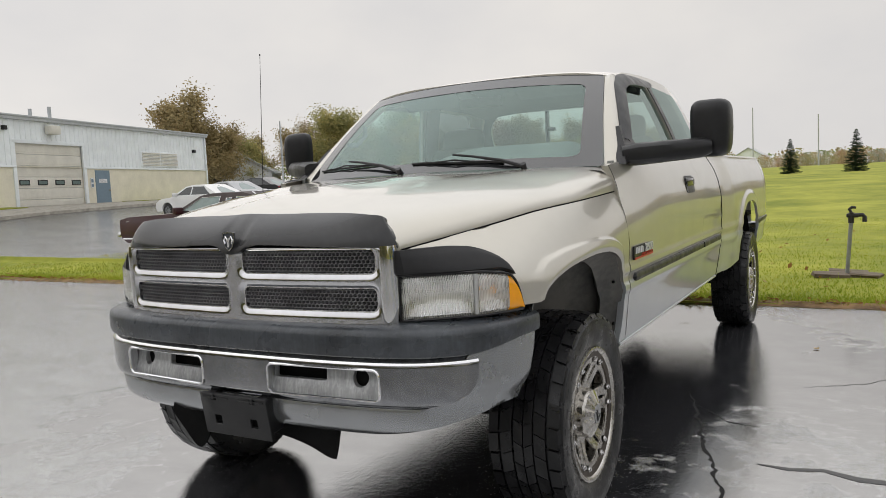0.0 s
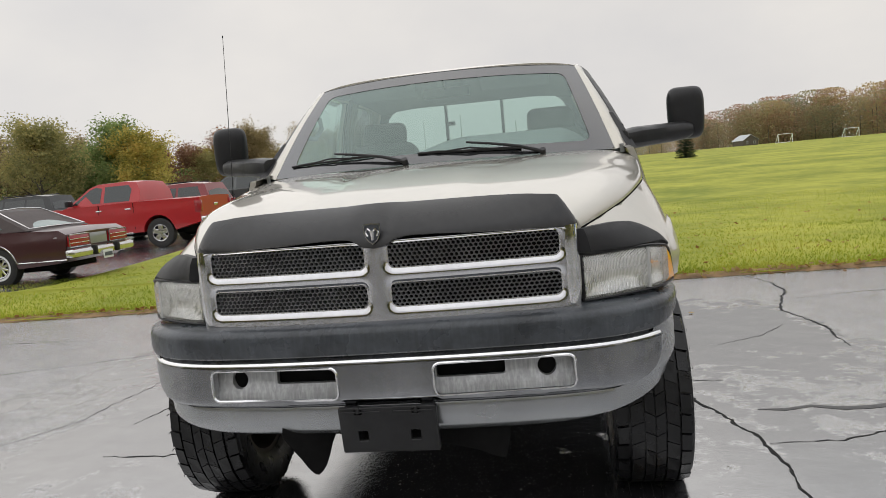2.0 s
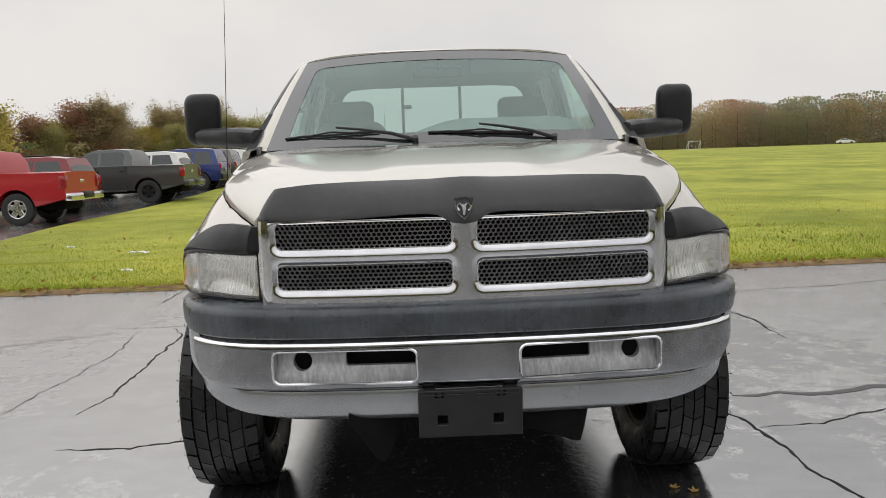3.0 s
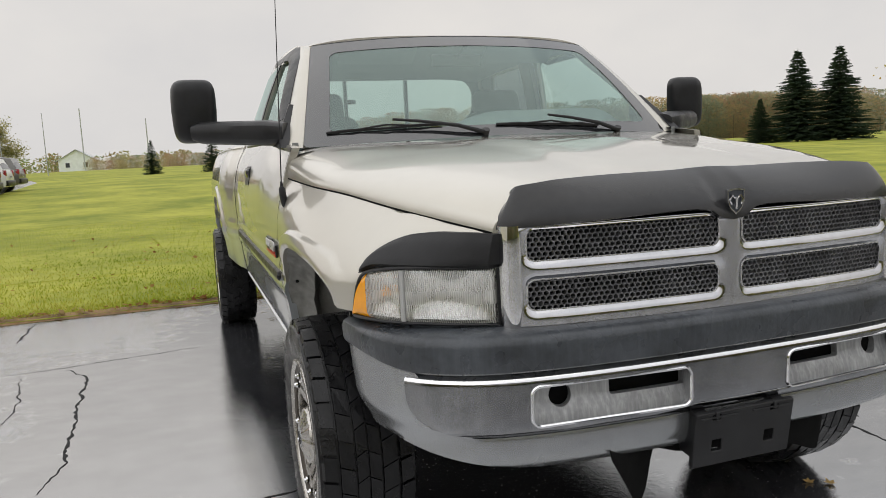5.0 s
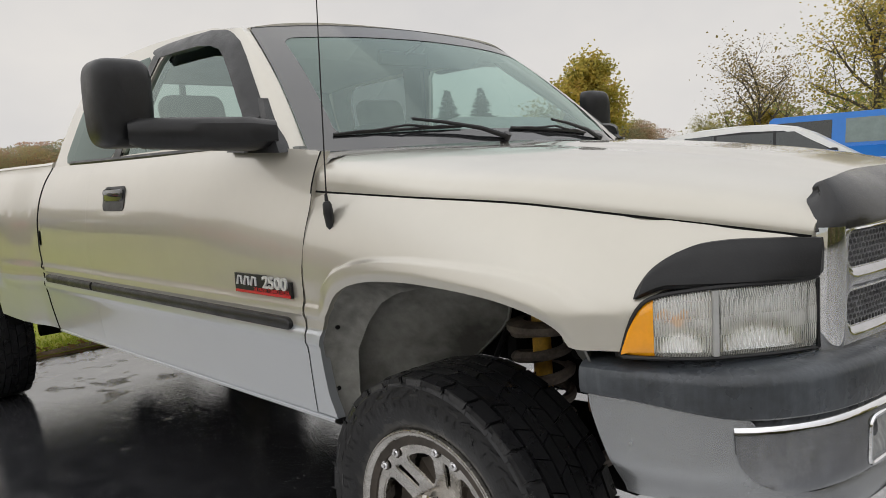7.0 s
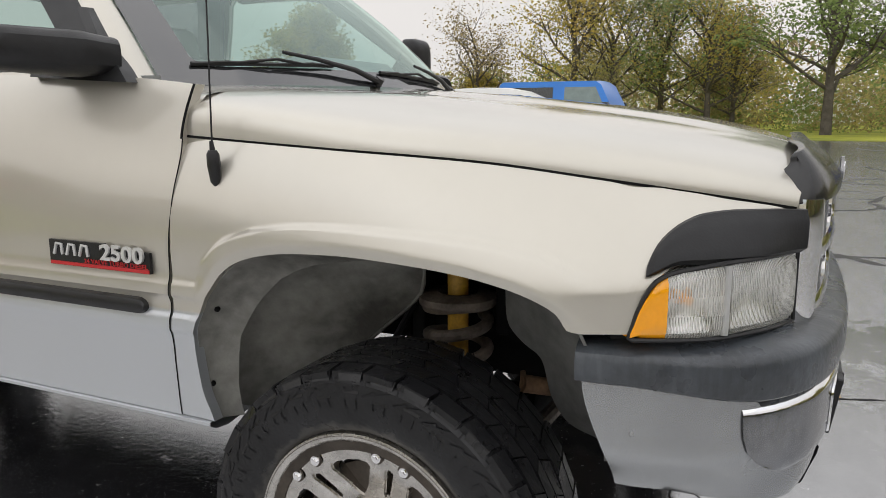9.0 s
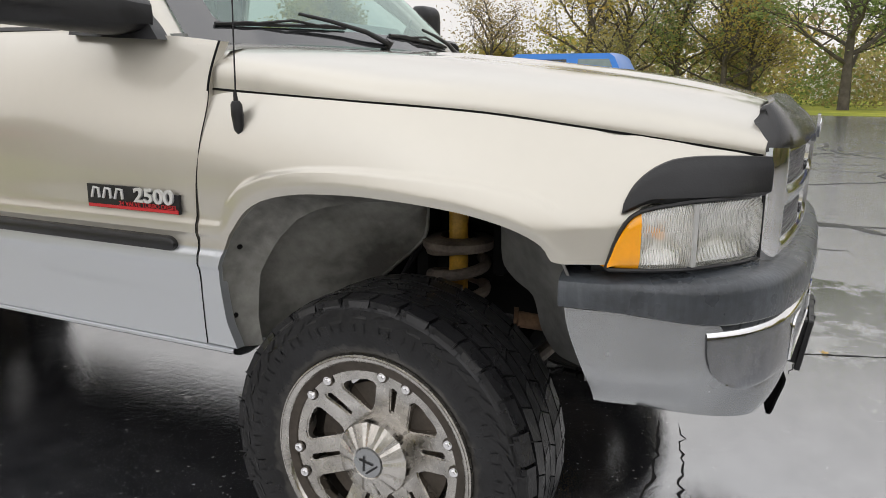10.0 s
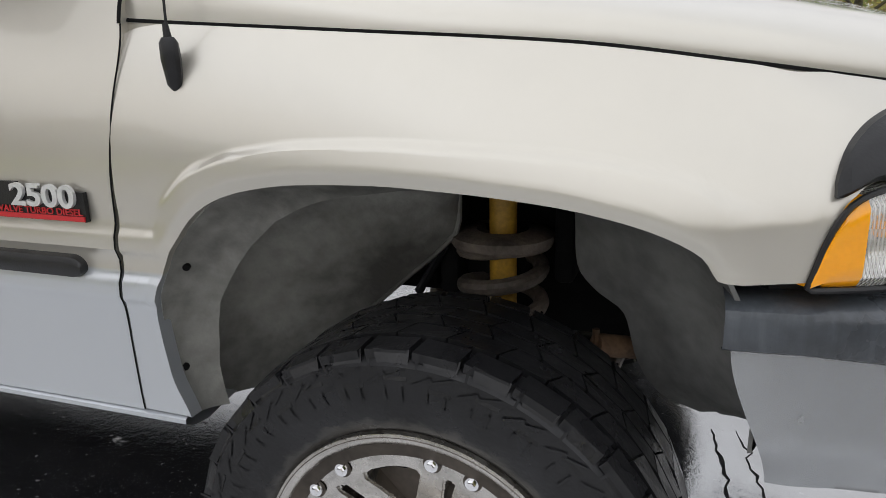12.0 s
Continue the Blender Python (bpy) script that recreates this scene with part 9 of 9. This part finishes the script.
    for u, h in ((5.6, 0.7), (7.1, 0.95), (-2.0, 0.6)):
        bm = bmesh.new()
        cyl(bm, (u, 2.5, top), (u, 2.5, top + 0.3 + h), 0.10, n=10)
        p("roof_pipe", bm, ROOFM)


warehouse()
# concrete apron and kerb before the warehouse
bm = bmesh.new()
rows = [[WB @ Vector((u, v, 0)) for u in [-28 + 2.4 * k for k in range(21)]] for v in (-0.02, -2.2, -4.4, -4.41)]
for j, row in enumerate(rows):
    for q in row:
        q.z = land(q.x, q.y) + (0.12 if j < 3 else -0.05)
grid(bm, rows)
tagged(part("apron", bm, CONCRETE), "worn concrete pavement along the warehouse", "pavement", kind="structure")
for a, b in ((-20, 0.6), (9.5, 22)):
    bm = bmesh.new()
    rows = [[WB @ Vector((lerp(a, b, k / 14), v, 0)) for k in range(15)] for v in (-0.1, -1.3)]
    for row in rows:
        for q in row:
            q.z = land(q.x, q.y) + 0.15
    grid(bm, rows)
    rim(bm, (0, 0, -0.06))
    tagged(part("verge_grass", bm, TURF), "strip of grass along the warehouse wall", "grass", kind="structure")

# ---- white house behind the second row ----
def house(x, y, turn, label, k=1.0, wall=None):
    t = thing("house", label, "house", "", stand(x, y, turn, k))
    bm = bmesh.new()
    outline = [(-4, -0.5), (4, -0.5), (4, 2.8), (0, 5.2), (-4, 2.8)]
    plate(bm, outline, [], 9.0, lambda u, v, w: Vector((u, w - 4.5, v)))
    part("wall", bm, wall or PLATE_W, t)
    for s in (-1, 1):
        bm = bmesh.new()
        grid(bm, [[Vector((s * u, y2, z)) for u, z in ((-0.0, 5.36), (4.5, 2.62))] for y2 in (-4.9, 4.9)])
        rim(bm, (0, 0, -0.15))
        part("roof", bm, ROOFM, t)
    for u, y2 in ((-2, -4.52), (2, -4.52), (0, 4.52)):
        bm = bmesh.new()
        rbox(bm, (u - 0.55, y2 - 0.06, 0.9), (u + 0.55, y2 + 0.06, 2.2), 0.03, None, 1)
        w = part("window", bm, PLATE_W, t)
        bm = bmesh.new()
        rbox(bm, (u - 0.45, y2 - 0.08, 1.0), (u + 0.45, y2 + 0.08, 2.1), 0.01, None, 1)
        part("pane", bm, CARGLASS, w)
    return t


house(-62.5, 63.5, 35, "white clapboard house with grey roof among trees")
house(52.0, 212.0, 20, "dark low barn at the edge of the far field", 0.55, BARK)
house(74.0, -3.5, 80, "pale house half hidden behind the trees", 0.62)
house(66.0, 18.0, 60, "pale house half hidden behind the trees", 0.7)
house(-40, 330, 0, "pale low building on the horizon", 1.6, SIDING)


far_car = sedan("white sedan standing far off before the wood", WHITE, park(116.8, 201.0, -30))
far_car["group"] = ""


def pole(x, y, h, r, label, arm=True, name="utility_pole", z=None):
    t = thing(name, label, "pole", "", stand(x, y, 20, 1.0, z))
    bm = bmesh.new()
    cyl(bm, (0, 0, -0.3), (0, 0, h), r, r * 0.7, 10)
    part("shaft", bm, BARK if arm else ROOFM, t)
    if arm:
        bm = bmesh.new()
        rbox(bm, (-1.1, -0.06, h - 0.7), (1.1, 0.06, h - 0.55), 0.01, None, 1)
        part("crossarm", bm, BARK, t)


pole(-50.5, 57.0, 7.6, 0.10, "weathered wooden pole by the thicket", False)
pole(-17.5, 105, 8.0, 0.06, "thin grey lamp pole by the far road", False, "lamp_pole")
pole(-21.5, 100, 8.0, 0.06, "thin grey lamp pole by the far road", False, "lamp_pole")
pole(-28, 240, 18, 0.2, "thin grey mast on the horizon", False, "mast")
pole(-10, 230, 14, 0.2, "thin grey mast on the horizon", False, "mast")

# ---- yard hydrant on the lawn ----
def yard_hydrant():
    t = thing("yard_hydrant", "frost-proof yard hydrant with iron head on stone slabs", "hydrant", "", pose(1.66, 7.15, 0.02))
    IRON = material("black_iron", (0.015, 0.013, 0.012), 0.5, vary=0.3, scale=20)
    PIPE = material("galvanised_pipe", (0.33, 0.34, 0.35), 0.45, 0.7, vary=0.2, scale=12)
    bm = bmesh.new()
    cyl(bm, (0.0, 0, -0.1), (0.05, 0, 0.64), 0.022, n=14)
    part("pipe", bm, PIPE, t, "grey galvanised pipe")
    bm = bmesh.new()
    cyl(bm, (0.048, 0, 0.62), (0.055, 0, 0.74), 0.032, 0.030, 12)
    rbox(bm, (0.0, -0.03, 0.68), (0.13, 0.03, 0.73), 0.015, None, 2)
    tube(bm, [(0.11, 0, 0.71), (0.17, 0, 0.71), (0.185, 0, 0.69), (0.187, 0, 0.63)], [0.024, 0.022, 0.022, 0.026], 10)
    head = part("head", bm, IRON, t, "black cast iron head with spout")
    bm = bmesh.new()
    tube(bm, [(0.055, 0, 0.73), (0.03, 0, 0.78), (0.055, 0, 0.80), (0.10, 0, 0.795)], [0.016, 0.018, 0.018, 0.014], 8)
    part("lever", bm, IRON, t, "black iron lever handle")


yard_hydrant()


SLAB = material("brown_slab", (0.15, 0.115, 0.08), 0.85, vary=0.3, scale=6, bump=0.3, bump_scale=40)


def slab(x, y, w, d, turn, label):
    bm = bmesh.new()
    r = random.Random(int(100 * x))
    rbox(bm, (-w / 2, -d / 2, 0), (w / 2, d / 2, 0.05), 0.015, None, 2)
    for v in bm.verts:
        v.co += Vector((r.gauss(0, 0.008), r.gauss(0, 0.008), r.gauss(0, 0.004)))
    tagged(part("stone_slab", bm, SLAB, m=pose(x, y, 0.015, 0, 2, turn)), label, "slab", "slabs round the hydrant")


slab(1.50, 7.05, 0.38, 0.30, 8, "brownish broken concrete slab in the grass")
slab(1.86, 7.10, 0.32, 0.26, -12, "brownish broken concrete slab in the grass")
slab(1.68, 7.36, 0.42, 0.22, 3, "brownish broken concrete slab in the grass")

# ---- grass blades, leaves and litter ----
BLADE = leaf_material("grass_blades", [(0.18, 0.26, 0.03), (0.28, 0.35, 0.042), (0.40, 0.42, 0.06), (0.52, 0.44, 0.11)])
scatter_blades("grass_blades", "short green grass with longer blades at the edge", [(-14, 10, 5.1, 9.5, 60000, 1.8), (-12, 9, 5.0, 5.5, 16000, 1.0), (-30, -14, 5.1, 7.3, 9000, 1.0), (-8, 10, 9, 18, 30000, 1.2)], BLADE, 3, 0.028, 0.006)
scatter_blades("weed_tufts", "coarse tufts of grass along the lawn", [(-12, 9, 5.2, 7.5, 7000, 1.4)], BLADE, 4, 0.055, 0.007)
LITTER = leaf_material("dead_leaves", [(0.16, 0.08, 0.03), (0.28, 0.14, 0.05), (0.36, 0.24, 0.10), (0.45, 0.36, 0.22)])


def leaf_litter():
    r = random.Random(9)
    verts, faces = [], []
    for i in range(1500):
        edge = i < 1050
        x = r.uniform(-14, 10)
        y = r.gauss(5.06, 0.07) if edge else r.uniform(5.1, 14)
        z = 0.04 + r.uniform(0, 0.015) if y > 4.98 else 0.004
        s = r.uniform(0.018, 0.042)
        a = r.uniform(0, 6.283)
        d = Vector((math.cos(a), math.sin(a), r.gauss(0, 0.35))) * s
        e = Vector((-math.sin(a), math.cos(a), r.gauss(0, 0.35))) * s * 0.65
        p = Vector((x, y, z))
        k = len(verts)
        verts += [p - d, p + e, p + d, p - e]
        faces.append((k, k + 1, k + 2, k + 3))
    data = bpy.data.meshes.new("leaf_litter")
    data.from_pydata([tuple(v) for v in verts], [], faces)
    data.materials.append(LITTER)
    tagged(new("leaf_litter", data), "fallen brown leaves scattered over the lawn's edge", "leaves", kind="stuff")


leaf_litter()


def fallen_leaf(x, y, turn, mat, k=1.0, z=0.004):
    bm = bmesh.new()
    pts = []
    for i in range(20):
        a = 2 * math.pi * i / 20
        r = 0.04 * (1 if i % 4 == 0 else 0.72 if i % 2 else 0.5) * (1.25 if i == 0 else 1)
        pts.append((r * math.cos(a), r * math.sin(a)))
    plate(bm, pts, [], 0.002, lambda u, v, w: Vector((u, v, w + 0.25 * (u * u + v * v) / 0.04)))
    tagged(part("fallen_leaf", bm, mat, m=pose(x, y, z, 0, 0, turn) @ Matrix.Diagonal((k, k, k, 1))), "fallen yellow-brown leaf on wet asphalt", "leaf", "fallen leaves")


LEAFY = material("yellow_leaf", (0.42, 0.27, 0.08), 0.7, vary=0.3, scale=30)
for x, y, a in ((1.44, -1.0, 20), (0.86, -0.34, 80), (0.80, -0.30, 200), (-1.2, 5.3, 30), (-2.9, 4.7, 120), (1.56, 3.17, 60)):
    fallen_leaf(x, y, a, LEAFY, 0.55)


def paper(x, y, turn, w, d):
    bm = bmesh.new()
    grid(bm, [[Vector((w * (i / 6 - 0.5), d * (j / 4 - 0.5), 0.05 + 0.012 * math.sin(2.1 * i) + 0.01 * math.sin(1.7 * j + i))) for i in range(7)] for j in range(5)])
    tagged(part("paper_scrap", bm, PLATE_W, m=pose(x, y, 0.02, 0, 0, turn)), "crumpled white scrap of paper on the grass", "litter", "paper scraps")


paper(-4.35, 8.3, 10, 0.30, 0.10)
paper(-3.75, 6.26, 40, 0.12, 0.08)
paper(-5.9, 9.5, 60, 0.10, 0.08)


# white football goal on the far field
gx, gy = 71.0, 190.0
goal = thing("football_goal", "small white football goal on the far field", "goal", "", stand(gx, gy, 15))
for name, a, b in (("goal_post", (-1.8, 0, 0), (-1.8, 0, 2.1)), ("goal_post", (1.8, 0, 0), (1.8, 0, 2.1)), ("crossbar", (-1.8, 0, 2.1), (1.8, 0, 2.1)),
                   ("goal_frame", (-1.8, 0, 2.1), (-1.8, 1.3, 0.05)), ("goal_frame", (1.8, 0, 2.1), (1.8, 1.3, 0.05)), ("goal_frame", (-1.8, 1.3, 0.08), (1.8, 1.3, 0.08))):
    bm = bmesh.new()
    cyl(bm, a, b, 0.07, n=8)
    part(name, bm, SIDING, goal)
copy_thing(goal, stand(55.4, 188.0, 15))
